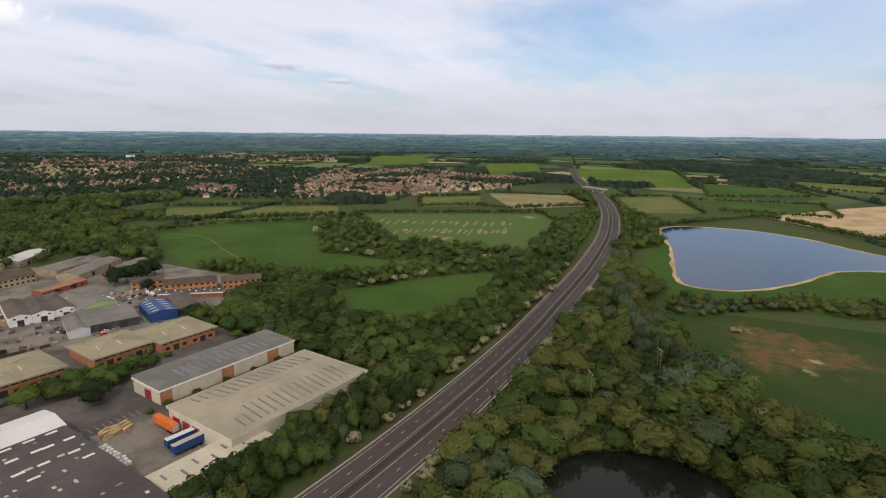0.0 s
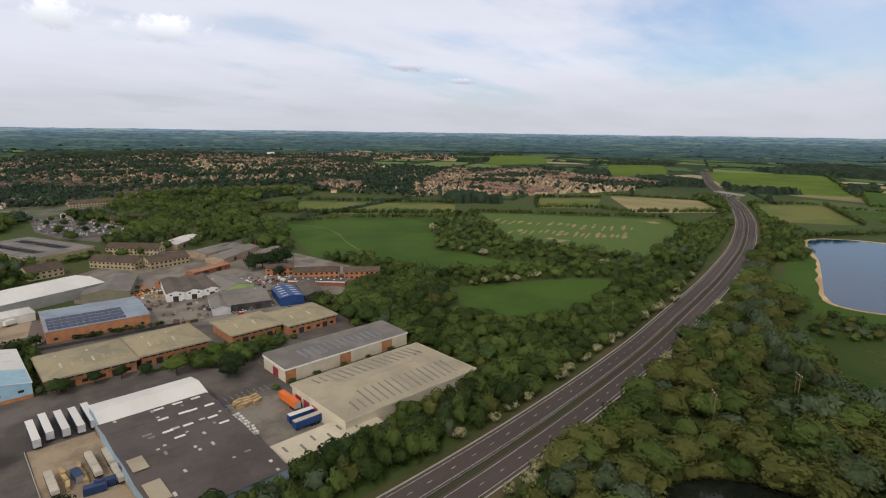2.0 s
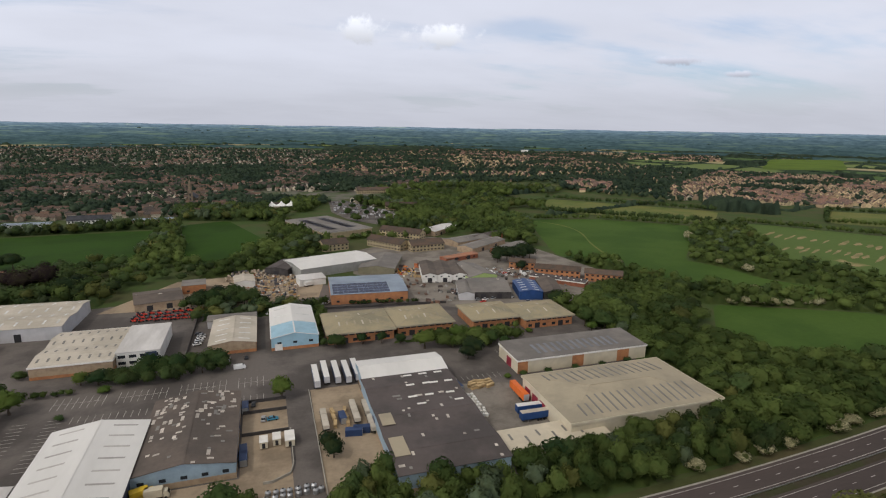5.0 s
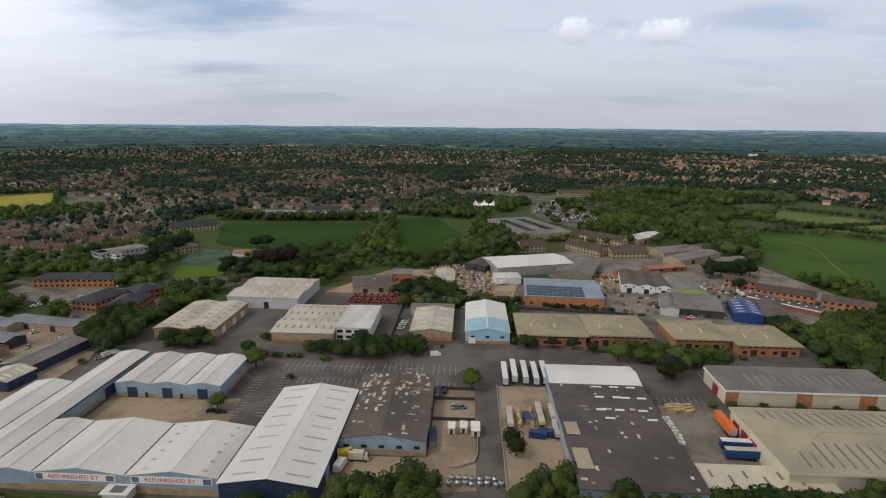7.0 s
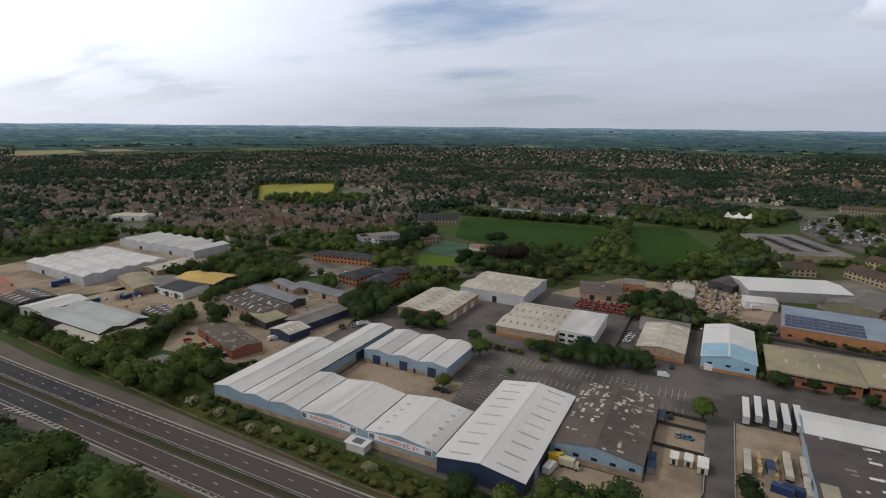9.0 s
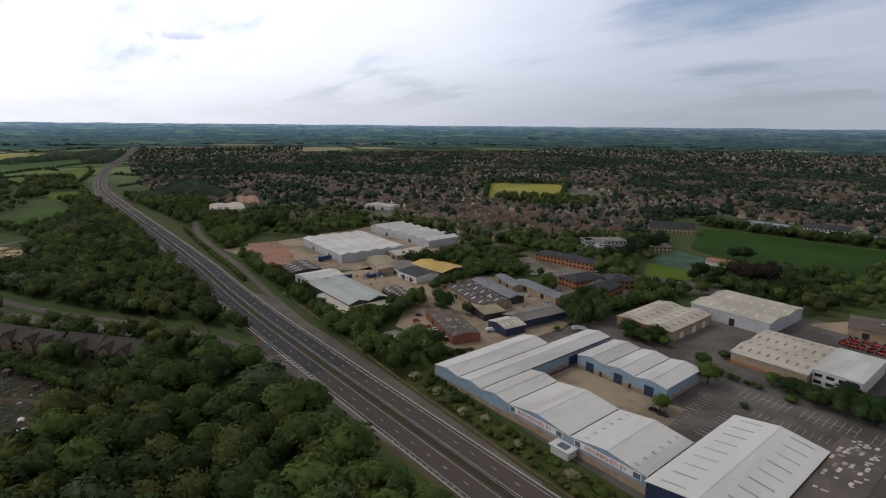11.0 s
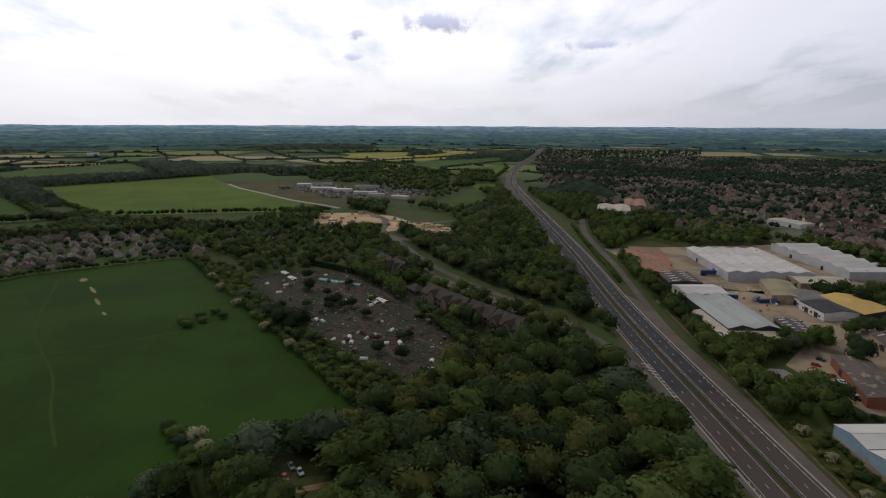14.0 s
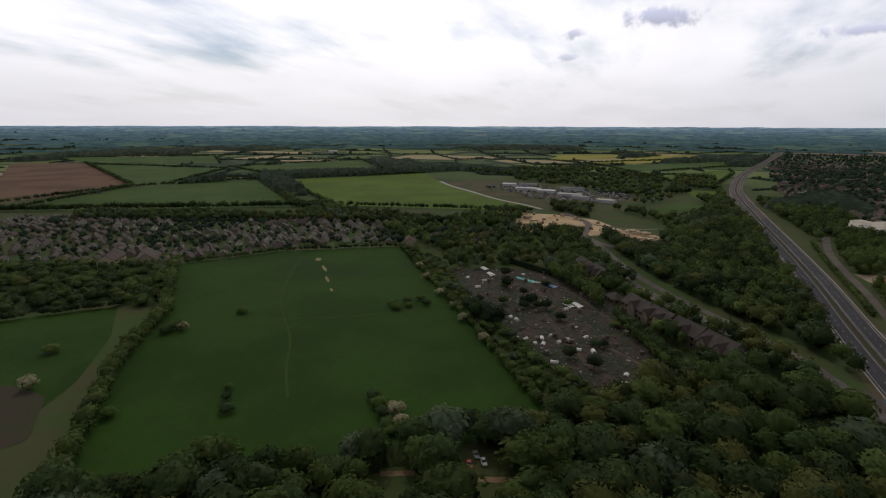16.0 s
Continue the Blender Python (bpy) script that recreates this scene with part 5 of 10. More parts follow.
shed("workshop_unit", "tan unit with a pale cement roof and brick skirt", -144.0, 280.0, 31.5, 43.5, eave=5.8, rise=1.2, spans=2, axis="y", wall=BRICK_BUFF, roof=ROOF_PALE, lights=(7, 0.9, 0.35, 0.5), light_mat=ROOF_LIGHT_GREY, category="workshop",
     trim=BRICK, doors=((1, -0.5, 4, 3.6, WALL_WHITE), (1, 0.1, 4, 3.6, WALL_WHITE), (1, 0.6, 4, 3.6, WALL_WHITE)))
shed("warehouse", "pale grey warehouse with a white roof", -121.5, 330.5, 43.5, 43.0, -2, eave=7.0, rise=1.3, spans=2, axis="x", wall=WALL_GREY, roof=ROOF_PALE, lights=(7, 1.0, 0.4, 0.5), doors=((0, 0.1, 3, 4.2, DARK),))
solar = shed("warehouse", "brick warehouse with rows of dark solar panels on its roof", 61.0, 345.5, 47.5, 41.0, -4, eave=6.4, rise=1.6, axis="x", wall=BRICK, roof=ROOF_BLUEGREY, windows=((0, 6, 1.8, 1.4, 2.6),))
for row in range(4):
    for k in range(11):
        yy = -17.5 + row * 4.4
        roof_plate(solar, "solar_panel", SOLAR, 3.1, 3.7, 1.6 / 20.5, pose(-21.0 + k * 3.2, yy, 6.4 + 1.6 * (1 - abs(yy) / 20.5) + 0.2, 0, 0, 90))
shed("warehouse", "wide grey warehouse with a clean white roof", 46.0, 416.9, 61.0, 34.0, 18, eave=7.0, rise=1.6, axis="x", wall=WALL_DULL, roof=ROOF_BRIGHT, doors=((0, 0.7, 4, 4.4, DARK),))
shed("warehouse", "olive grey shed beside a white warehouse", 84.5, 411.0, 27.0, 46.0, -21, eave=5.0, rise=1.8, wall=WALL_OLIVE, roof=ROOF_GREY)
shed("lean_to", "low white lean-to store", 28.0, 379.0, 18.0, 12.0, 8, eave=4.5, rise=0.6, kind="mono", axis="x", wall=WALL_WHITE, roof=ROOF_WHITE, category="shed")
# old works by the lane
for i in range(3):
    shed("workshop_unit", "old whitewashed workshop bay with a dark sheet roof", 112.6 + i * 10.6, 378.5 - i * 2.2, 10.6, 40.0, -12, eave=5.4, rise=1.4, wall=WALL_WHITE, roof=ROOF_BROWN, category="workshop", doors=((0, 0.0, 3.2, 3.4, DARK),), windows=((0, 2, 1.2, 3.9, 4.8),), over=0.2)
SHED_PLAN = []
SHED_PLAN.append(("dark shed with a pale green gable", 143, 366, 22, 36, 6, 5, 2.4, ROOF_GREEN, ROOF_GREY, "y"))
SHED_PLAN.append(("small grey-roofed workshop beside a yard", 123.5, 328, 10, 30, -16, 4.5, 1.4, WALL_GREY, ROOF_GREY, "y"))
SHED_PLAN.append(("low grey shed with an open side", 140, 329, 26, 34, -14, 4.6, 1.8, WALL_DARK, ROOF_GREY, "x"))
SHED_PLAN.append(("royal blue workshop with pale roof strips", 163.4, 316.8, 15, 27, -15, 5.4, 1.2, WALL_ROYAL, WALL_ROYAL, "y"))
SHED_PLAN.append(("dark timber shed with a brown roof", 179.8, 317, 13, 34, -18, 4.6, 1.8, WALL_DARK, ROOF_BROWN, "y"))
SHED_PLAN.append(("low workshop with a dark grey roof", 182, 481, 44, 21, 24, 4.6, 1.6, BRICK_BUFF, ROOF_GREY, "x"))
SHED_PLAN.append(("long workshop with a grey sheet roof", 187.6, 457.6, 54, 17, 35, 4.6, 1.8, BRICK_BUFF, ROOF_GREY, "x"))
SHED_PLAN.append(("brick workshop with a pale roof", 171, 538, 44, 18, 42, 5, 1.6, BRICK_BUFF, ROOF_WHITE, "x"))
SHED_PLAN.append(("long low shed with a brown roof", 207, 441, 42, 12, 32, 4.4, 1.4, BRICK_RED, ROOF_GREY, "x"))
SHED_PLAN.append(("brick workshop with a dark roof", 205, 492, 40, 14, 30, 4.6, 1.6, BRICK, ROOF_DARK, "x"))
SHED_PLAN.append(("low brick shed with a rusty roof", 152, 420, 34, 9, 20, 3.6, 1.0, BRICK_RED, ROOF_RUST, "x"))
SHED_PLAN.append(("brown-roofed store beside a yard", -64.7, 358.5, 26, 27, 12, 4.6, 1.8, BRICK_BUFF, ROOF_BROWN, "x"))
SHED_PLAN.append(("small flat-roofed brick office block", -46.8, 381, 14, 14, 5, 5.6, 0.4, BRICK, ROOF_GREY, "x"))
SHED_PLAN.append(("long white multi-bay depot shed", -413.5, 240.7, 80, 60, -4, 6.6, 1.4, WALL_GREY, ROOF_WHITE, "x5"))
SHED_PLAN.append(("long white trade shed", -426, 315, 98, 35, -1, 6.4, 1.6, WALL_GREY, ROOF_WHITE, "y7"))
SHED_PLAN.append(("shed with an ochre yellow roof", -308, 250.5, 35, 24, 5, 5.4, 1.6, WALL_DARK, ROOF_YELLOW, "x"))
SHED_PLAN.append(("dark-roofed trade unit with a white front", -304, 231, 22, 22, -1, 4.8, 1.4, WALL_WHITE, ROOF_SLATE, "x"))
SHED_PLAN.append(("grey-roofed trade unit with a white front", -326, 233, 21, 22, -1, 4.8, 1.4, WALL_WHITE, ROOF_GREY, "x"))
SHED_PLAN.append(("large grey-roofed shed with dark walls", -295.8, 166.5, 57, 27, -2, 5.6, 1.8, WALL_DARK, ROOF_ZINC, "x2"))
SHED_PLAN.append(("low dark annexe with a pale sheet roof", -262.0, 163, 9, 24, 178, 3.6, 0.9, WALL_DARK, ROOF_PALE, "m"))
SHED_PLAN.append(("pale lean-to along a grey-roofed shed", -281, 149.4, 40, 6, -2, 3.6, 0.9, WALL_DARK, ROOF_PALE, "l"))
SHED_PLAN.append(("dark-roofed shed with rooflights", -272.9, 189.7, 22, 12, -12, 4.6, 1.0, WALL_DARK, ROOF_DARK, "x"))
SHED_PLAN.append(("long shed with a rusty red roof patched in grey", -417, 167.5, 76, 23, -7, 4.8, 1.6, BRICK_RED, ROOF_RUST, "x2"))
SHED_PLAN.append(("dark-roofed shed with pale rooflights", -370, 170, 29, 22, -4, 4.6, 1.4, WALL_DARK, ROOF_DARK, "x"))
SHED_PLAN.append(("white-roofed shed by the depot", -341, 171, 20, 27, 0, 4.6, 1.4, WALL_WHITE, ROOF_WHITE, "y"))
SHED_PLAN.append(("small store with a tan roof", -362.6, 264.4, 20, 34, -6, 4.6, 1.2, BRICK_BUFF, ROOF_PALE, "y"))
SHED_PLAN.append(("long store with a khaki lichened roof", -343, 226, 18, 40, 70, 4.6, 1.2, BRICK_BUFF, ROOF_KHAKI, "y"))
SHED_PLAN.append(("dark timber workshop with rooflights", -240, 228.5, 43, 22, -14, 4.4, 1.8, BRICK_BUFF, ROOF_DARK, "x2"))
SHED_PLAN.append(("long workshop with a blue-grey roof", -243, 247.5, 46, 11, -12, 4.4, 1.2, WALL_DARK, ROOF_DULL, "x"))
SHED_PLAN.append(("dark shed with a khaki roof", -218.5, 214.5, 14, 20, 78, 4.0, 1.0, WALL_DARK, ROOF_KHAKI, "x"))
SHED_PLAN.append(("dark shed with a grey roof", -194.5, 229, 15, 33, -8, 4.4, 1.4, WALL_NAVY, ROOF_GREY, "y"))
SHED_PLAN.append(("dark shed with cream end roof and rooflights", -193.0, 205.5, 15, 13.5, -8, 4.45, 1.45, WALL_NAVY, ROOF_PALE, "y"))
SHED_PLAN.append(("row of low units with a blue-grey roof", -225, 270, 43, 11, -10, 3.8, 1.0, BRICK_BUFF, ROOF_DULL, "x"))
SHED_PLAN.append(("low unit with a blue-grey roof", -251, 268, 29, 8.5, -21, 3.8, 1.0, BRICK_BUFF, ROOF_DULL, "x"))
SHED_PLAN.append(("red-walled workshop with a patched dark roof", -213, 183.3, 42, 15, -19, 4.4, 1.4, BRICK_RED, ROOF_BROWN, "x"))
SHED_PLAN.append(("small grey-roofed hut under the trees", -216, 147.5, 11, 13, 9, 3.4, 1.0, TIMBER, ROOF_GREY, "x"))
SHED_PLAN.append(("flat hall with a pale roof", -600, 395, 40, 22, 20, 5, 0.6, WALL_WHITE, ROOF_PALE, "x"))
SHED_PLAN.append(("large store with a pale roof", -690, 225, 62, 40, -18, 6, 1.5, WALL_WHITE, ROOF_PALE, "x2"))
SHED_PLAN.append(("long store with rusty brown roofs", -740, 270, 70, 26, -18, 6, 1.5, BRICK_BUFF, ROOF_RUST, "x2"))
for label, x, y, w, d, turn, eave, rise, wall, roof, axis in SHED_PLAN:
    spans = int(axis[1]) if len(axis) > 1 else 1
    lit = (5, 1.0, 0.5, 0.5) if "rooflight" in label or "multi" in label or "strips" in label else None
    shed("workshop_shed", label, x, y, w, d, turn, eave=eave, rise=rise, spans=spans, axis={"m": "y", "l": "x"}.get(axis, axis[0]), kind="mono" if axis in "ml" else "gable", wall=wall, roof=roof, lights=lit, patches=46 if "patched" in label else (2 if w * d > 700 else 0), patch_mats=(ROOF_GREY, ROOF_BROWN, ROOF_GREY, ROOF_DULL, ROOF_KHAKI) if "patched" in label else None, category="shed",
         doors=((0, -0.4, 3.2, 3.2, DARK), (0, 0.4, 3.2, 3.2, DARK)) if w > 18 else (), windows=((0, max(2, int(w / 7)), 1.6, 1.3, 2.4),) if "timber" in label or "brick" in label.lower() or "front" in label else ())


def office(label, x, y, w, d, turn, storeys, wall, roof, kind="hip", rise=2.6, category="office", over=0.6):
    t = shed("office_building", label, x, y, w, d, turn, eave=storeys * 3.0, rise=rise, axis="x" if w >= d else "y", kind=kind, wall=wall, roof=roof, over=over, category=category)
    for s in range(storeys):
        for side, run in ((0, w), (1, d), (2, w), (3, d)):
            n = max(2, int(run / 3.4))
            for k in range(n):
                on_wall(t, w, d, side, -1 + 2 * (k + 0.5) / n, 1.7, s * 3.0 + 0.9, s * 3.0 + 2.2, GLASS, "window", 0.08)
    return t


office("two-storey orange brick offices with a dark slate hipped roof", -264, 349, 52, 15, 7, 2, BRICK, ROOF_SLATE)
office("orange brick office pavilion with a dark slate hipped roof", -221, 309, 17, 27, -11, 2, BRICK, ROOF_SLATE, rise=3.2)
office("orange brick office pavilion with a dark slate hipped roof", -199.5, 302, 17, 24, 7, 2, BRICK, ROOF_SLATE, rise=3.2)
office("orange brick office pavilion with a dark slate hipped roof", -204.5, 326, 17, 17, -33, 2, BRICK, ROOF_SLATE, rise=3.2)
office("white and grey flat-roofed office block", -279, 418, 17, 36, -33, 3, WALL_GREY, ROOF_GREY, "flat", 0.3)
office("low flat-roofed wing of an office block", -252, 437, 14, 46, -38, 2, BRICK_BUFF, ROOF_GREY, "flat", 0.3)
for x, y in ((-288, 408), (-272, 404)):
    office("white rendered bay of an office block", x, y, 9, 7, -33, 3, WALL_WHITE, ROOF_GREY, "flat", 0.3, over=0.1)
office("red brick terrace offices with a brown roof", 206, 352, 33, 11, -33, 2, BRICK, ROOF_TILE, "gable", 2.2)
office("red brick terrace offices with a brown roof", 232, 331.5, 26, 11, -34, 2, BRICK, ROOF_TILE, "gable", 2.2)
office("brick cottage offices with a brown roof", 190, 379, 20, 10, -28, 2, BRICK, ROOF_TILE, "gable", 2.0)
low = shed("shop_unit", "low unit with a dark flat roof edged in white", 197.5, 336, 40, 9.5, -45, eave=3.4, rise=0.4, kind="flat", axis="x", wall=BRICK_RED, roof=ROOF_DARK, trim=FRAME_WHITE, category="shop")
for k in range(8):
    piece("dome_rooflight", plate_mesh(("dome_rooflight",), lambda: box(-0.6, 0.6, -0.6, 0.6, 0, 0.4, bevel=0.2), FRAME_WHITE), low, pose(-16 + 4.6 * k, -1.5 + (k % 2) * 3.0, 3.7))
# white sheets let into the dark roof
for x, y in ((52.5, 205.0), (59.1, 205.2), (65.6, 205.0), (51.2, 195.4), (58.0, 195.4), (67.1, 195.1), (50.0, 187.0), (56.7, 187.0), (65.1, 186.8), (51.8, 180.4), (66.4, 179.8), (61.0, 195.2)):
    span = (y - 140.95) % 22.17
    z = 6.6 + 0.9 * (1 - abs(span - 11.08) / 11.08) + 0.2
    piece("rooflight", plate_mesh(("dark_roof_sheet",), lambda: box(-1.7, 1.7, -0.55, 0.55, -0.1, 0.12), FRAME_WHITE), big, pose(x - 52.0, y - 174.2, z))
# stores, depot and works along the carriageway and far off
shed("workshop_shed", "long rusty sheet-roofed shed in stepped bays", -439, 175, 62, 25, -12, eave=4.2, rise=1.0, spans=5, wall=BRICK_RED, roof=ROOF_RUST, category="workshop")
shed("timber_store", "dark timber store with a felt roof", 12, 418, 17, 28, -27, eave=5.0, rise=1.2, wall=WALL_DARK, roof=ROOF_DARK, category="store shed", doors=((0, 0.0, 4, 3.4, DARK),))
shed("timber_store", "small pale store shed in a builders' yard", -16, 388, 13, 18, 5, eave=4.0, rise=1.2, wall=WALL_WHITE, roof=ROOF_PALE, category="store shed")
for x, y, w, d, turn, roof in ((-928, -189, 42, 16, 25, ROOF_WHITE), (-907, -154, 30, 14, 25, ROOF_BRIGHT), (-870, -112, 36, 12, 25, ROOF_WHITE), (-845, -92, 24, 10, 20, ROOF_PALE), (-818, -53, 26, 12, 10, ROOF_IVORY), (-1000, -205, 30, 14, 30, ROOF_GREY), (-985, -235, 24, 12, 30, ROOF_BRIGHT), (-960, -120, 40, 14, 30, ROOF_GREY)):
    shed("depot_shed", "low pale-roofed depot shed among parked vehicles", x, y, w, d, turn + 60, eave=4.5, rise=1.0, wall=WALL_GREY, roof=roof, axis="x", category="depot")
for x, y, w, d, turn in ((-2797, 1640, 190, 50, 60), (-2860, 1830, 120, 46, 60), (-2700, 1960, 90, 40, 60), (-3700, -1250, 150, 50, 110), (-3650, -1100, 120, 45, 105), (-3560, -980, 90, 40, 105), (-3850, -900, 110, 40, 100), (-1879, -1150, 36, 14, 120), (1090, 2203, 30, 14, -25)):
    t = shed("far_warehouse", "large white-roofed warehouse far off", x, y, w, d, turn, eave=9, rise=1.0, wall=WALL_WHITE, roof=ROOF_BRIGHT, axis="x", category="warehouse")
    t.location.z = ground_height(x, y) + 0.3
# stone mills and the supermarket
for label, x, y, w, d, turn in (("long stone mill building with a brown tiled roof", 105, 480, 40, 13, -54), ("stone mill building with a brown tiled roof", 135, 464, 31, 16, 8),
                                ("gabled stone mill building with a brown roof", 56, 484, 23, 15, 17), ("long brown-roofed mill range", 129, 524, 46, 12, -46),
                                ("stone flats with brown tiled roofs", 170, 890, 54, 12, 2), ("stone flats with brown tiled roofs", 172, 706, 40, 14, -15)):
    office(label, x, y, w, d, turn, 2, STONE, ROOF_TILE, "gable", 3.6, "mill")
market = shed("supermarket", "broad stone-walled supermarket with a flat roof and solar panels", 60.5, 578.5, 53, 92, 23, eave=6.5, rise=0.5, kind="flat", wall=STONE, roof=ROOF_GREY, trim=ROOF_PALE, category="supermarket")
for row in range(2):
    for k in range(9):
        piece("solar_module", plate_mesh(("solar_module",), lambda: slab([(-4.6, -2.6, 0.9), (4.6, -2.6, 0.9), (4.6, 2.6, 0.25), (-4.6, 2.6, 0.25)], 0.1), SOLAR), market, pose(-11 + row * 22, -30 + k * 7.4, 6.8))
# retirement flats on the allotments' edge
for x, y, w, d, turn, storeys, bays in ((-327, 2, 21, 12, 34, 2, 1), (-310, 14, 18, 15, 34, 2, 2), (-294, 27, 19, 12, 38, 2, 1), (-277, 40, 19, 15, 38, 2, 2),
                                        (-412, -38, 20, 12, 32, 2, 1), (-396, -27, 18, 14, 32, 2, 2), (-348, -13, 12, 9, 30, 1, 0)):
    t = office("gabled dark stone retirement flats with a dark tiled roof", x, y, w, d, turn, storeys, STONE_DARK, ROOF_FLATS, "gable" if bays else "hip", 4.2 if storeys > 1 else 3.0, "flats")
    for k in range(bays if storeys > 1 else 0):
        bm = bmesh.new()
        gx = -w / 2 + w * (k + 0.5) / bays + (1.5 if bays == 1 else 0)
        for yy in (-d / 2 - 1.2,):
            v = [bm.verts.new(c) for c in ((gx - 3, yy, 0), (gx + 3, yy, 0), (gx + 3, yy, 6), (gx, yy, 9.4), (gx - 3, yy, 6))]
            u = [bm.verts.new((c.co.x, 0 if c.co.z > 8 else -d / 2 + 0.5, c.co.z)) for c in v]
            bm.faces.new(v)
            for i in range(5):
                bm.faces.new((v[i], v[(i + 1) % 5], u[(i + 1) % 5], u[i]))
        part("gable_bay", mended(bm), STONE_DARK, t)
        bm = bmesh.new()
        for e in (-1, 1):
            add_slab(bm, [(gx, -d / 2 - 1.6, 9.62), (gx + e * 3.5, -d / 2 - 1.6, 5.75), (gx + e * 3.5, -d / 2 + 1.0, 5.75), (gx, 0.6, 9.62)], 0.14)
        part("bay_roof", mended(bm), ROOF_FLATS, t)
office("buff stone apartment block with grey gables", -304, -391, 26, 13, 34, 2, STONE, ROOF_TILE, "gable", 4.2, "flats")
office("buff stone apartment block with grey gables", -318, -369, 26, 13, 43, 2, STONE, ROOF_TILE, "gable", 4.2, "flats")
office("white-rendered school house with gables", -178, 668, 40, 14, 5, 2, WALL_WHITE, ROOF_SLATE, "gable", 4.0, "school")
office("low flat-roofed school wing", -235, 668, 44, 12, 3, 1, WALL_WHITE, ROOF_BLUEGREY, "flat", 0.3, "school")
office("low flat-roofed school wing", -118, 672, 40, 12, 4, 1, BRICK_BUFF, ROOF_BLUEGREY, "flat", 0.3, "school")
office("stone school hall with a gabled front", -283, 545, 44, 14, 35, 2, STONE, ROOF_SLATE, "gable", 4.6, "school")
shed("sports_pavilion", "low sports pavilion with a pale pink roof", -186, 445, 22, 14, 12, eave=3.2, rise=1.2, axis="x", wall=WALL_WHITE, roof=ROOF_RUST, category="pavilion")
shed("sports_pavilion", "low tan-roofed sports pavilion", -160, 446, 14, 12, 12, eave=3.2, rise=1.0, axis="x", wall=WALL_WHITE, roof=ROOF_PALE, category="pavilion")


def church():
    t = thing("church", "old stone parish church with a tall spire", "church", -95, 815)
    note(-95, 830, 20, 44, 0)
    part("tower", box(-3, 3, -3, 3, 0, 15), STONE_DARK, t)
    bm = bmesh.new()
    lo = [bm.verts.new((3.1 * math.cos(0.3927 + 0.7854 * i), 3.1 * math.sin(0.3927 + 0.7854 * i), 15)) for i in range(8)]
    tip = bm.verts.new((0, 0, 38))
    for i in range(8):
        bm.faces.new((lo[i], lo[(i + 1) % 8], tip))
    bm.faces.new(lo[::-1])
    part("spire", bm, STONE_DARK, t, "tapering stone spire")
    for sx, sy in ((-1, -1), (1, -1), (1, 1), (-1, 1)):
        bm = bmesh.new()
        add_tube(bm, sx * 2.6, sy * 2.6, 15, 18, 0.6, 0.05, 6)
        part("pinnacle", bm, STONE_DARK, t)
    part("nave", box(-6.5, 6.5, 3, 34, 0, 7), STONE_DARK, t)
    part("nave_roof", slab([(0, 2.8, 12), (-7, 2.8, 7), (-7, 34.4, 7), (0, 34.4, 12)], 0.25), ROOF_SLATE, t)
    part("nave_roof", slab([(0, 2.8, 12), (7, 2.8, 7), (7, 34.4, 7), (0, 34.4, 12)], 0.25), ROOF_SLATE, t)
    for k in range(5):
        piece("lancet_window", plate_mesh(("lancet_window",), lambda: box(-0.1, 0.1, -0.8, 0.8, 0, 4, bevel=0.05), GLASS), t, pose(-6.55, 8 + 5.5 * k, 2))
    # the openings are dark plates on the wall, their shade put into the colour
    for z in (5, 11):
        piece("belfry_opening", plate_mesh(("belfry_opening",), lambda: box(-0.9, 0.9, -0.08, 0.08, 0, 3.2, bevel=0.03), DARK), t, pose(0, -3.02, z))


church()


def marquee():
    t = thing("marquee", "white peaked marquee roof among trees", "tent", 21, 738)
    bm = bmesh.new()
    for cx in (-12, 0, 12):
        ring = [bm.verts.new((cx + sx * 6, sy * 8, 5)) for sx, sy in ((-1, -1), (1, -1), (1, 1), (-1, 1))]
        mid = [bm.verts.new((cx + sx * 2.2, sy * 2.8, 7.6)) for sx, sy in ((-1, -1), (1, -1), (1, 1), (-1, 1))]
        tip = bm.verts.new((cx, 0, 11))
        for i in range(4):
            bm.faces.new((ring[i], ring[(i + 1) % 4], mid[(i + 1) % 4], mid[i]))
            bm.faces.new((mid[i], mid[(i + 1) % 4], tip))
    part("canopy", bm, SIGN_WHITE, t)
    for cx in (-17.6, -6, 6, 17.6):
        for cy in (-7.7, 7.7):
            bm = bmesh.new()
            add_tube(bm, cx, cy, 0, 5.05, 0.12, 0.1, 6)
            part("pole", bm, STEEL, t)


marquee()


def overbridge():
    t = thing("overbridge", "concrete road bridge across the dual carriageway", "bridge", 1040, 358, 0, -32)
    part("deck", box(-5, 5, -34, 34, 6.0, 7.2, bevel=0.1), KERB, t)
    for xx in (-5, 4.7):
        part("parapet", box(xx, xx + 0.3, -34, 34, 7.2, 8.3), KERB, t)
    for yy in (-26, -0.6, 25):
        part("pier", box(-4, 4, yy, yy + 1.2, 0, 6), KERB, t)


overbridge()

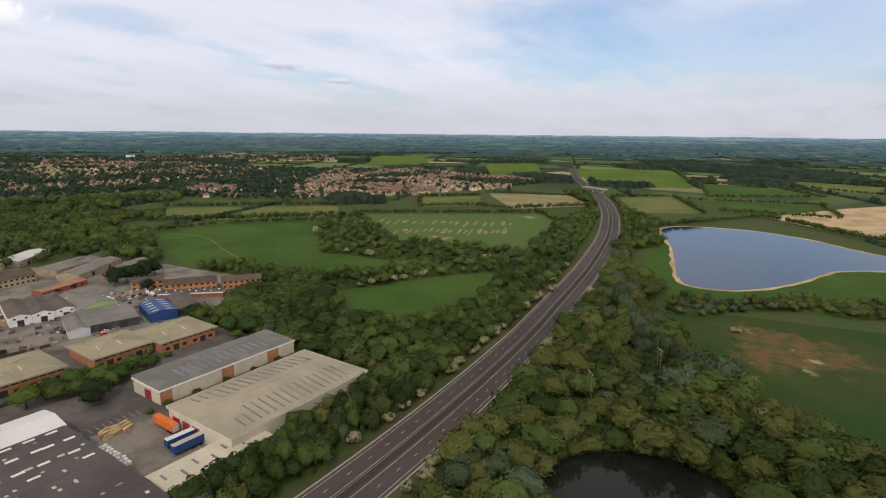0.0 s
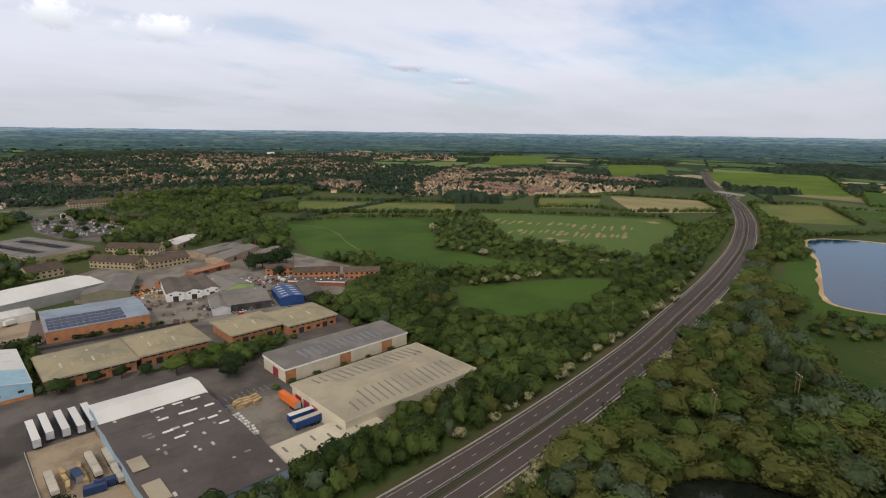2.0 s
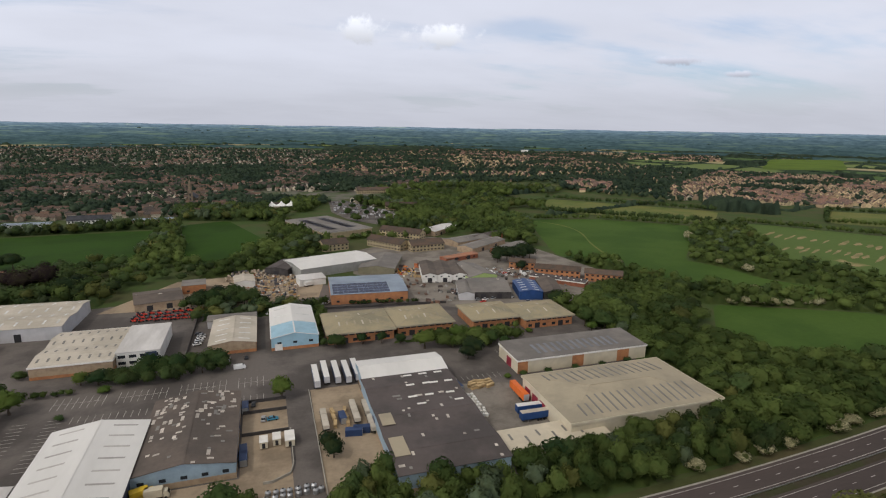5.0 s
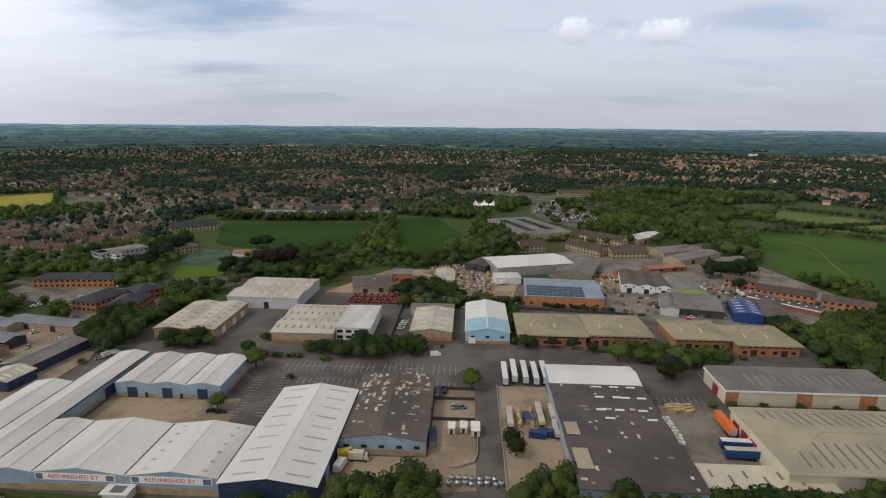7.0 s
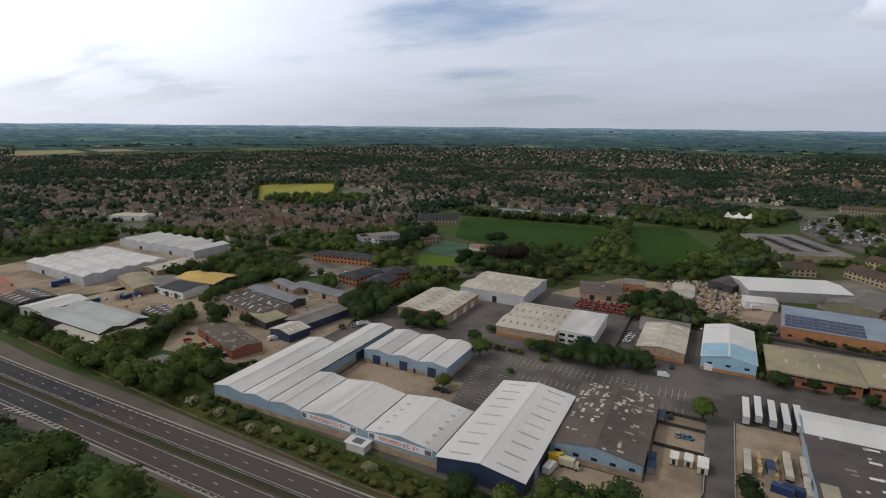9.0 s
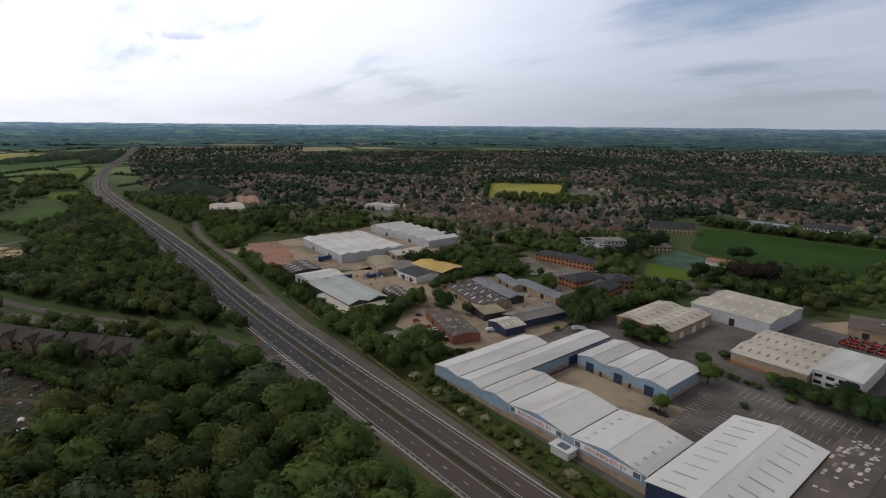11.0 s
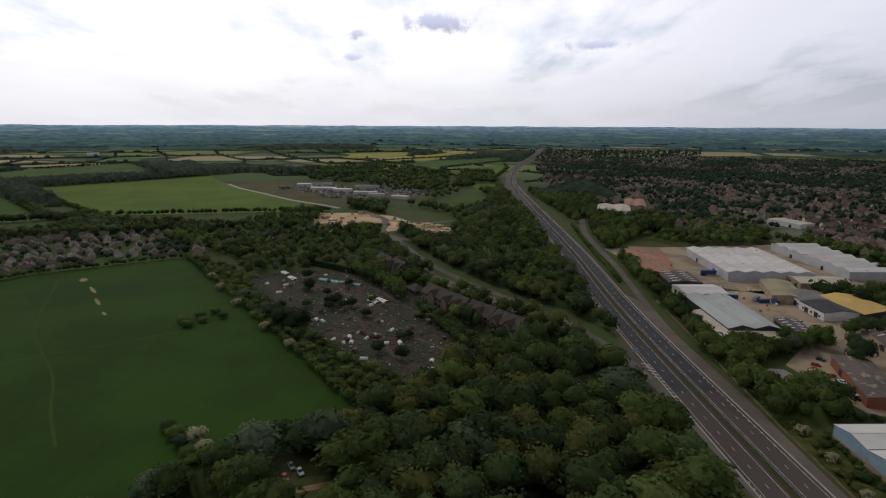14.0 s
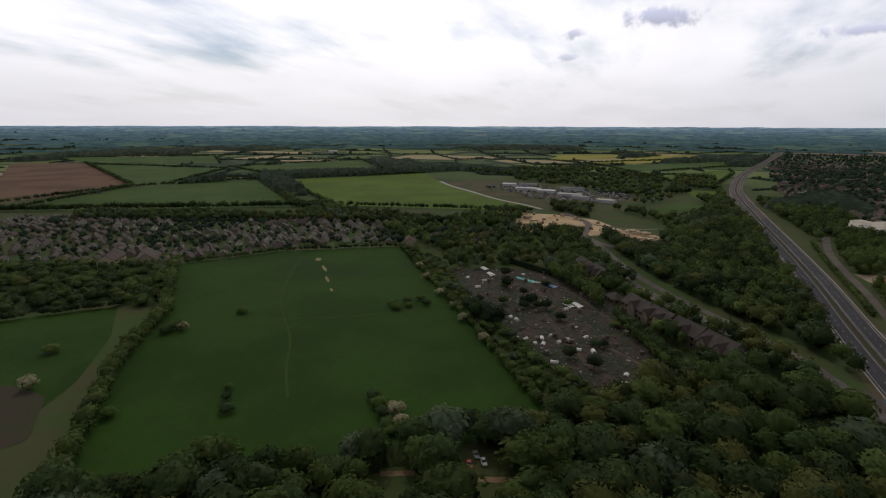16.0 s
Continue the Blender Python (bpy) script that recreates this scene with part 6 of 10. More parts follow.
# ---- trees, woods and hedges ----
class Mass:
    """Many small things joined into one mesh, built from arrays; leaves carry the soft normals of their crown."""

    def __init__(self):
        self.v, self.f, self.t, self.s, self.n = [], [], [], [], 0

    def add(self, verts, faces, tint, soft=None):
        self.v.append(verts)
        self.f.append(faces + self.n)
        self.t.append(np.broadcast_to(tint, len(verts)))
        if soft is not None:
            self.s.append(soft)
        self.n += len(verts)

    def mesh(self, name, material):
        me = bpy.data.meshes.new(name)
        v, f, t = np.concatenate(self.v), np.concatenate(self.f), np.concatenate(self.t)
        me.vertices.add(len(v))
        me.vertices.foreach_set("co", v.astype(np.float32).ravel())
        me.loops.add(f.size)
        me.loops.foreach_set("vertex_index", f.astype(np.int32).ravel())
        me.polygons.add(len(f))
        me.polygons.foreach_set("loop_start", np.arange(0, f.size, 3, dtype=np.int32))
        me.update(calc_edges=True)
        me.attributes.new("tint", "FLOAT", "POINT").data.foreach_set("value", t.astype(np.float32))
        if self.s:
            n = np.concatenate(self.s).astype(np.float32)
            me.attributes.new("custom_normal", "FLOAT_VECTOR", "POINT").data.foreach_set("vector", n.ravel())
        else:
            me.shade_flat()
        me.materials.append(material)
        return me

    def done(self, name, material, label, category):
        if self.v:
            tagged(new(name, self.mesh(name, material)), label, category, kind="stuff")


def ball(level):
    bm = bmesh.new()
    bmesh.ops.create_icosphere(bm, subdivisions=level, radius=1.0)
    v = np.array([p.co[:] for p in bm.verts])
    f = np.array([[p.index for p in q.verts] for q in bm.faces])
    bm.free()
    return v, f


BALLS = {1: ball(1), 2: ball(2), 3: ball(3), 4: ball(4)}


def unit(n):
    return n / np.maximum(np.linalg.norm(n, axis=1), 1e-6)[:, None]


def crown(rng, clumps, lobes=9, core=1, leaf=0.06, top=1.0, low=0.04, fat=1.0):
    """A crown about 1 in radius and 1 high: rounded boughs crowding round a middle, with leaf sprays standing out all over them."""
    half = (top - low) / 2
    k = np.arange(lobes)
    e = np.arcsin(np.clip(-0.45 + 1.42 * (k + 0.5) / lobes, -1, 1)) + rng.uniform(-0.2, 0.2, lobes)
    a = k * 2.39996 + rng.uniform(-0.45, 0.45, lobes)
    size = rng.uniform(0.3, 0.55, lobes) * (9 / lobes) ** 0.3 * fat
    bough = np.stack([np.cos(e) * np.cos(a), np.cos(e) * np.sin(a), np.sin(e)], 1) * ((1.02 - size) * rng.uniform(0.76, 1.04, lobes))[:, None]
    bough, size = np.vstack([bough, np.zeros((1, 3))]), np.append(size, 0.62)
    shape, centre = np.array([1, 1, half]), np.array([0, 0, low + half])

    def soft(p, i):
        return unit(0.62 * unit(p - bough[i]) + 0.55 * unit(p) + np.array([0, 0, 0.12]))

    bv, bf = BALLS[core]
    b = bv @ bough.T
    cross = b * b - (bough ** 2).sum(1) + size ** 2
    reach = np.where(cross > 0, b + np.sqrt(np.maximum(cross, 0)), 0)
    which = reach.argmax(1)
    p = bv * reach[np.arange(len(bv)), which][:, None] * 0.86
    verts, faces, normal, n = [p * shape + centre], [bf], [soft(p, which)], len(bv)
    if clumps:
        m = clumps * 4
        which = rng.choice(lobes + 1, m, p=size ** 2 / (size ** 2).sum())
        d = rng.standard_normal((m, 3))
        d[:, 2] = d[:, 2] * 0.9 + 0.25
        d = unit(d)
        p = bough[which] + d * (size[which] * rng.uniform(0.93, 1.06, m))[:, None]
        outside = (np.linalg.norm(p[:, None] - bough[None], axis=2) > size * 0.92).all(1)
        p, d, which = p[outside][:clumps], d[outside][:clumps], which[outside][:clumps]
        m = len(p)
        face = unit(d + 0.5 * rng.standard_normal((m, 3)))
        face[(face * d).sum(1) < 0] *= -1
        side = unit(np.cross(face, rng.standard_normal((m, 3))))
        other = np.cross(face, side)
        s = leaf * rng.uniform(0.55, 1.5, m)[:, None]
        quad = np.stack([p - side * s, p - other * s * 0.75, p + side * s, p + other * s * 0.75], 1).reshape(-1, 3)
        base = n + 4 * np.arange(m)[:, None]
        verts.append(quad * shape + centre)
        faces.append(np.concatenate([base + np.array([0, 1, 2]), base + np.array([0, 2, 3])]))
        normal.append(np.repeat(soft(p, which), 4, 0))
    return np.concatenate(verts), np.concatenate(faces), np.concatenate(normal)


rng = np.random.default_rng(7)
FULL = [crown(rng, 420, 12 + i % 6, 2, 0.082, fat=0.92) for i in range(12)]
MIDDLE = [crown(rng, 88, 6 + i % 3, 1, 0.125) for i in range(12)]
SPARSE = [crown(rng, 28, 5, 1, 0.17, low=0.0) for _ in range(8)]
FAR = [crown(rng, 6, 4, 1, 0.26, low=-0.1) for _ in range(8)]
SHRUB = [crown(rng, 64, 5, 1, 0.15, low=0.0) for _ in range(8)]
STRIP = [(268, 366), (335, 375), (350, 339), (352, 306), (382, 260), (358, 251), (315, 284), (280, 318)]
# lawns, courts and lanes kept free of trees
CLEARED = []
CLEARED.append([(-672, -140), (-680, -108), (-660, -60), (-590, -20), (-560, -66), (-566, -120)])
CLEARED.append([(-601, -37), (-583, 16), (-541, 19), (-513, 36), (-510, 26), (-522, -18)])
CLEARED.append([(-275, 600), (-100, 616), (-97, 528), (-104, 484), (-137, 469), (-176, 463), (-232, 482)])
CLEARED.append([(-86, 639), (-40, 660), (2, 530), (-16, 485), (-35, 445), (-62, 455)])
CLEARED.append([(262, 266), (346, 228), (372, 203), (342, 184), (268, 170), (230, 196), (222, 226)])
CLEARED.append([(335, 374), (347, 311), (382, 260), (350, 255), (282, 316), (266, 366)])
CLEARED.append(STRIP)
CLEARED.append([(10, 688), (34, 690), (40, 752), (2, 752)])
CLEARED.append([(-226, 405), (-186, 408), (-178, 374), (-212, 366)])
CLEARED.append([(-242, 468), (-206, 462), (-172, 418), (-172, 395), (-228, 406)])
CLEARED.append([(-215, 367), (-164, 384), (-141, 366), (-165, 348), (-196, 339), (-212, 352)])
CLEARED.append([(-262, 463), (-252, 501), (-214, 496), (-206, 470)])
CLEARED.append([(-20, 960), (76, 915), (184, 880), (195, 815), (150, 790), (60, 810), (-20, 890)])
CLEARED.append([(-716, -6), (-863, 44), (-855, 87), (-752, 69), (-709, 29)])
CLEARED.append([(-1028, 66), (-1039, 117), (-906, 97), (-928, 67)])
CLEARED.append([(-166, -58), (-163, -36), (-136, -30), (-126, -52)])
CLEARED.append([(-146, -66), (-134, -74), (-118, -66), (-128, -50)])
CLEARED.append([(-6, 130), (-6, 151), (16, 151), (16, 130)])
FLATS_YARD = [(-392, -6), (-378, -17), (-356, 8), (-346, 18), (-312, 42), (-304, 52), (-312, 55), (-352, 28), (-385, 4)]
CLEARED.append(FLATS_YARD)
CLEARED.append([(-228, 140), (-210, 138), (-204, 160), (-222, 178), (-242, 182), (-238, 160)])
CLEARED.append([(-298, 138), (-250, 140), (-250, 153), (-298, 152)])
CLEARED.append([(-252, 40), (-262, 56), (-238, 66), (-230, 50)])
CLEARED.append([(193, 60), (193, 74), (208, 74), (208, 60)])
CLEARED.append([(236, 44), (236, 57), (250, 57), (250, 44)])


def clear(px, py, margin):
    """Where nothing is built or paved or under water."""
    ok = np.ones(len(px), bool)
    for x, y, hw, hd, a in FOOTPRINTS:
        c, s = math.cos(a), math.sin(a)
        lx, ly = (px - x) * c + (py - y) * s, -(px - x) * s + (py - y) * c
        ok &= (np.abs(lx) > hw + margin) | (np.abs(ly) > hd + margin)
    for yard in (*YARDS, *CLEARED):
        ok &= ~inside(px, py, yard)
    for line, half in ((ROAD, 14.0), (SLIP_S, 9.0), (SLIP_N, 4.0)):
        pts = np.array(line)
        pts = pts[(np.abs(pts[:, 0]) < 2600)]
        for k in range(0, len(px), 4000):
            dx = px[k:k + 4000, None] - pts[None, :, 0]
            dy = py[k:k + 4000, None] - pts[None, :, 1]
            ok[k:k + 4000] &= (dx * dx + dy * dy).min(1) > (half + margin) ** 2
    for wi, w in enumerate((LAKE, *PONDS)):
        hit = inside(px, py, w)
        m = np.array(w)
        near = np.hypot(px - m[:, 0].mean(), py - m[:, 1].mean()) < np.hypot(*(m - m.mean(0)).T).max() + margin * 3
        ok &= ~hit
        if near.any():
            line = np.array(smooth_line([*w, w[0]], 5.0))
            d = np.hypot(px[near, None] - line[None, :, 0], py[near, None] - line[None, :, 1]).min(1)
            sub = ok[near]
            sub &= d > (margin * 3.0 if wi == 0 else 0.8)
            ok[near] = sub
    return ok


def scatter(poly, step, seed, margin=2.5):
    r = np.random.default_rng(seed)
    p = np.array(poly, float)
    (x0, y0), (x1, y1) = p.min(0), p.max(0)
    gx, gy = np.meshgrid(np.arange(x0, x1, step), np.arange(y0, y1, step * 0.87))
    gx = gx + (np.arange(gx.shape[0]) % 2)[:, None] * step / 2
    px = (gx + r.uniform(-0.42, 0.42, gx.shape) * step).ravel()
    py = (gy + r.uniform(-0.42, 0.42, gy.shape) * step).ravel()
    keep = inside(px, py, poly)
    px, py = px[keep], py[keep]
    keep = clear(px, py, margin)
    return px[keep], py[keep], r


def stand(x, y, scale, seed):
    """How the growth changes across the land, about -1 to 1."""
    return noise.fractal(Vector((x * scale, y * scale, seed)), 1.0, 2.0, 2)


def plant(mass, kinds, px, py, r, size, tall, tint=(0, 1)):
    """Put trees of a kind into a mass: size is the crown's radius, tall the height."""
    for x, y in zip(px, py):
        v, f, soft = kinds[r.integers(len(kinds))]
        a, big = r.uniform(0, 6.283), r.random()
        rad, h = size[0] + (size[1] - size[0]) * big ** 1.2, tall[0] + (tall[1] - tall[0]) * (0.55 * big + 0.45 * r.random())
        long = r.uniform(0.85, 1.18)
        c, s = math.cos(a), math.sin(a)
        out, nrm = np.empty_like(v), np.empty_like(v)
        out[:, 0] = x + rad * (v[:, 0] * c * long - v[:, 1] * s / long)
        out[:, 1] = y + rad * (v[:, 0] * s * long + v[:, 1] * c / long)
        out[:, 2] = ground_height(x, y) + v[:, 2] * h
        nrm[:, 0] = soft[:, 0] * c - soft[:, 1] * s
        nrm[:, 1] = soft[:, 0] * s + soft[:, 1] * c
        nrm[:, 2] = soft[:, 2] * rad / (h * 0.48)
        shade = min(1, max(0, 0.5 + 0.6 * stand(x, y, 0.02, 6.1) + r.uniform(-0.4, 0.4)))
        mass.add(out, f, tint[0] + (tint[1] - tint[0]) * shade, unit(nrm))


WOODS = []
WOODS.append(([(-46, 126), (-8, 122), (70, 121), (165, 124), (165, 150), (112, 150), (104, 148), (72, 146), (40, 147), (-10, 147), (-46, 143)], 6.0, (3.0, 4.8), (7, 12), "full", "mixed"))
WOODS.append(([(166, 124), (300, 140), (440, 164), (420, 200), (366, 195), (292, 176), (250, 222), (252, 300), (214, 312), (180, 305), (165, 298), (174, 240), (174, 205)], 8.4, (4.0, 7.0), (6, 11.5), "full", "mixed"))
WOODS.append(([(80, 92), (90, -30), (205, -50), (232, -2), (258, 24), (302, 58), (342, 82), (392, 86), (432, 110), (480, 126), (655, 182), (560, 160), (420, 128), (300, 108), (180, 92)], 10.2, (4.8, 10.0), (7, 16), "full", "willow"))
WOODS.append(([(352, 78), (347, 50), (373, 33), (398, 3), (398, -23), (430, -85), (470, -85), (435, -26), (430, 4), (410, 26), (385, 42), (388, 66)], 7.4, (3.0, 5.2), (4, 8), "middle", "willow"))
WOODS.append(([(238, 414), (284, 364), (352, 272), (430, 222), (458, 220), (440, 168), (420, 200), (366, 199), (310, 247), (258, 262), (252, 305)], 10.5, (3.0, 6.5), (6, 11), "middle", "mixed"))
WOODS.append(([(466, 506), (545, 510), (426, 352), (458, 224), (354, 276), (340, 366)], 11.6, (3.2, 6.8), (6, 11), "middle", "mixed"))
WOODS.append(([(440, 166), (700, 234), (1000, 352), (980, 400), (820, 280), (630, 258), (458, 220)], 9.0, (3.4, 7.0), (8, 13), "middle", "mixed"))
WOODS.append(([(520, 150), (690, 195), (960, 300), (790, 222), (690, 150), (560, 118)], 9.4, (3.4, 7.0), (8, 13), "middle", "mixed"))
WOODS.append(([(230, 430), (300, 592), (350, 648), (421, 768), (505, 860), (350, 1000), (150, 900), (100, 700), (175, 590), (212, 500)], 11.5, (4.0, 8.4), (7, 15), "sparse", "mixed"))
WOODS.append(([(-62, 92), (-240, 82), (-252, 36), (-212, -8), (-186, -24), (-160, -66), (-118, -124), (-96, -156), (-60, -165), (-50, -60), (-50, 60)], 10.4, (5.2, 10.5), (8, 17), "full", "dark"))
WOODS.append(([(-50, 92), (-50, -150), (70, -110), (80, 90)], 13.2, (4.2, 8.3), (7, 11), "middle", "willow"))
WOODS.append(([(-150, 94), (-250, 84), (-330, 52), (-400, 12), (-560, -45), (-600, 60), (-900, 80), (-900, 112), (-560, 110), (-330, 100)], 9.0, (3.6, 7.8), (9, 14), "middle", "dark"))
WOODS.append(([(-240, 34), (-325, -2), (-412, -58), (-470, -60), (-400, 8), (-330, 44), (-250, 78)], 9.4, (3.4, 7.0), (8, 13), "middle", "dark"))
WOODS.append(([(-182, 127), (-235, 129), (-330, 137), (-480, 152), (-560, 160), (-900, 150), (-900, 230), (-560, 220), (-470, 158), (-385, 155), (-330, 150), (-250, 160), (-180, 160)], 8.4, (3.2, 7.0), (8, 13), "middle", "mixed"))
WOODS.append(([(-262, 128), (-262, 200), (-238, 205), (-225, 160), (-200, 132)], 7.3, (3.0, 6.5), (7, 11), "middle", "mixed"))
WOODS.append(([(-290, 605), (-90, 622), (-90, 645), (-290, 632)], 8.8, (3.8, 6.4), (8, 12), "middle", "dark"))
WOODS.append(([(-100, 622), (-97, 528), (-104, 480), (-62, 450), (-84, 642)], 8.8, (3.6, 7.3), (9, 14), "middle", "mixed"))
WOODS.append(([(-200, 458), (-137, 464), (-100, 480), (-62, 450), (-35, 440), (0, 430), (-60, 405), (-150, 400), (-176, 420)], 12.1, (3.6, 7.8), (6, 12), "middle", "dark"))
WOODS.append(([(-255, 165), (-180, 168), (-262, 196)], 8.8, (3.2, 6.5), (7, 11), "middle", "mixed"))
WOODS.append(([(-335, 205), (-352, 290), (-300, 330), (-262, 296), (-278, 262), (-288, 235)], 8.8, (3.2, 6.8), (7, 12), "middle", "mixed"))
WOODS.append(([(-500, 335), (-380, 350), (-300, 365), (-240, 372), (-250, 395), (-380, 372), (-520, 362)], 9.4, (3.4, 7.0), (8, 12), "middle", "mixed"))
WOODS.append(([(-238, 340), (-205, 338), (-182, 318), (-178, 276), (-190, 258), (-176, 256), (-160, 306), (-160, 340), (-150, 362), (-240, 372)], 8.8, (3.2, 6.8), (7, 11), "middle", "mixed"))
WOODS.append(([(-240, 262), (-205, 272), (-180, 240), (-176, 262), (-200, 290), (-235, 292)], 9.4, (3.0, 6.2), (6, 10), "middle", "mixed"))
WOODS.append(([(-150, 360), (-95, 358), (-90, 400), (-170, 404)], 9.9, (3.6, 7.3), (8, 12), "middle", "dark"))
WOODS.append(([(-40, 310), (-38, 342), (20, 338), (28, 316), (0, 314)], 8.2, (2.8, 6.0), (5, 9), "middle", "dark"))
WOODS.append(([(26, 258), (170, 250), (170, 256), (100, 262), (26, 263)], 9.4, (2.3, 4.9), (4, 8), "middle", "mixed"))
WOODS.append(([(160, 300), (185, 296), (215, 310), (250, 322), (262, 300), (250, 270), (180, 268)], 8.2, (3.2, 6.8), (7, 11), "middle", "mixed"))
WOODS.append(([(215, 365), (262, 318), (250, 300), (240, 330)], 8.8, (3.2, 6.5), (6, 10), "middle", "mixed"))
WOODS.append(([(150, 400), (214, 382), (236, 432), (216, 500), (190, 505)], 9.9, (3.4, 7.0), (7, 11), "middle", "dark"))
WOODS.append(([(-480, 345), (-640, 260), (-900, 205), (-600, 190), (-500, 240)], 12.0, (4.0, 6.0), (8, 13), "sparse", "dark"))
WOODS.append(([(90, 620), (180, 600), (240, 480), (330, 620), (300, 900), (170, 900), (175, 720), (110, 720)], 12.5, (4.2, 8.0), (7, 14), "sparse", "mixed"))
WOODS.append(([(-520, 345), (-480, 300), (-350, 285), (-180, 262), (-160, 345), (-170, 400), (-240, 470), (-330, 425), (-420, 420)], 13.8, (3.2, 7.3), (6, 11), "middle", "mixed"))
WOODS.append(([(-268, -478), (-321, -347), (-228, -262), (-240, -305), (-175, -355), (-150, -430)], 9.4, (3.2, 7.0), (5, 9), "middle", "dark"))
WOODS.append(([(140, 748), (190, 730), (235, 640), (205, 590), (160, 620), (170, 680)], 9.9, (3.8, 8.6), (8, 13), "middle", "mixed"))
WOODS.append(([(120, 590), (150, 620), (205, 585), (180, 540), (150, 545), (118, 560)], 9.9, (3.6, 7.8), (7, 12), "middle", "dark"))
WOODS.append(([(30, 690), (60, 712), (80, 800), (60, 830), (20, 780), (6, 742)], 9.4, (3.8, 8.3), (8, 14), "middle", "mixed"))
WOODS.append(([(60, 520), (72, 528), (104, 548), (112, 540), (84, 516)], 7.7, (2.5, 5.2), (4, 7), "middle", "mixed"))
WOODS.append(([(-105, 751), (-44, 746), (6, 740), (30, 690), (11, 640), (-20, 652), (-45, 654), (-96, 676)], 9.4, (3.8, 8.3), (9, 15), "middle", "dark"))
WOODS.append(([(6, 606), (19, 644), (32, 600), (60, 560), (56, 495), (32, 486), (11, 460), (-21, 445), (-38, 446), (-22, 481), (-1, 512), (4, 545)], 9.4, (3.6, 7.8), (8, 14), "middle", "mixed"))
WOODS.append(([(-556, -96), (-524, -55), (-582, -59), (-592, -92)], 8.8, (3.8, 7.8), (9, 13), "middle", "dark"))
WOODS.append(([(-722, -118), (-668, -60), (-760, -66), (-762, -120)], 9.9, (3.8, 8.5), (9, 13), "middle", "dark"))
WOODS.append(([(-520, -32), (-500, 44), (-390, 14), (-405, -50), (-470, -64), (-505, -60)], 8.8, (3.8, 7.8), (8, 13), "middle", "dark"))
WOODS.append(([(-600, 30), (-640, 20), (-740, 75), (-760, 115), (-560, 108)], 10.5, (3.8, 8.1), (8, 13), "middle", "dark"))
WOODS.append(([(-575, 200), (-538, 236), (-600, 262), (-640, 266), (-622, 236)], 8.2, (3.4, 7.0), (12, 17), "middle", "dark"))
WOODS.append(([(-530, 200), (-480, 215), (-505, 330), (-600, 345), (-640, 290), (-560, 262)], 13.2, (3.8, 7.8), (8, 12), "middle", "mixed"))
WOODS.append(([(-60, 400), (40, 440), (60, 500), (0, 520), (-10, 480)], 11.0, (3.2, 6.8), (6, 10), "middle", "mixed"))
WOODS.append(([(90, 500), (150, 545), (160, 600), (230, 560), (260, 500), (236, 440), (210, 520)], 12.1, (3.4, 7.0), (7, 12), "middle", "mixed"))
WOODS.append(([(-446, -203), (-325, -115), (-184, -18), (-206, -2), (-241, -40), (-319, -101), (-388, -140), (-440, -190)], 6.6, (2.1, 4.9), (3, 6.5), "middle", "mixed"))
WOODS.append(([(-262, 50), (-236, 36), (-228, 52), (-246, 74)], 7.7, (3.0, 6.0), (6, 10), "middle", "dark"))
WOODS.append(([(-300, 380), (-240, 470), (-260, 500), (-300, 470), (-330, 420)], 9.9, (3.8, 7.5), (9, 14), "middle", "dark"))
WOODS.append(([(-560, 640), (-600, 580), (-520, 560), (-450, 600), (-460, 690)], 11.0, (4.5, 6.5), (9, 15), "sparse", "mixed"))
WOODS.append(([(-450, -200), (-385, -140), (-415, -60), (-520, -60), (-640, -60), (-560, -140), (-690, -130), (-700, -160), (-520, -260)], 11.0, (4.0, 6.0), (8, 13), "sparse", "dark"))
WOODS.append(([(-600, 60), (-780, -60), (-880, 20), (-1300, 60), (-1300, 130), (-900, 110)], 11.0, (4.2, 6.2), (8, 13), "sparse", "dark"))
WOODS.append(([(-1290, -420), (-1085, -250), (-880, 15), (-1240, 30), (-1500, -150)], 16.0, (5, 7.5), (9, 13), "sparse", "dark"))
WOODS.append(([(-480, -667), (-516, -541), (-549, -396), (-657, -420), (-618, -363), (-584, -214), (-606, -140), (-580, -134), (-549, -268), (-525, -380), (-475, -500), (-436, -610)], 8.5, (3.6, 6.2), (7, 12), "middle", "dark"))
MASSES = {k: Mass() for k in ("mixed", "willow", "grey", "dark", "far")}
DETAIL = {"full": FULL, "middle": MIDDLE, "sparse": SPARSE}
for i, (poly, step, size, tall, detail, kind) in enumerate(WOODS):
    px, py, r = scatter(poly, step, 40 + i)
    if detail == "middle" and np.hypot(*np.array(poly).T).min() > 430:
        plan_kinds = SPARSE
    else:
        plan_kinds = DETAIL[detail]
    if detail == "sparse":
        w = np.array([noise.fractal(Vector((x * 0.011, y * 0.011, 4.2)), 1.0, 2.0, 3) for x, y in zip(px, py)])
        px, py = px[w > -0.28], py[w > -0.28]
    pick = np.clip(0.5 + np.array([0.55 * stand(x, y, 0.016, 9.4) for x, y in zip(px, py)]) + r.uniform(-0.42, 0.42, len(px)), 0, 0.999)
    share = {"mixed": (("mixed", 0.8), ("dark", 0.92), ("willow", 0.97), ("grey", 1.1)), "willow": (("mixed", 0.35), ("willow", 0.72), ("grey", 0.9), ("dark", 1.1)),
             "dark": (("mixed", 0.36), ("dark", 0.8), ("willow", 0.95), ("grey", 1.1))}[kind]
    lo = 0.0
    for key, hi in share:
        sel = (pick >= lo) & (pick < hi)
        plant(MASSES[key], plan_kinds, px[sel], py[sel], r, size, tall)
        lo = hi


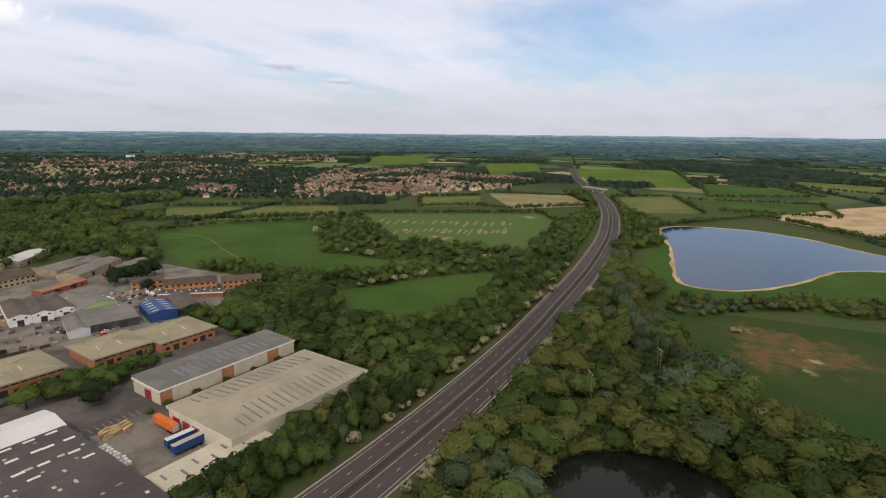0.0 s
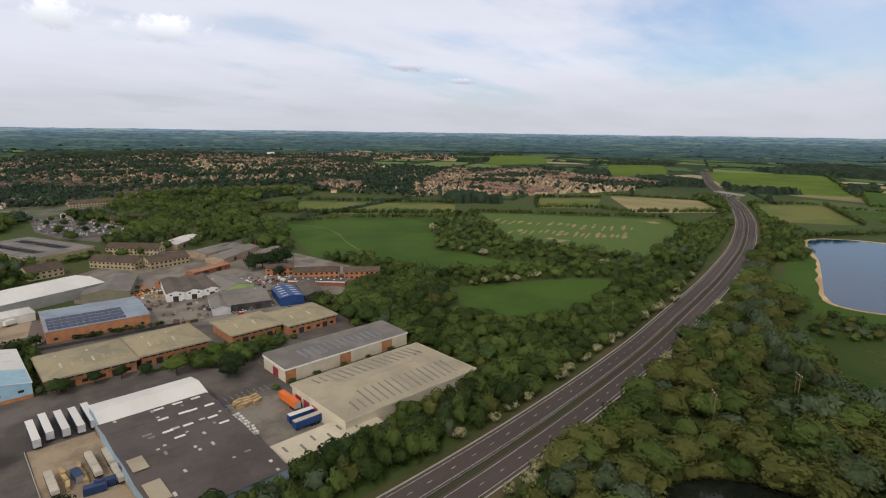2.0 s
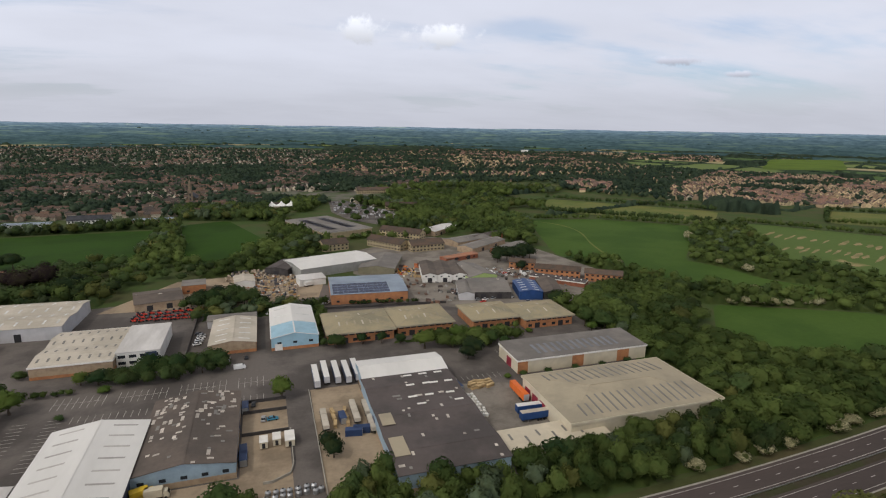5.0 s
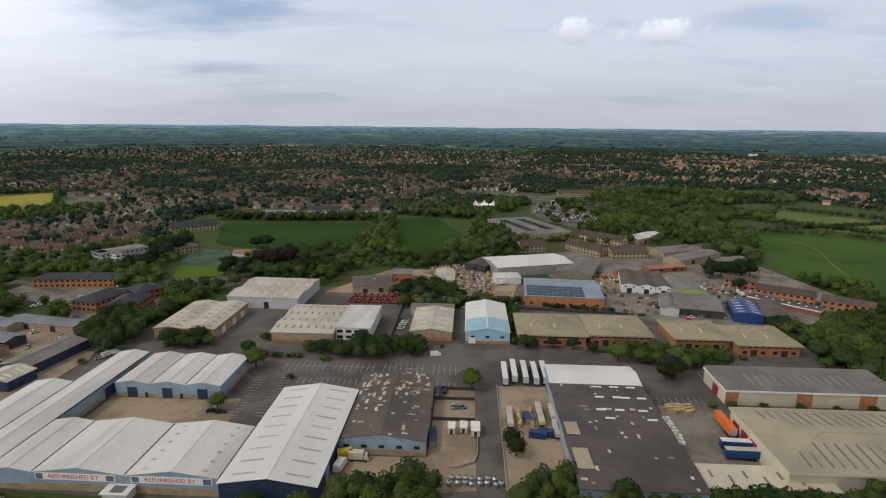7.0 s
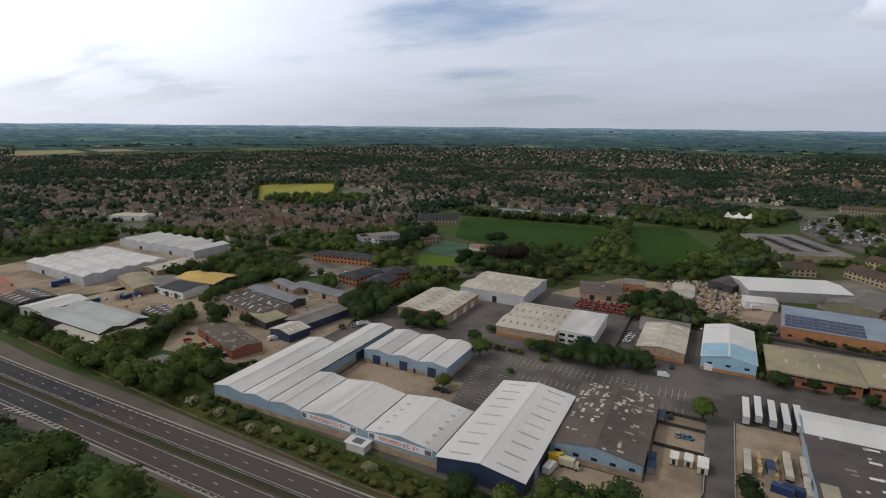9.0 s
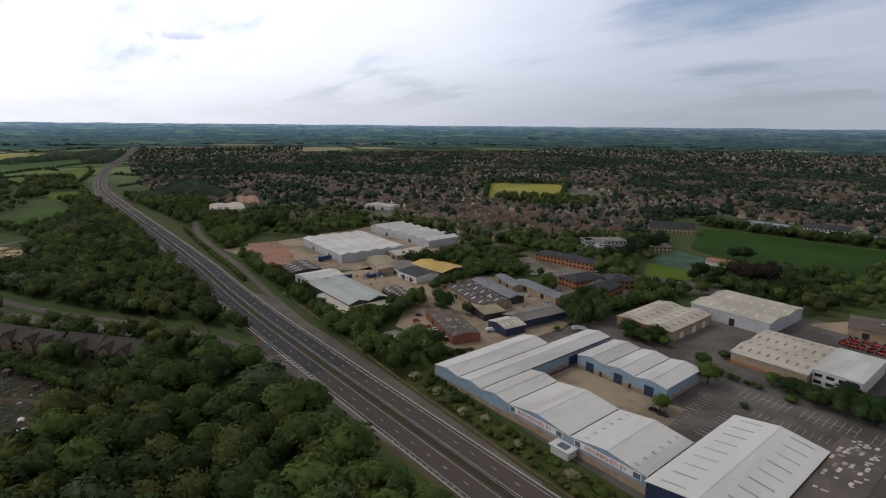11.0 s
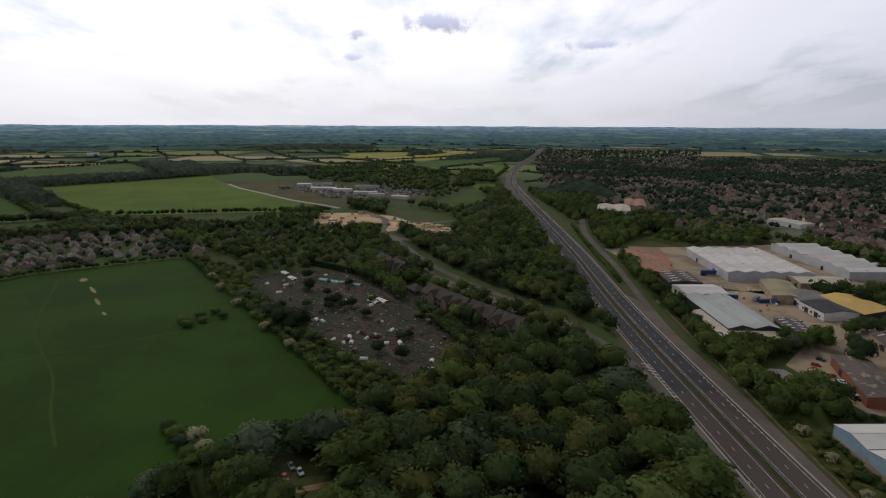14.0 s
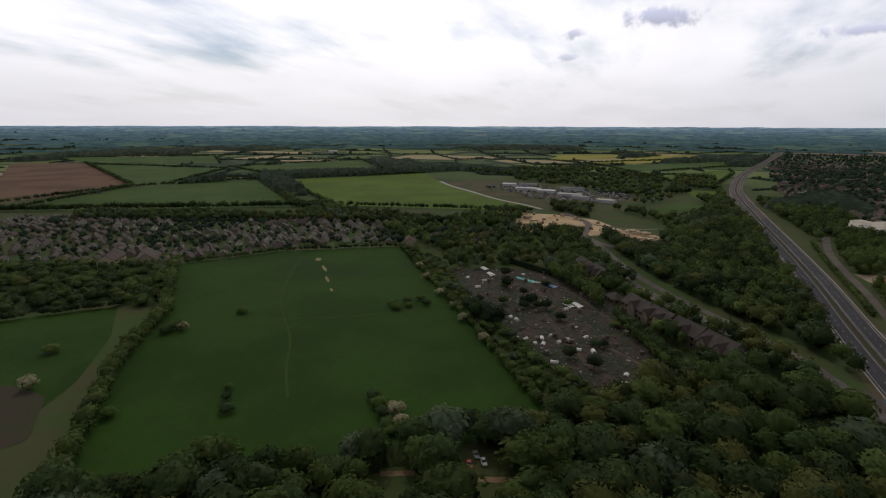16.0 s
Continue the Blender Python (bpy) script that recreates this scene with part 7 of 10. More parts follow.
def grove(poly, step, size, tall, key, seed):
    """Trees close together between yards and sheds."""
    r = np.random.default_rng(seed)
    p = np.array(poly, float)
    (x0, y0), (x1, y1) = p.min(0), p.max(0)
    gx, gy = np.meshgrid(np.arange(x0, x1, step), np.arange(y0, y1, step))
    px = (gx + r.uniform(-0.4, 0.4, gx.shape) * step).ravel()
    py = (gy + r.uniform(-0.4, 0.4, gy.shape) * step).ravel()
    ok = inside(px, py, poly)
    for x, y, hw, hd, a in FOOTPRINTS:
        c, s = math.cos(a), math.sin(a)
        ok &= (np.abs((px - x) * c + (py - y) * s) > hw + 2) | (np.abs(-(px - x) * s + (py - y) * c) > hd + 2)
    plant(MASSES[key], FULL, px[ok], py[ok], r, size, tall)


GROVES = []
GROVES.append(([(-237, 136), (-238, 150), (-250, 178), (-252, 196), (-271, 207), (-265, 188), (-256, 160), (-254, 144)], 5.2, (3.2, 5.0), (7, 11), "mixed"))
GROVES.append(([(-195, 128), (-191, 148), (-202, 161), (-215, 162), (-212, 138)], 6.0, (3.4, 5.6), (7, 12), "mixed"))
GROVES.append(([(-250, 197), (-241, 204), (-254, 215), (-260, 207)], 6.0, (3.2, 4.6), (7, 10), "dark"))
GROVES.append(([(-275, 213), (-270, 233), (-280, 276), (-262, 290), (-276, 309), (-297, 289), (-284, 243)], 6.0, (3.0, 4.8), (6, 10), "dark"))
GROVES.append(([(-186, 244), (-178, 276), (-193, 303), (-200, 281), (-195, 258)], 5.6, (3.4, 5.2), (8, 12), "dark"))
GROVES.append(([(-190, 156), (-184, 172), (-181, 171), (-187, 155)], 3.0, (1.6, 2.4), (2, 3), "dark"))
GROVES.append(([(-362, 151), (-305, 146), (-244, 140), (-239, 135), (-295, 139), (-351, 144)], 5.0, (2.6, 4.2), (5, 9), "dark"))
GROVES.append(([(-75, 241), (-61, 250), (-41, 248), (-25, 250), (-20, 245), (-38, 240), (-58, 241)], 5.2, (3.0, 4.6), (6, 9), "dark"))
GROVES.append(([(-144, 240), (-128, 248), (-134, 258), (-150, 251)], 5.5, (2.6, 3.8), (5, 8), "dark"))
GROVES.append(([(-103, 256), (-90, 256), (-92, 262), (-105, 262)], 4.5, (2.0, 3.2), (3, 5), "dark"))
GROVES.append(([(-39, 327), (-8, 338), (-6, 356), (-33, 358), (-41, 343)], 6.0, (3.4, 5.2), (7, 11), "dark"))
GROVES.append(([(-172, 232), (-162, 247), (-178, 280), (-194, 286), (-190, 256)], 6.0, (3.4, 5.4), (8, 12), "dark"))
GROVES.append(([(70, 256), (120, 250), (128, 244), (90, 238), (78, 246)], 6.5, (3.2, 5.0), (6, 10), "mixed"))
for i, (poly, step, size, tall, key) in enumerate(GROVES):
    grove(poly, step, size, tall, key, 500 + i)


def undergrowth(poly, step, tall, seed, mass):
    """Saplings and brambles that fill the gaps between the trees, as one uneven leafy sheet."""
    r = np.random.default_rng(seed)
    p = np.array(poly, float)
    (x0, y0), (x1, y1) = p.min(0) - step, p.max(0) + step
    gx, gy = np.meshgrid(np.arange(x0, x1, step), np.arange(y0, y1, step))
    shape = gx.shape
    px = (gx + r.uniform(-0.4, 0.4, shape) * step).ravel()
    py = (gy + r.uniform(-0.4, 0.4, shape) * step).ravel()
    ok = inside(px, py, poly)
    ok[ok] = clear(px[ok], py[ok], 1.5)
    wood = ok.reshape(shape)
    ci, cj = np.nonzero(wood[:-1, :-1] & wood[1:, :-1] & wood[:-1, 1:] & wood[1:, 1:])
    if not len(ci):
        return
    v0 = ci * shape[1] + cj
    quads = np.stack([v0, v0 + 1, v0 + shape[1] + 1, v0 + shape[1]], 1)
    used, back = np.unique(quads, return_inverse=True)
    back = back.reshape(quads.shape)
    inner = np.bincount(back.ravel(), minlength=len(used)) == 4
    z = np.where(inner, r.uniform(*tall, len(used)), 0.1)
    lean = unit(np.column_stack([r.uniform(-0.35, 0.35, (len(used), 2)), np.ones(len(used))]))
    mass.add(np.stack([px[used], py[used], z], 1), np.concatenate([back[:, [0, 1, 2]], back[:, [0, 2, 3]]]), r.uniform(0.0, 0.6, len(used)), lean)


for i, (poly, step, size, tall, detail, kind) in enumerate(WOODS):
    if detail != "sparse" and step < 12:
        mean = sum(tall) / 2
        undergrowth(poly, 2.2 if detail == "full" else 3.4, (mean * 0.1, mean * 0.5), 900 + i, MASSES["dark" if kind == "dark" else "mixed"])

undergrowth([(-190, 123), (-120, 120.5), (-20, 120), (30, 121), (30, 134), (-48, 136), (-110, 136.5), (-190, 138)], 1.6, (0.2, 1.9), 977, MASSES["willow"])

def hedge(points, seed, size=(1.6, 2.6), tall=(2.5, 5.0), step=3.2, kinds=None, key="mixed", gaps=0.06):
    """Bushes along a line."""
    r = np.random.default_rng(seed)
    line = [Vector(p) for p in points]
    px, py = [], []
    for a, b in zip(line, line[1:]):
        n = max(1, int((b - a).length / (step * 0.72)))
        for k in range(n):
            if r.random() > gaps:
                q = a.lerp(b, (k + r.uniform(-0.3, 0.3)) / n)
                px.append(q.x + r.uniform(-1, 1))
                py.append(q.y + r.uniform(-1, 1))
    px, py = np.array(px), np.array(py)
    ok = clear(px, py, 0.8)
    plant(MASSES[key], kinds or SHRUB, px[ok], py[ok], r, size, tall)


HEDGES = []
HEDGES.append(([(-446, -207), (-325, -119), (-184, -22)], (1.8, 3.2), (3, 6), 3.4, "mixed"))
HEDGES.append(([(-321, -345), (-228, -256), (-168, -222), (-94, -158)], (3.2, 5.4), (5, 10), 4.6, "mixed"))
HEDGES.append(([(-321, -345), (-392, -295), (-446, -207)], (2, 3.4), (3, 6), 5.0, "dark"))
HEDGES.append(([(-170, -350), (-230, -296), (-300, -330)], (2.2, 3.4), (4, 7), 4.0, "dark"))
HEDGES.append(([(-176, 139.5), (-110, 131), (-60, 129), (-10, 128)], (1.2, 2.2), (1.6, 3.6), 3.0, "mixed"))
HEDGES.append(([(-182, 131), (-110, 125), (-60, 123), (0, 122)], (1.2, 2.4), (1.4, 3.4), 4.2, "willow"))
HEDGES.append(([(272, 304), (297, 281), (335, 257), (365, 252)], (2.0, 3.4), (3, 5.5), 3.2, "dark"))
HEDGES.append(([(-98, 239), (-60, 241.5), (-2, 243)], (1.6, 2.6), (2, 4.5), 2.2, "mixed"))
HEDGES.append(([(38, 327), (72.5, 321.3), (104, 316.6)], (1.3, 2.0), (2.0, 3.2), 2.0, "dark"))
HEDGES.append(([(23, 286), (28, 306), (25, 324), (34, 329)], (2.4, 3.6), (5, 8), 3.5, "mixed"))
HEDGES.append(([(24, 262), (24, 315)], (1.4, 2.4), (3, 5), 2.4, "dark"))
HEDGES.append(([(-176, 245), (-178, 200), (-176, 165)], (1.5, 2.4), (1.5, 3), 3.0, "mixed"))
HEDGES.append(([(300, 590), (384, 577), (470, 508)], (3, 4.4), (5, 9), 6, "mixed"))
HEDGES.append(([(421, 768), (592, 592)], (3, 4.6), (6, 10), 6, "dark"))
HEDGES.append(([(350, 646), (505, 514)], (3.4, 5), (6, 11), 5.5, "dark"))
HEDGES.append(([(545, 515), (702, 314), (636, 258)], (3, 4.4), (5, 9), 5.5, "mixed"))
HEDGES.append(([(652, 482), (716, 425), (716, 366), (828, 280), (958, 338)], (3, 4.6), (5, 10), 6, "mixed"))
HEDGES.append(([(889, 511), (958, 338)], (3, 4), (4, 7), 6, "mixed"))
HEDGES.append(([(650, 484), (754, 564), (840, 490)], (3, 4.4), (5, 9), 6, "dark"))
HEDGES.append(([(785, 222), (968, 302), (1040, 213)], (3, 4.2), (5, 9), 7, "mixed"))
HEDGES.append(([(843, 128), (1040, 213)], (3, 4.6), (5, 10), 6, "mixed"))
HEDGES.append(([(880, 115), (900, -30), (1062, -5)], (3, 4.6), (5, 10), 6, "mixed"))
HEDGES.append(([(1010, 182), (1062, -5)], (3, 4.2), (4, 8), 7, "mixed"))
HEDGES.append(([(690, 150), (860, 60), (740, -40), (690, -130)], (3, 5), (5, 10), 6, "mixed"))
HEDGES.append(([(1080, 160), (1209, -10), (1352, 68), (1387, 234), (1080, 160)], (3, 4.5), (4, 9), 8, "mixed"))
HEDGES.append(([(1230, 203), (1845, 386)], (4, 6), (5, 10), 9, "mixed"))
HEDGES.append(([(1391, 19), (1316, -112), (1557, -128), (1640, 166), (1391, 19)], (3.5, 5), (5, 9), 9, "mixed"))
HEDGES.append(([(-718, -855), (-923, -741), (-624, -444), (-452, -762), (-718, -855)], (3.4, 5), (5, 9), 7, "dark"))
HEDGES.append(([(-697, -138), (-652, -408), (-940, -698), (-1066, -583), (-1180, -478)], (3.4, 5), (5, 9), 7, "dark"))
HEDGES.append(([(-450, -765), (-624, -444), (-652, -410)], (5, 7), (8, 12), 8, "dark"))
HEDGES.append(([(-650, -405), (-610, -420), (-920, -735), (-945, -700)], (5, 8), (8, 12), 9, "dark"))
HEDGES.append(([(-470, -842), (-731, -862), (-1120, -1492)], (4, 6), (5, 9), 10, "dark"))
HEDGES.append(([(-793, -838), (-1112, -988), (-1092, -1438), (-742, -882)], (4, 6), (5, 9), 10, "dark"))
HEDGES.append(([(-1168, -1032), (-1553, -849), (-1180, -564), (-1008, -781), (-1168, -1032)], (4, 6), (5, 9), 11, "dark"))
HEDGES.append(([(-1260, -1143), (-1539, -1417), (-1253, -1798)], (4, 6), (5, 9), 12, "dark"))
HEDGES.append(([(-388, -142), (-319, -103), (-241, -42), (-210, -8)], (1.6, 3), (2.5, 5), 3.2, "mixed"))
HEDGES.append(([(-236, 28), (-290, 4), (-322, -14)], (3.2, 5.0), (5, 9), 5.0, "dark"))
HEDGES.append(([(-330, -19), (-360, -36), (-412, -68)], (4.0, 6.0), (8, 12), 5.0, "mixed"))
HEDGES.append(([(-350, -24), (-370, -34), (-400, -52)], (3.6, 5.4), (7, 11), 5.0, "mixed"))
HEDGES.append(([(-380, 146), (-440, 155), (-520, 161), (-600, 174)], (2.8, 4.4), (4, 8), 4.4, "mixed"))
HEDGES.append(([(-236, 31), (-262, 12), (-300, -4)], (2.6, 4.0), (4, 8), 4.0, "mixed"))
HEDGES.append(([(-755, 740), (-648, 838), (-516, 655)], (4, 6), (6, 10), 7, "mixed"))
HEDGES.append(([(-598, 580), (-752, 738)], (4, 6), (6, 10), 7, "dark"))
HEDGES.append(([(-1283, 5), (-1415, 15), (-1674, 206), (-1920, 220)], (4, 6), (5, 9), 9, "dark"))
HEDGES.append(([(-1574, -118), (-1676, -180), (-2000, 145)], (4, 6), (5, 9), 10, "dark"))
HEDGES.append(([(-1160, 46), (-1290, 5), (-1580, -118), (-1770, -305)], (4, 6), (5, 9), 9, "dark"))
HEDGES.append(([(-1179, 130), (-1408, 181), (-1560, 190)], (4, 6), (5, 8), 9, "dark"))
for i, (pts, size, tall, step, key) in enumerate(HEDGES):
    far = min(math.hypot(*p) for p in pts) > 520
    hedge(pts, 300 + i, size, tall, step, SPARSE if far else SHRUB, key)

# grey willows in a tall row by the wet meadow
hedge([(248, 22), (260, 42), (272, 60), (300, 76), (330, 92), (356, 102)], 91, (3.6, 5.4), (12, 18), 6.5, FULL, "grey", 0.0)
hedge([(256, 20), (268, 40), (282, 56), (306, 70)], 92, (3.4, 5.0), (8, 13), 7.0, FULL, "grey", 0.1)
# thorn scrub on the strip between carriageway and slip road
line = np.array(smooth_line([(-372, 128.5), (-414, 133), (-460, 136), (-520, 141), (-600, 150)], 2.6))
r = np.random.default_rng(77)
line = line[r.random(len(line)) < 0.85] + r.uniform(-0.8, 0.8, (1, 2))
plant(MASSES["mixed"], SHRUB, line[:, 0], line[:, 1], r, (1.8, 2.8), (2, 4.5))
for key, material, label in (("mixed", LEAF_MASS, "mixed green broadleaf trees and hedges"), ("willow", LEAF_WILLOW_MASS, "olive green willows and sallows"),
                             ("grey", LEAF_GREY_MASS, "silvery grey-green willows"), ("dark", LEAF_DARK_MASS, "dark green trees and thorn hedges")):
    MASSES[key].done("woodland", material, label, "trees")

OPEN_LAND = [[(545, 512), (700, 312), (636, 262), (458, 222), (426, 350)], [(889, 508), (955, 340), (828, 283), (716, 366)], [(752, 562), (836, 489), (713, 427), (652, 482)],
             [(1759, 1013), (1890, 873), (1341, 605), (1210, 693)], [(1822, 1615), (2054, 1511), (1615, 1164), (1365, 1235)], [(1687, 680), (1845, 388), (1230, 205), (1180, 398)],
             [(1387, 232), (1352, 68), (1209, -8), (1080, 156)], [(1637, 165), (1557, -125), (1316, -110), (1391, 19)], [(965, 300), (1038, 213), (843, 130), (785, 222)],
             [(1010, 180), (1060, -5), (900, -28), (880, 111)]]
OPEN_LAND.append([(-2420, 480), (-2660, 668), (-2540, 1175), (-2320, 1090)])
OPEN_LAND.append([(-677, -151), (-684, -108), (-660, -53), (-582, -8), (-553, -63), (-559, -127)])
OPEN_LAND.append([(-750, 738), (-648, 835), (-518, 655), (-596, 582)])
OPEN_LAND.append([(-470, -840), (-1040, -1680), (-1120, -1490), (-731, -860)])
OPEN_LAND.append([(-718, -852), (-920, -741), (-624, -446), (-455, -760)])
OPEN_LAND.append([(-940, -696), (-1063, -583), (-1280, -425), (-697, -130), (-655, -408)])
OPEN_LAND.append([(-1092, -1435), (-1110, -990), (-793, -838), (-742, -880)])
OPEN_LAND.append([(-1253, -1798), (-1539, -1417), (-1260, -1143), (-1137, -1496)])
OPEN_LAND.append([(-1168, -1030), (-1553, -849), (-1180, -566), (-1008, -781)])
OPEN_LAND.append([(-1769, -301), (-1922, -117), (-2177, -91), (-2047, -310)])
OPEN_LAND.append([(-1676, -180), (-2164, 33), (-2238, 165), (-1993, 147), (-1707, -41)])
OPEN_LAND.append([(-1574, -115), (-1725, 25), (-1914, 218), (-1674, 204), (-1415, 13)])
OPEN_LAND.append([(-1283, 9), (-1560, 185), (-1408, 178), (-1179, 127), (-1166, 50)])
OPEN_LAND.append([(860, 60), (740, -40), (690, -160), (900, -200), (1180, -140), (1060, -40)])
OPEN_LAND.append([(-1016, -376), (-1090, -258), (-869, 10), (-790, -69), (-742, -148), (-870, -268)])
# far woods as a closed canopy, and hedgerows round the fields, out to the hills
TOWN_EDGE = [(505, 862), (602, 676), (822, 610), (1160, 500), (1225, 959), (1072, 1301), (1033, 2448), (300, 2300), (-600, 2700), (-1700, 2100), (-2500, 1200), (-2600, 500), (-1700, 300), (-560, 260), (-300, 470), (60, 760), (350, 1010)]
r = np.random.default_rng(5)
far_mass = Mass()


def far_woods(lo, hi, step, limit):
    """Tree tops as one uneven sheet wherever there is wood, between two distances."""
    gx, gy = np.meshgrid(np.arange(-hi, hi, step), np.arange(-hi, hi, step))
    shape = gx.shape
    px = (gx + r.uniform(-0.35, 0.35, shape) * step).ravel()
    py = (gy + r.uniform(-0.35, 0.35, shape) * step).ravel()
    d = np.hypot(px, py)
    a = np.arctan2(-px, py)
    view = np.nonzero((d > lo) & (d < hi) & (a > -1.8) & (a < 2.75))[0]
    w = np.array([noise.fractal(Vector((x * 0.0022, y * 0.0022, 1.7)), 1.0, 2.0, 4) for x, y in zip(px[view], py[view])])
    view = view[w + np.clip((d[view] - 2600) / 9000, 0, 0.3) > limit]
    ok = clear(px[view], py[view], 6)
    for poly in (*OPEN_LAND, TOWN_EDGE):
        ok &= ~inside(px[view], py[view], poly)
    view = view[ok]
    wood = np.zeros(px.shape, bool)
    wood[view] = True
    wood = wood.reshape(shape)
    cell = wood[:-1, :-1] | wood[1:, :-1] | wood[:-1, 1:] | wood[1:, 1:]
    ci, cj = np.nonzero(cell)
    n = shape[1]
    v0 = ci * n + cj
    quads = np.stack([v0, v0 + 1, v0 + n + 1, v0 + n], 1)
    used, back = np.unique(quads, return_inverse=True)
    back = back.reshape(quads.shape)
    tall = np.where(wood.ravel()[used], r.uniform(7, 15, len(used)), -1.0)
    base = np.array([ground_height(x, y) for x, y in zip(px[used], py[used])])
    faces = np.concatenate([back[:, [0, 1, 2]], back[:, [0, 2, 3]]])
    lean = unit(np.column_stack([r.uniform(-0.6, 0.6, (len(used), 2)), np.ones(len(used))]))
    far_mass.add(np.stack([px[used], py[used], base + tall], 1), faces, r.random(len(used)), lean)


far_woods(850, 1350, 6.0, 0.24)
far_woods(1350, 2300, 10.0, 0.24)
far_woods(2300, 2700, 16.0, 0.2)


def far_hedges(step_x, step_y, turn):
    """Hedgerows with trees in them along the edges of far fields."""
    c, s = math.cos(turn), math.sin(turn)
    px, py, cut = [], [], [0]
    for i in range(-26, 27):
        for j in range(-26, 27):
            for ex, ey in ((1, 0), (0, 1)):
                if r.random() < 0.25:
                    continue
                jig = lambda u, v: (u * step_x + 70 * noise.noise(Vector((u * 3.1, v * 2.7, 0.3))), v * step_y + 70 * noise.noise(Vector((u * 2.3, v * 3.3, 8.3))))
                (ax, ay), (bx, by) = jig(i, j), jig(i + ex, j + ey)
                ax, ay, bx, by = ax * c - ay * s, ax * s + ay * c, bx * c - by * s, bx * s + by * c
                d = math.hypot((ax + bx) / 2, (ay + by) / 2)
                a = math.atan2(-(ax + bx), ay + by)
                if not (820 < d < 4500 and -1.8 < a < 2.75):
                    continue
                n = max(2, int(math.hypot(bx - ax, by - ay) / (13 if d < 2200 else 22)))
                t = np.linspace(0, 1, n)
                px.append(ax + (bx - ax) * t)
                py.append(ay + (by - ay) * t)
                cut.append(cut[-1] + n)
    px, py = np.concatenate(px), np.concatenate(py)
    ok = clear(px, py, 5)
    for poly in (*OPEN_LAND, TOWN_EDGE):
        ok &= ~inside(px, py, poly)
    for a, b in zip(cut, cut[1:]):
        for q in range(a, b - 1):
            if not (ok[q] and ok[q + 1]):
                continue
            x0, y0, x1, y1 = px[q], py[q], px[q + 1], py[q + 1]
            u = Vector((y0 - y1, x1 - x0)).normalized() * r.uniform(3, 5)
            h = r.uniform(3, 5) if r.random() < 0.8 else r.uniform(7, 11)
            z0, z1 = ground_height(x0, y0), ground_height(x1, y1)
            mx, my, zm = (x0 + x1) / 2, (y0 + y1) / 2, (z0 + z1) / 2
            v = np.array([(x0 - u.x, y0 - u.y, z0), (x0 + u.x, y0 + u.y, z0), (x1 - u.x, y1 - u.y, z1), (x1 + u.x, y1 + u.y, z1),
                          (x0, y0, z0 + h * 0.7), (x1, y1, z1 + h * 0.7), (mx - u.x * 0.5, my - u.y * 0.5, zm + h), (mx + u.x * 0.5, my + u.y * 0.5, zm + h)])
            far_mass.add(v, np.array([[0, 2, 6], [0, 6, 4], [2, 5, 6], [1, 4, 7], [1, 7, 3], [3, 7, 5], [4, 6, 7], [5, 7, 6], [0, 4, 1], [2, 3, 5]]), r.random(), unit(v - np.array([mx, my, zm - 2.0])))


far_hedges(300, 190, 0.45)
far_mass.done("distant_woods", HAZED_TREES, "far dark woods and hedgerows towards the hills", "trees")


def ridge(label, radius, height, rough, material, seed):
    """An added backdrop ring for the skyline beyond the fields, a long low ridge."""
    bm = bmesh.new()
    n = 2880
    rows = []
    for i in range(n):
        a = 6.283185 * i / n
        x, y = radius * math.cos(a), radius * math.sin(a)
        h = height + rough * noise.fractal(Vector((math.cos(a) * 12, math.sin(a) * 12, seed)), 0.7, 2.0, 8)
        rows.append((bm.verts.new((x, y, 0)), bm.verts.new((x, y, h))))
    for i in range(n):
        a, b = rows[i], rows[(i + 1) % n]
        bm.faces.new((a[0], a[1], b[1], b[0]))
    single("backdrop", bm, material, label, "skyline", kind="structure")


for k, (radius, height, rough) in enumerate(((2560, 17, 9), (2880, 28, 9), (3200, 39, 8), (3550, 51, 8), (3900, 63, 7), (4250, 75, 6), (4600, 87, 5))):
    ridge("glowing backdrop ring with far woods and haze painted in", radius, height, rough, HAZE[k], 3.0 + 2.7 * k)
ridge("glowing backdrop ring with blue hazy hills painted in", 4900, 97, 5, HAZE_FAR, 8.0)

# trees close round the ponds
for k, w in enumerate(PONDS):
    m = np.array(w).mean(0)
    line = np.array(smooth_line([*w, w[0]], 5.5))
    r = np.random.default_rng(60 + k)
    away = (line - m) / np.linalg.norm(line - m, axis=1)[:, None]
    spots = line + away * r.uniform(-1.2, 1.4, (len(line), 1))
    rim = Mass()
    plant(rim, FULL, spots[:, 0], spots[:, 1], r, (3.4, 6.0), (5, 10))
    for v in rim.v:
        v[:, 2] -= 1.4      # boughs hang down to the water
    rim.done("pond_trees", LEAF_WILLOW_MASS, "olive willows leaning over the pond", "trees")

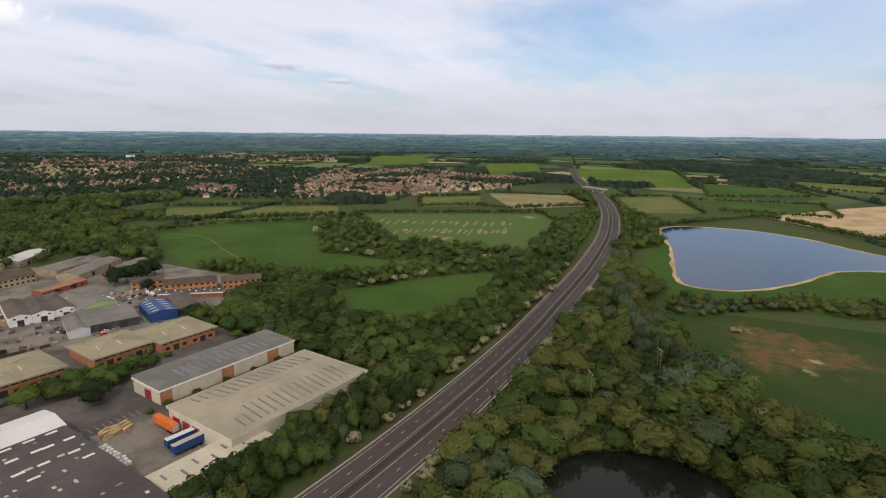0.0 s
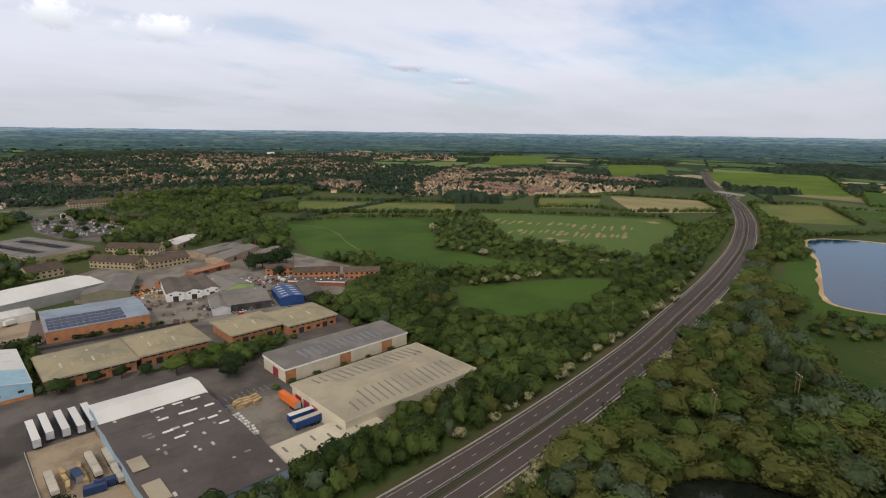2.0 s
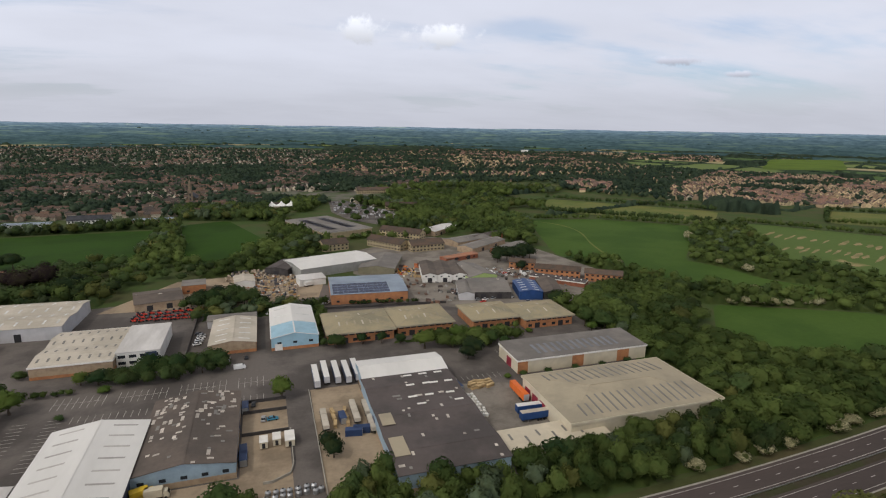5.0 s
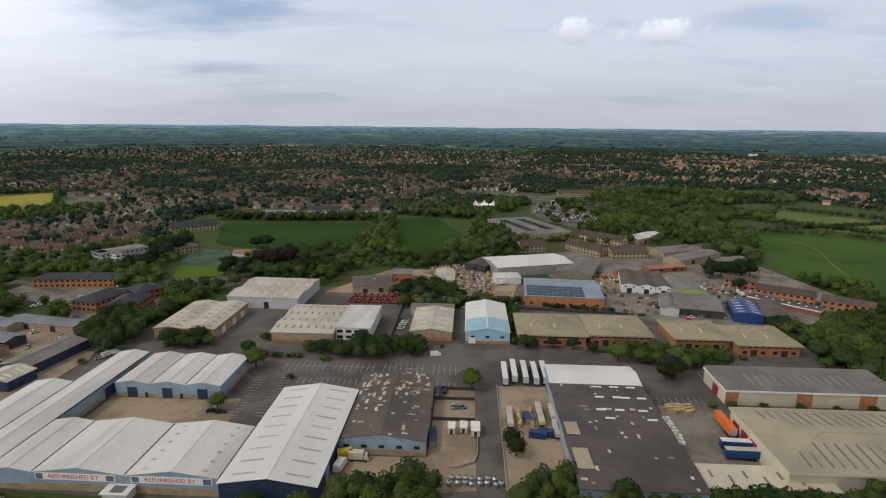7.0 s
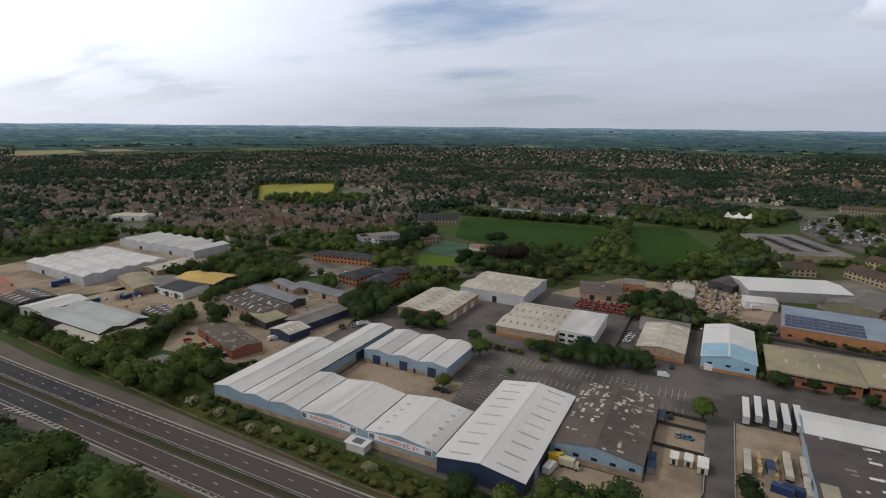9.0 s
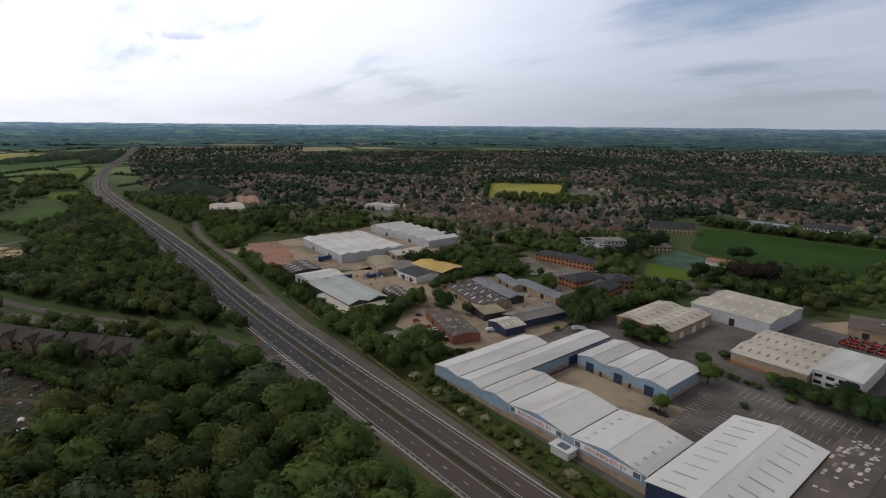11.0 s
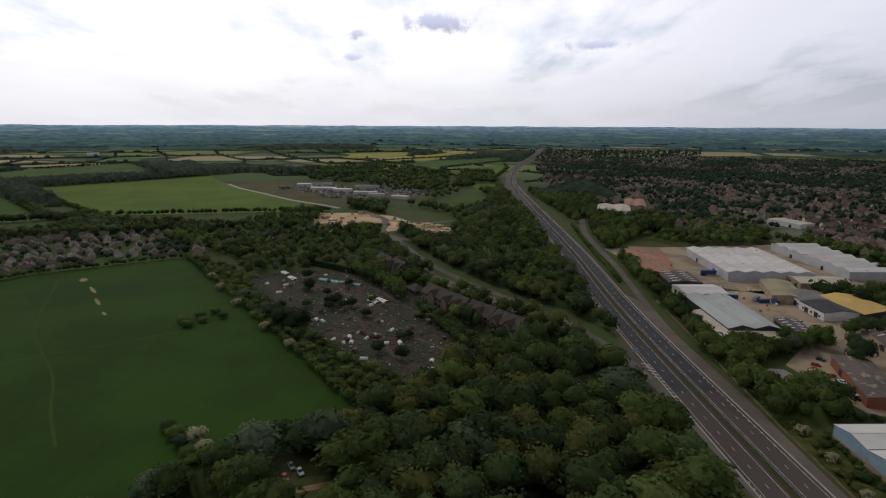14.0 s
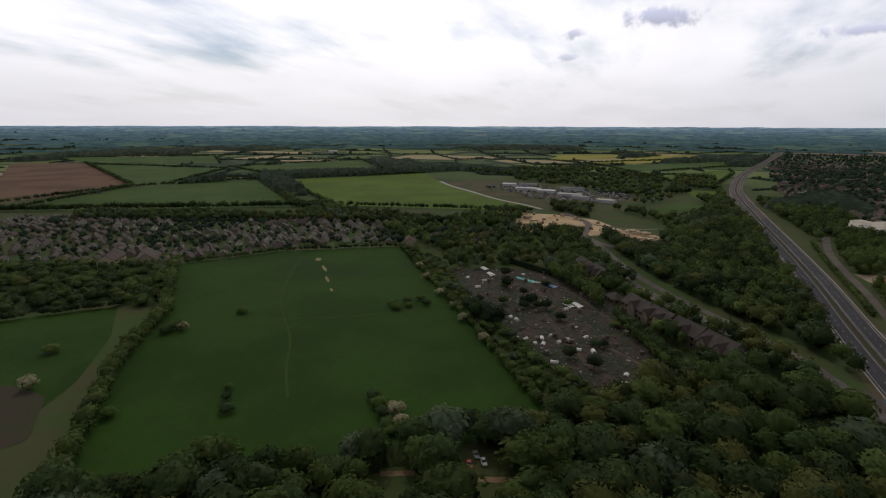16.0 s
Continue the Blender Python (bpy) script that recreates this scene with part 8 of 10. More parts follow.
# ---- houses ----
def house(label, w, d, eave, rise, wall, roof, seed):
    """A house: walls, two roof slopes, chimney, windows and a door."""
    t = thing("house", label, "house", 0, 0, 0, 0, "town houses")
    bm = bmesh.new()
    prof = [(-d / 2, 0), (d / 2, 0), (d / 2, eave), (0, eave + rise), (-d / 2, eave)]
    ends = [[bm.verts.new((x, a, z)) for a, z in prof] for x in (-w / 2, w / 2)]
    bm.faces.new(ends[0])
    bm.faces.new(ends[1])
    for i in range(5):
        bm.faces.new((ends[0][i], ends[0][(i + 1) % 5], ends[1][(i + 1) % 5], ends[1][i]))
    part("wall", mended(bm), wall, t)
    k = rise / (d / 2)
    o = 0.4
    bm = bmesh.new()
    prof = [(-d / 2 - o, eave - k * o), (0, eave + rise), (d / 2 + o, eave - k * o)]
    prof = [(a, z + 0.16) for a, z in prof] + prof[::-1]
    ends = [[bm.verts.new((x, a, z)) for a, z in prof] for x in (-w / 2 - o, w / 2 + o)]
    for e in ends:
        bm.faces.new((e[0], e[1], e[4], e[5]))
        bm.faces.new((e[1], e[2], e[3], e[4]))
    for i in range(6):
        bm.faces.new((ends[0][i], ends[0][(i + 1) % 6], ends[1][(i + 1) % 6], ends[1][i]))
    part("roof", mended(bm), roof, t)
    part("chimney", box(w / 2 - 1.2, w / 2 - 0.4, -0.4, 0.4, eave + rise - 0.8, eave + rise + 1.3, bevel=0.05), BRICK_BUFF, t)
    for z in (0.9, 3.5):
        for sx in (-0.5, 0.5):
            for side in (0, 2):
                on_wall(t, w, d, side, sx, 1.5, z, z + 1.2, GLASS, "window", 0.08)
    on_wall(t, w, d, 0, 0.05, 1.0, 0.05, 2.1, FRAME_WHITE, "door", 0.08)
    return t


ROOF_HOUSE_RED = surface("red_brown_tile", (0.098, 0.058, 0.042), 0.85, second=(0.068, 0.045, 0.035), scale=0.2, fine=1.5, contrast=0.25, each=0.6)
ROOF_HOUSE_GREY = surface("grey_brown_tile", (0.068, 0.057, 0.05), 0.85, second=(0.05, 0.044, 0.041), scale=0.2, fine=1.5, contrast=0.25, each=0.6)
WALL_RENDER = surface("cream_render", (0.55, 0.48, 0.37), 0.85, scale=0.3, contrast=0.15, each=0.4)
MODELS = [house("limestone house with a brown tiled roof", 9, 8, 5.0, 2.8, STONE, ROOF_TILE, 1),
          house("buff brick house with a red-brown tiled roof", 8.5, 7.5, 5.0, 2.6, BRICK_BUFF, ROOF_HOUSE_RED, 2),
          house("cream rendered house with a grey-brown tiled roof", 10, 8, 5.0, 3.0, WALL_RENDER, ROOF_HOUSE_GREY, 3),
          house("long stone terrace house with a brown roof", 14, 8, 5.2, 3.0, STONE, ROOF_HOUSE_RED, 4)]
for m in MODELS:
    m.matrix_basis = pose(-330 - 14 * MODELS.index(m), 560 + 9 * MODELS.index(m), 0, 0, 0, 20)

# districts: outline, spacing, share of plots with a house, street turn
TOWN = []
NEW_ESTATE = [(609, 713), (780, 588), (1010, 520), (1240, 566), (1320, 1000), (1158, 1177), (738, 863)]
TERRACES = [(518, 876), (600, 855), (700, 1000), (636, 1062)]
NORTH_ESTATE = [(541, 1489), (776, 1548), (1315, 1691), (1502, 1525), (1760, 1790), (1300, 2200), (688, 2013)]
DENSE = (NEW_ESTATE, TERRACES, NORTH_ESTATE)
# outline, spacing, share of plots with a house, street turn, newer houses, how many stand near
TOWN.append((NEW_ESTATE, 12.5, 0.78, 35, True, 24))
TOWN.append((TERRACES, 12.5, 0.72, 20, True, 0))
TOWN.append((NORTH_ESTATE, 19, 0.62, 10, True, 0))
TOWN.append(([(505, 862), (602, 676), (822, 610), (1010, 540), (1160, 500), (1225, 959), (1072, 1301), (900, 1250), (700, 1100), (560, 1000)], 14, 0.06, 35, True, 0))
TOWN.append(([(560, 1000), (1072, 1301), (1003, 1780), (1033, 2448), (300, 2300), (100, 1500), (350, 1010)], 18, 0.34, 20, True, 0))
TOWN.append(([(-300, 470), (-290, 540), (-330, 620), (-300, 700), (-100, 700), (60, 760), (180, 720), (160, 900), (350, 1010), (100, 1500), (-700, 1500), (-900, 1000), (-520, 800), (-450, 620), (-500, 540), (-420, 430), (-340, 430)], 13.0, 0.58, 10, False, 40))
TOWN.append(([(-360, 365), (-500, 360), (-640, 420), (-600, 560), (-520, 550), (-430, 425)], 14, 0.8, 30, False, 44))
TOWN.append(([(-520, 800), (-900, 1000), (-700, 1500), (-1500, 1700), (-1900, 900), (-1700, 300), (-1000, 200), (-560, 260), (-560, 350), (-640, 420), (-600, 560), (-760, 735)], 15.5, 0.54, 25, False, 0))
TOWN.append(([(-700, 1500), (100, 1500), (300, 2300), (-600, 2700), (-1700, 2100), (-1500, 1700)], 22, 0.46, 0, False, 0))
TOWN.append(([(-1700, 300), (-1900, 900), (-2500, 1200), (-2600, 500), (-2200, 330)], 25, 0.45, 0, False, 0))
TOWN.append(([(-430, -690), (-480, -540), (-530, -400), (-570, -280), (-520, -212), (-455, -215), (-424, -276), (-361, -330), (-304, -356), (-275, -395), (-262, -640)], 12.0, 0.62, 30, False, 0))
BUNGALOWS = len(TOWN) - 1
TOWN.append(([(-20, 960), (76, 915), (184, 880), (195, 815), (150, 790), (60, 810), (-20, 890)], 16, 0.6, 15, True, 0))
TOWN.append(([(-440, -215), (-470, -120), (-540, -140), (-545, -205)], 20, 0.6, 30, False, 4))
roofs, walls, small = Mass(), Mass(), Mass()
new_roofs, new_walls = Mass(), Mass()
for di, (poly, step, share, turn, newer, near) in enumerate(TOWN):
    px, py, r = scatter(poly, step, 700 + di, 7.0)
    for o in OPEN_LAND:
        ok = ~inside(px, py, o)
        px, py = px[ok], py[ok]
    for o in DENSE if di >= len(DENSE) else ():
        ok = ~inside(px, py, o)
        px, py = px[ok], py[ok]
    order = np.argsort(np.hypot(px, py))
    done = 0
    for x, y in zip(px[order], py[order]):
        street = turn + 60 * round(2 * noise.noise(Vector((x * 0.004, y * 0.004, di)))) + r.uniform(-6, 6)
        grove = noise.fractal(Vector((x * 0.008, y * 0.008, 2.2)), 1.0, 2.0, 3)
        d = math.hypot(x, y)
        belt = noise.fractal(Vector((x * 0.0035, y * 0.0035, 7.7)), 1.0, 2.0, 2)
        leafy = grove > (0.3 if share > 0.6 else 0.26 if d < 900 else 0.14) or (d > 900 and belt > 0.36 and di not in (0, 1, BUNGALOWS))
        if r.random() > share * (0.13 if leafy else 1.15):
            for k in range(2 if leafy and step < 20 else 1):
                plant(small, SPARSE if d < 560 else FAR, [x + k * r.uniform(4, 8)], [y + k * r.uniform(-8, 8)], r, (2.2, 4.2) if di == BUNGALOWS else (3.6, 7.4), (3, 8) if di == BUNGALOWS else (6, 14))
            continue
        if done < near:
            m = MODELS[r.integers(4)]
            copy_thing(m, pose(x, y, ground_height(x, y), 0, 0, street))
            done += 1
        else:
            w, d, e, h = r.uniform(5.5, 10.0), r.uniform(5.6, 7.0), r.uniform(4.0, 4.9), r.uniform(2.0, 2.7)
            if di == BUNGALOWS:
                w, d, e, h = w * 0.85, d * 0.85, r.uniform(2.4, 2.9), r.uniform(1.6, 2.3)
            a = radians(street)
            c, s = math.cos(a), math.sin(a)
            g0 = ground_height(x, y)
            loc = np.array([(-w / 2, -d / 2, 0), (w / 2, -d / 2, 0), (w / 2, d / 2, 0), (-w / 2, d / 2, 0), (-w / 2, -d / 2, e), (w / 2, -d / 2, e), (w / 2, d / 2, e), (-w / 2, d / 2, e),
                            (w / 2, 0, e + h), (-w / 2, 0, e + h)])
            f = np.array([[0, 1, 5], [0, 5, 4], [1, 2, 6], [1, 6, 5], [2, 3, 7], [2, 7, 6], [3, 0, 4], [3, 4, 7], [5, 6, 8], [7, 4, 9]])
            v = np.stack([x + loc[:, 0] * c - loc[:, 1] * s, y + loc[:, 0] * s + loc[:, 1] * c, g0 + loc[:, 2]], 1)
            # darker tints for bungalows: dull materials, and unlit sides put into the colour
            (new_walls if newer else walls).add(v, f, r.random() ** (2.2 if di == BUNGALOWS else 1.2))
            o = 0.4
            loc = np.array([(-w / 2 - o, -d / 2 - o, e - 0.2), (w / 2 + o, -d / 2 - o, e - 0.2), (w / 2 + o, 0, e + h + 0.1), (-w / 2 - o, 0, e + h + 0.1), (w / 2 + o, d / 2 + o, e - 0.2), (-w / 2 - o, d / 2 + o, e - 0.2)])
            v = np.stack([x + loc[:, 0] * c - loc[:, 1] * s, y + loc[:, 0] * s + loc[:, 1] * c, g0 + loc[:, 2]], 1)
            (new_roofs if newer else roofs).add(v, np.array([[0, 1, 2], [0, 2, 3], [3, 2, 4], [3, 4, 5]]), r.random() * (0.4 if di == BUNGALOWS else 1.0))
            if r.random() < (0.3 if newer else 0.7):
                q = a + r.uniform(0, 6.28)
                plant(small, FAR, [x + 9 * math.cos(q)], [y + 9 * math.sin(q)], r, (1.8, 3.4) if di == BUNGALOWS else (2.6, 5.0), (3, 6) if di == BUNGALOWS else (5, 10))
new_roofs.done("estate_roofs", NEW_ROOF, "red-brown tiled roofs of newer houses", "houses")
new_walls.done("estate_walls", NEW_WALL, "yellow stone walls of newer houses", "houses")
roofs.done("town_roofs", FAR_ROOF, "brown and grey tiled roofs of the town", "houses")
walls.done("town_walls", FAR_WALL, "stone and brick walls of the town houses", "houses")
small.done("town_trees", HAZED_TREES, "dark green garden trees among the houses", "trees")
field("town_ground", "gardens and streets between the houses", TOWN_GROUND, [(-300, 470), (-290, 540), (-330, 620), (-300, 700), (-100, 700), (60, 790), (200, 870), (350, 1010), (100, 1500), (300, 2300), (-600, 2650), (-1700, 2100), (-1500, 1650), (-1750, 900), (-1600, 320), (-1000, 215), (-560, 260), (-500, 358), (-360, 365)], 0.03, "ground", soft=False)
field("town_ground", "gardens and streets of a newer estate", TOWN_GROUND, NEW_ESTATE, 0.03, "ground", soft=False)

# ---- single trees ----
def trunk_mesh(height, girth, seed):
    """A tapered trunk with a few limbs."""
    r = random.Random(seed)
    bm = bmesh.new()
    rings, last = [], None
    for k in range(5):
        z = height * k / 4
        w = girth * (1.25 if k == 0 else 1 - 0.17 * k)
        ox, oy = 0.15 * r.uniform(-1, 1) * k, 0.15 * r.uniform(-1, 1) * k
        rings.append([bm.verts.new((ox + w * math.cos(1.0472 * i), oy + w * math.sin(1.0472 * i), z)) for i in range(6)])
    for a, b in zip(rings, rings[1:]):
        for i in range(6):
            bm.faces.new((a[i], a[(i + 1) % 6], b[(i + 1) % 6], b[i]))
    for k in range(5):
        a = k * 1.26 + r.uniform(-0.4, 0.4)
        z = height * r.uniform(0.45, 0.8)
        reach = height * 0.45
        p, q = Vector((0, 0, z)), Vector((math.cos(a) * reach, math.sin(a) * reach, z + reach * 0.7))
        side = Vector((-math.sin(a), math.cos(a), 0))
        upv = Vector((0, 0, 1))
        lo = [bm.verts.new(p + (side * math.cos(2.094 * i) + upv * math.sin(2.094 * i)) * girth * 0.45) for i in range(3)]
        tip = bm.verts.new(q)
        for i in range(3):
            bm.faces.new((lo[i], lo[(i + 1) % 3], tip))
    return bm


def tree_model(label, category, material, seed, radius, height, clumps=260, stem=0.3, lobes=8, low=0.14):
    t = thing("tree", label, category, 0, 0, 0, 0)
    part("trunk", trunk_mesh(height * 0.62, stem, seed), BARK, t)
    rr = np.random.default_rng(seed)
    v, f, soft = crown(rr, int(clumps * 1.6), lobes + 3, 2, 0.075, low=low)
    mass = Mass()
    mass.add(v * np.array([radius, radius, height]), f, 0.5, unit(soft * np.array([1, 1, radius / (height * 0.46)])))
    ob = new("crown", mass.mesh("crown", material))
    ob.parent = t
    return t


KINDS = {
    "light": [tree_model("young light green broadleaf tree", "tree", LEAF_LIGHT, 11, 3.8, 8.5), tree_model("light green bushy tree", "tree", LEAF_LIGHT, 12, 4.2, 8.0)],
    "green": [tree_model("green broadleaf tree", "tree", LEAF, 13, 4.2, 9.5), tree_model("tall green broadleaf tree", "tree", LEAF, 14, 3.8, 11.0), tree_model("spreading green broadleaf tree", "tree", LEAF, 15, 5.4, 10.0)],
    "dark": [tree_model("dark green dense tree", "tree", LEAF_DARK, 16, 4.4, 10.0), tree_model("broad dark green tree", "tree", LEAF_DARK, 17, 5.4, 11.0)],
    "copper": [tree_model("dark copper-leaved beech tree", "tree", LEAF_COPPER, 18, 5.6, 12.5)],
    "blossom": [tree_model("hawthorn bush covered in white blossom", "bush", BLOSSOM, 19, 1.8, 3.0, 260, 0.12, 6, 0.05)],
    "bush": [tree_model("rounded green bush", "bush", LEAF, 20, 2.2, 3.0, 160, 0.1, 6, 0.0), tree_model("rounded olive bush", "bush", LEAF_LIGHT, 21, 2.0, 2.6, 160, 0.1, 6, 0.0)],
}
for group in KINDS.values():
    for m in group:
        m["label"] = m["label"] + (" in full leaf" if m["category"] == "tree" else " on open ground")
USED = set()
pick = random.Random(3)


def set_tree(kind, x, y, size=1.0, z=0.0):
    models = KINDS[kind]
    m = models[pick.randrange(len(models))]
    at = pose(x, y, z, 0, 0, pick.uniform(0, 360)) @ Matrix.Diagonal((size * pick.uniform(1.05, 1.3), size * pick.uniform(1.05, 1.3), size * pick.uniform(0.95, 1.15), 1))
    if m.name in USED:
        copy_thing(m, at)
    else:
        m.matrix_basis = at
        USED.add(m.name)


TREE_SPOTS = []
TREE_SPOTS.append(("light", ((2.8, 213, 1.15), (-95, 228, 0.95), (-95.7, 190, 0.7), (72, 246, 1.0), (91, 250, 0.9), (86, 244, 0.8), (-77, 248, 0.8), (-207, 151, 1.3), (-202, 146, 1.1), (100, 243, 0.8), (-128, 252, 0.7), (166, 244, 0.8))))
TREE_SPOTS.append(("green", ((-52, 247, 1.0), (-46, 249, 0.9), (-40, 247, 1.0), (-30, 247, 0.8), (-22, 248, 0.9), (-60, 246, 0.7), (-70, 246, 0.7), (-106, 244, 0.6), (31, 149, 0.95), (-16, 146, 0.9), (-30, 142, 0.75), (-24, 139, 0.8), (22, 146, 0.7), (-34, 249, 0.9), (-50, 248, 1.0), (-26, 252, 0.9), (-148, 251, 0.9), (-135, 256, 0.8), (-140, 249, 0.7), (-103, 240, 0.7), (62, 256, 0.6), (43, 260, 0.6), (53, 259, 0.6), (30, 259, 0.7),)))
TREE_SPOTS.append(("green", ((106, 242, 0.8), (111, 236, 0.6), (167, 252, 1.1), (174, 244, 1.0), (180, 236, 1.0), (-21, 353, 0.9), (-33, 340, 1.0), (-15, 342, 0.9), (-48, 340, 0.7), (-197, 160, 1.0), (-238, 200, 1.0), (-232, 192, 0.9), (-224, 205, 0.8), (-92, 263, 0.6), (-97, 268, 0.5), (-176, 300, 1.0), (-170, 290, 1.0), (-184, 262, 0.9), (-190, 250, 0.8), (-60, 131, 0.7), (-52, 128, 0.6),)))
TREE_SPOTS.append(("green", ((75, 140, 0.8), (88, 142, 0.9), (60, 138, 0.8), (46, 140, 0.9))))
TREE_SPOTS.append(("dark", ((-40, 338, 0.9), (-31, 341, 0.8), (-22, 340, 0.9), (-8, 330, 0.8), (-3, 336, 0.7), (-30, 356, 0.8), (-45, 345, 0.8), (-352, -84, 0.7), (-340, -70, 0.6), (-300, -40, 0.5), (-268, -14, 0.5), (-380, -92, 0.7), (-101, -60, 1.0), (16.4, 170, 0.8), (17.5, 166, 0.7), (92, 232, 0.8), (88, 228, 0.7), (170, 290, 0.9), (-320, 262, 0.9), (186, 372, 0.9), (178, 400, 1.0), (190, 408, 1.0), (200, 414, 0.9), (-40, 350, 0.9), (-118, 357, 0.8), (-105, 350, 0.7))))
TREE_SPOTS.append(("copper", ((-147, 398, 1.25), (-137, 402, 1.15), (-156, 404, 1.0), (-392, 330, 0.5))))
TREE_SPOTS.append(("dark", ((-242, 390, 1.2), (-246, 407, 1.4), (-245, 426, 1.5), (-248, 446, 1.4), (-251, 464, 1.3), (-252, 384, 1.1), (-256, 436, 1.3), (-177, 379, 1.0), (-178, 392, 1.2), (-163, 376, 0.9), (-166, 394, 1.1), (-123, 392, 1.1), (-118, 402, 1.2), (-188, 470, 1.2), (-180, 474, 1.1), (183, 406, 1.2), (192, 403, 1.3), (201, 402, 1.3), (211, 408, 1.2), (206, 410, 1.2))))
TREE_SPOTS.append(("blossom", ((118, 92.5, 1.3), (126, 91, 1.1), (152, 94, 1.2), (160, 95.5, 1.0), (176, 94, 1.3), (186, 96, 1.1), (214, 99, 1.4), (222, 98, 1.1), (252, 105, 1.3), (268, 108, 1.2), (158, 126, 1.3), (170, 127, 1.1), (196, 129, 1.4), (206, 131, 1.2), (222, 133, 1.3), (236, 135, 1.2), (250, 136, 1.4), (318, 146, 1.4), (334, 150, 1.3), (372, 155, 1.4), (392, 160, 1.3), (356, 321, 1.6), (353, 346, 1.4), (316, 277, 1.5), (401, 229, 1.8),)))
TREE_SPOTS.append(("blossom", ((301, 144, 1.5), (324, 145, 1.5), (269, 366, 1.4), (405, 440, 1.8), (279, 261, 1.2), (288, 258, 1.2), (296, 254, 1.1), (303, 251, 1.3), (312, 248, 1.2), (324, 245, 1.3), (331, 243, 1.3), (112, 30, 1.4), (128, 74, 1.4), (214, 20, 1.5), (244, 30, 1.4), (268, 44, 1.3), (146.9, 124.5, 1.0), (128, 125, 1.1), (134, 94, 1.2), (140, 92, 1.0), (268, 138.5, 1.3), (262, 137, 1.0), (240, 103.5, 1.2), (231, 8, 1.5), (333, 29, 1.0),)))
TREE_SPOTS.append(("blossom", ((193, -3, 1.5), (201, 9.5, 1.4), (416, 454, 1.4), (323, 251, 1.2), (-159, 130, 0.9), (-141, 127.5, 0.8), (-90, 128, 1.0), (-113, 127.5, 0.7), (-132, 131, 0.8), (-176, 131, 0.9), (-206, 136, 1.0), (300, 142, 1.2), (283, 140, 1.0), (350, 146, 1.3), (360, 122, 1.2), (420, 165, 1.3), (-172.8, -83, 1.4), (-166, -78, 1.2), (-320, -121, 1.2), (-300, -104, 1.1), (-280, -92, 1.2), (-255, -72, 1.1), (-352, -143, 1.3), (-380, -160, 1.2), (-213, -228, 1.1),)))
TREE_SPOTS.append(("blossom", ((-138, -235, 1.5),)))
TREE_SPOTS.append(("bush", ((-167, -157, 1.2), (-160, -152, 1.1), (-152, -145, 1.2), (-163, -75, 1.6), (-285, -136, 1.4), (-292, -130, 1.2), (-299, -121.5, 1.2), (-213, -232, 1.6), (-206, -233, 1.4), (-247, -217, 1.3), (-70, 130, 0.8), (-80, 129, 0.9), (-100, 130, 0.8), (-122, 132, 0.9), (-150, 133, 1.0),
              (-168, 134, 0.9), (-76, 218, 0.7), (-66, 238, 1.0), (110, 258, 0.8), (120, 260, 0.7), (132, 252, 0.8), (98, 204, 0.7), (106, 205, 0.7), (118, 204, 0.8), (132, 204, 0.8), (146, 204, 0.7), (160, 204, 0.8))))
for kind, spots in TREE_SPOTS:
    for x, y, size in spots:
        set_tree(kind, x, y, size)


# ---- vehicles ----


def wheel_mesh(r, w):
    bm = bmesh.new()
    a = [bm.verts.new((r * math.cos(0.628 * i), -w / 2, r + r * math.sin(0.628 * i))) for i in range(10)]
    b = [bm.verts.new((p.co.x, w / 2, p.co.z)) for p in a]
    for i in range(10):
        bm.faces.new((a[i], a[(i + 1) % 10], b[(i + 1) % 10], b[i]))
    bm.faces.new(a)
    bm.faces.new(b[::-1])
    return mended(bm)


def loft(sections):
    """A closed body through rectangles: x, half width, low, high."""
    bm = bmesh.new()
    rows = [[bm.verts.new(c) for c in ((x, -w, lo), (x, w, lo), (x, w, (lo + hi) / 2), (x, w * 0.9, hi), (x, -w * 0.9, hi), (x, -w, (lo + hi) / 2))] for x, w, lo, hi in sections]
    for a, b in zip(rows, rows[1:]):
        for i in range(6):
            bm.faces.new((a[i], a[(i + 1) % 6], b[(i + 1) % 6], b[i]))
    bm.faces.new(rows[0])
    bm.faces.new(rows[-1])
    return mended(bm)


def car_model(label, paint, van=False):
    t = thing("car" if not van else "van", label, "van" if van else "car")
    if van:
        part("body", loft([(-2.6, 0.95, 0.35, 2.15), (1.2, 0.97, 0.35, 2.2), (1.75, 0.95, 0.35, 1.75), (2.55, 0.9, 0.35, 1.1)]), paint, t)
        part("windscreen", slab([(1.3, -0.8, 2.16), (1.78, -0.8, 1.72), (1.78, 0.8, 1.72), (1.3, 0.8, 2.16)], 0.03), GLASS, t)
    else:
        part("body", loft([(-2.1, 0.78, 0.35, 0.85), (-1.9, 0.86, 0.3, 0.98), (1.2, 0.88, 0.3, 0.95), (2.0, 0.82, 0.32, 0.75), (2.15, 0.7, 0.35, 0.6)]), paint, t)
        part("window_band", loft([(-1.75, 0.72, 0.92, 0.96), (-1.15, 0.72, 0.92, 1.4), (0.2, 0.72, 0.92, 1.42), (1.05, 0.72, 0.92, 0.96)]), GLASS, t)
        part("roof", slab([(-1.1, -0.62, 1.46), (0.2, -0.62, 1.46), (0.2, 0.62, 1.46), (-1.1, 0.62, 1.46)], 0.05), paint, t)
    me = plate_mesh(("wheel", 0.32), lambda: wheel_mesh(0.32, 0.2), RUBBER)
    for x in (-1.35, 1.35):
        for y in (-0.8, 0.8):
            piece("wheel", me, t, pose(x, y, 0))
    return t


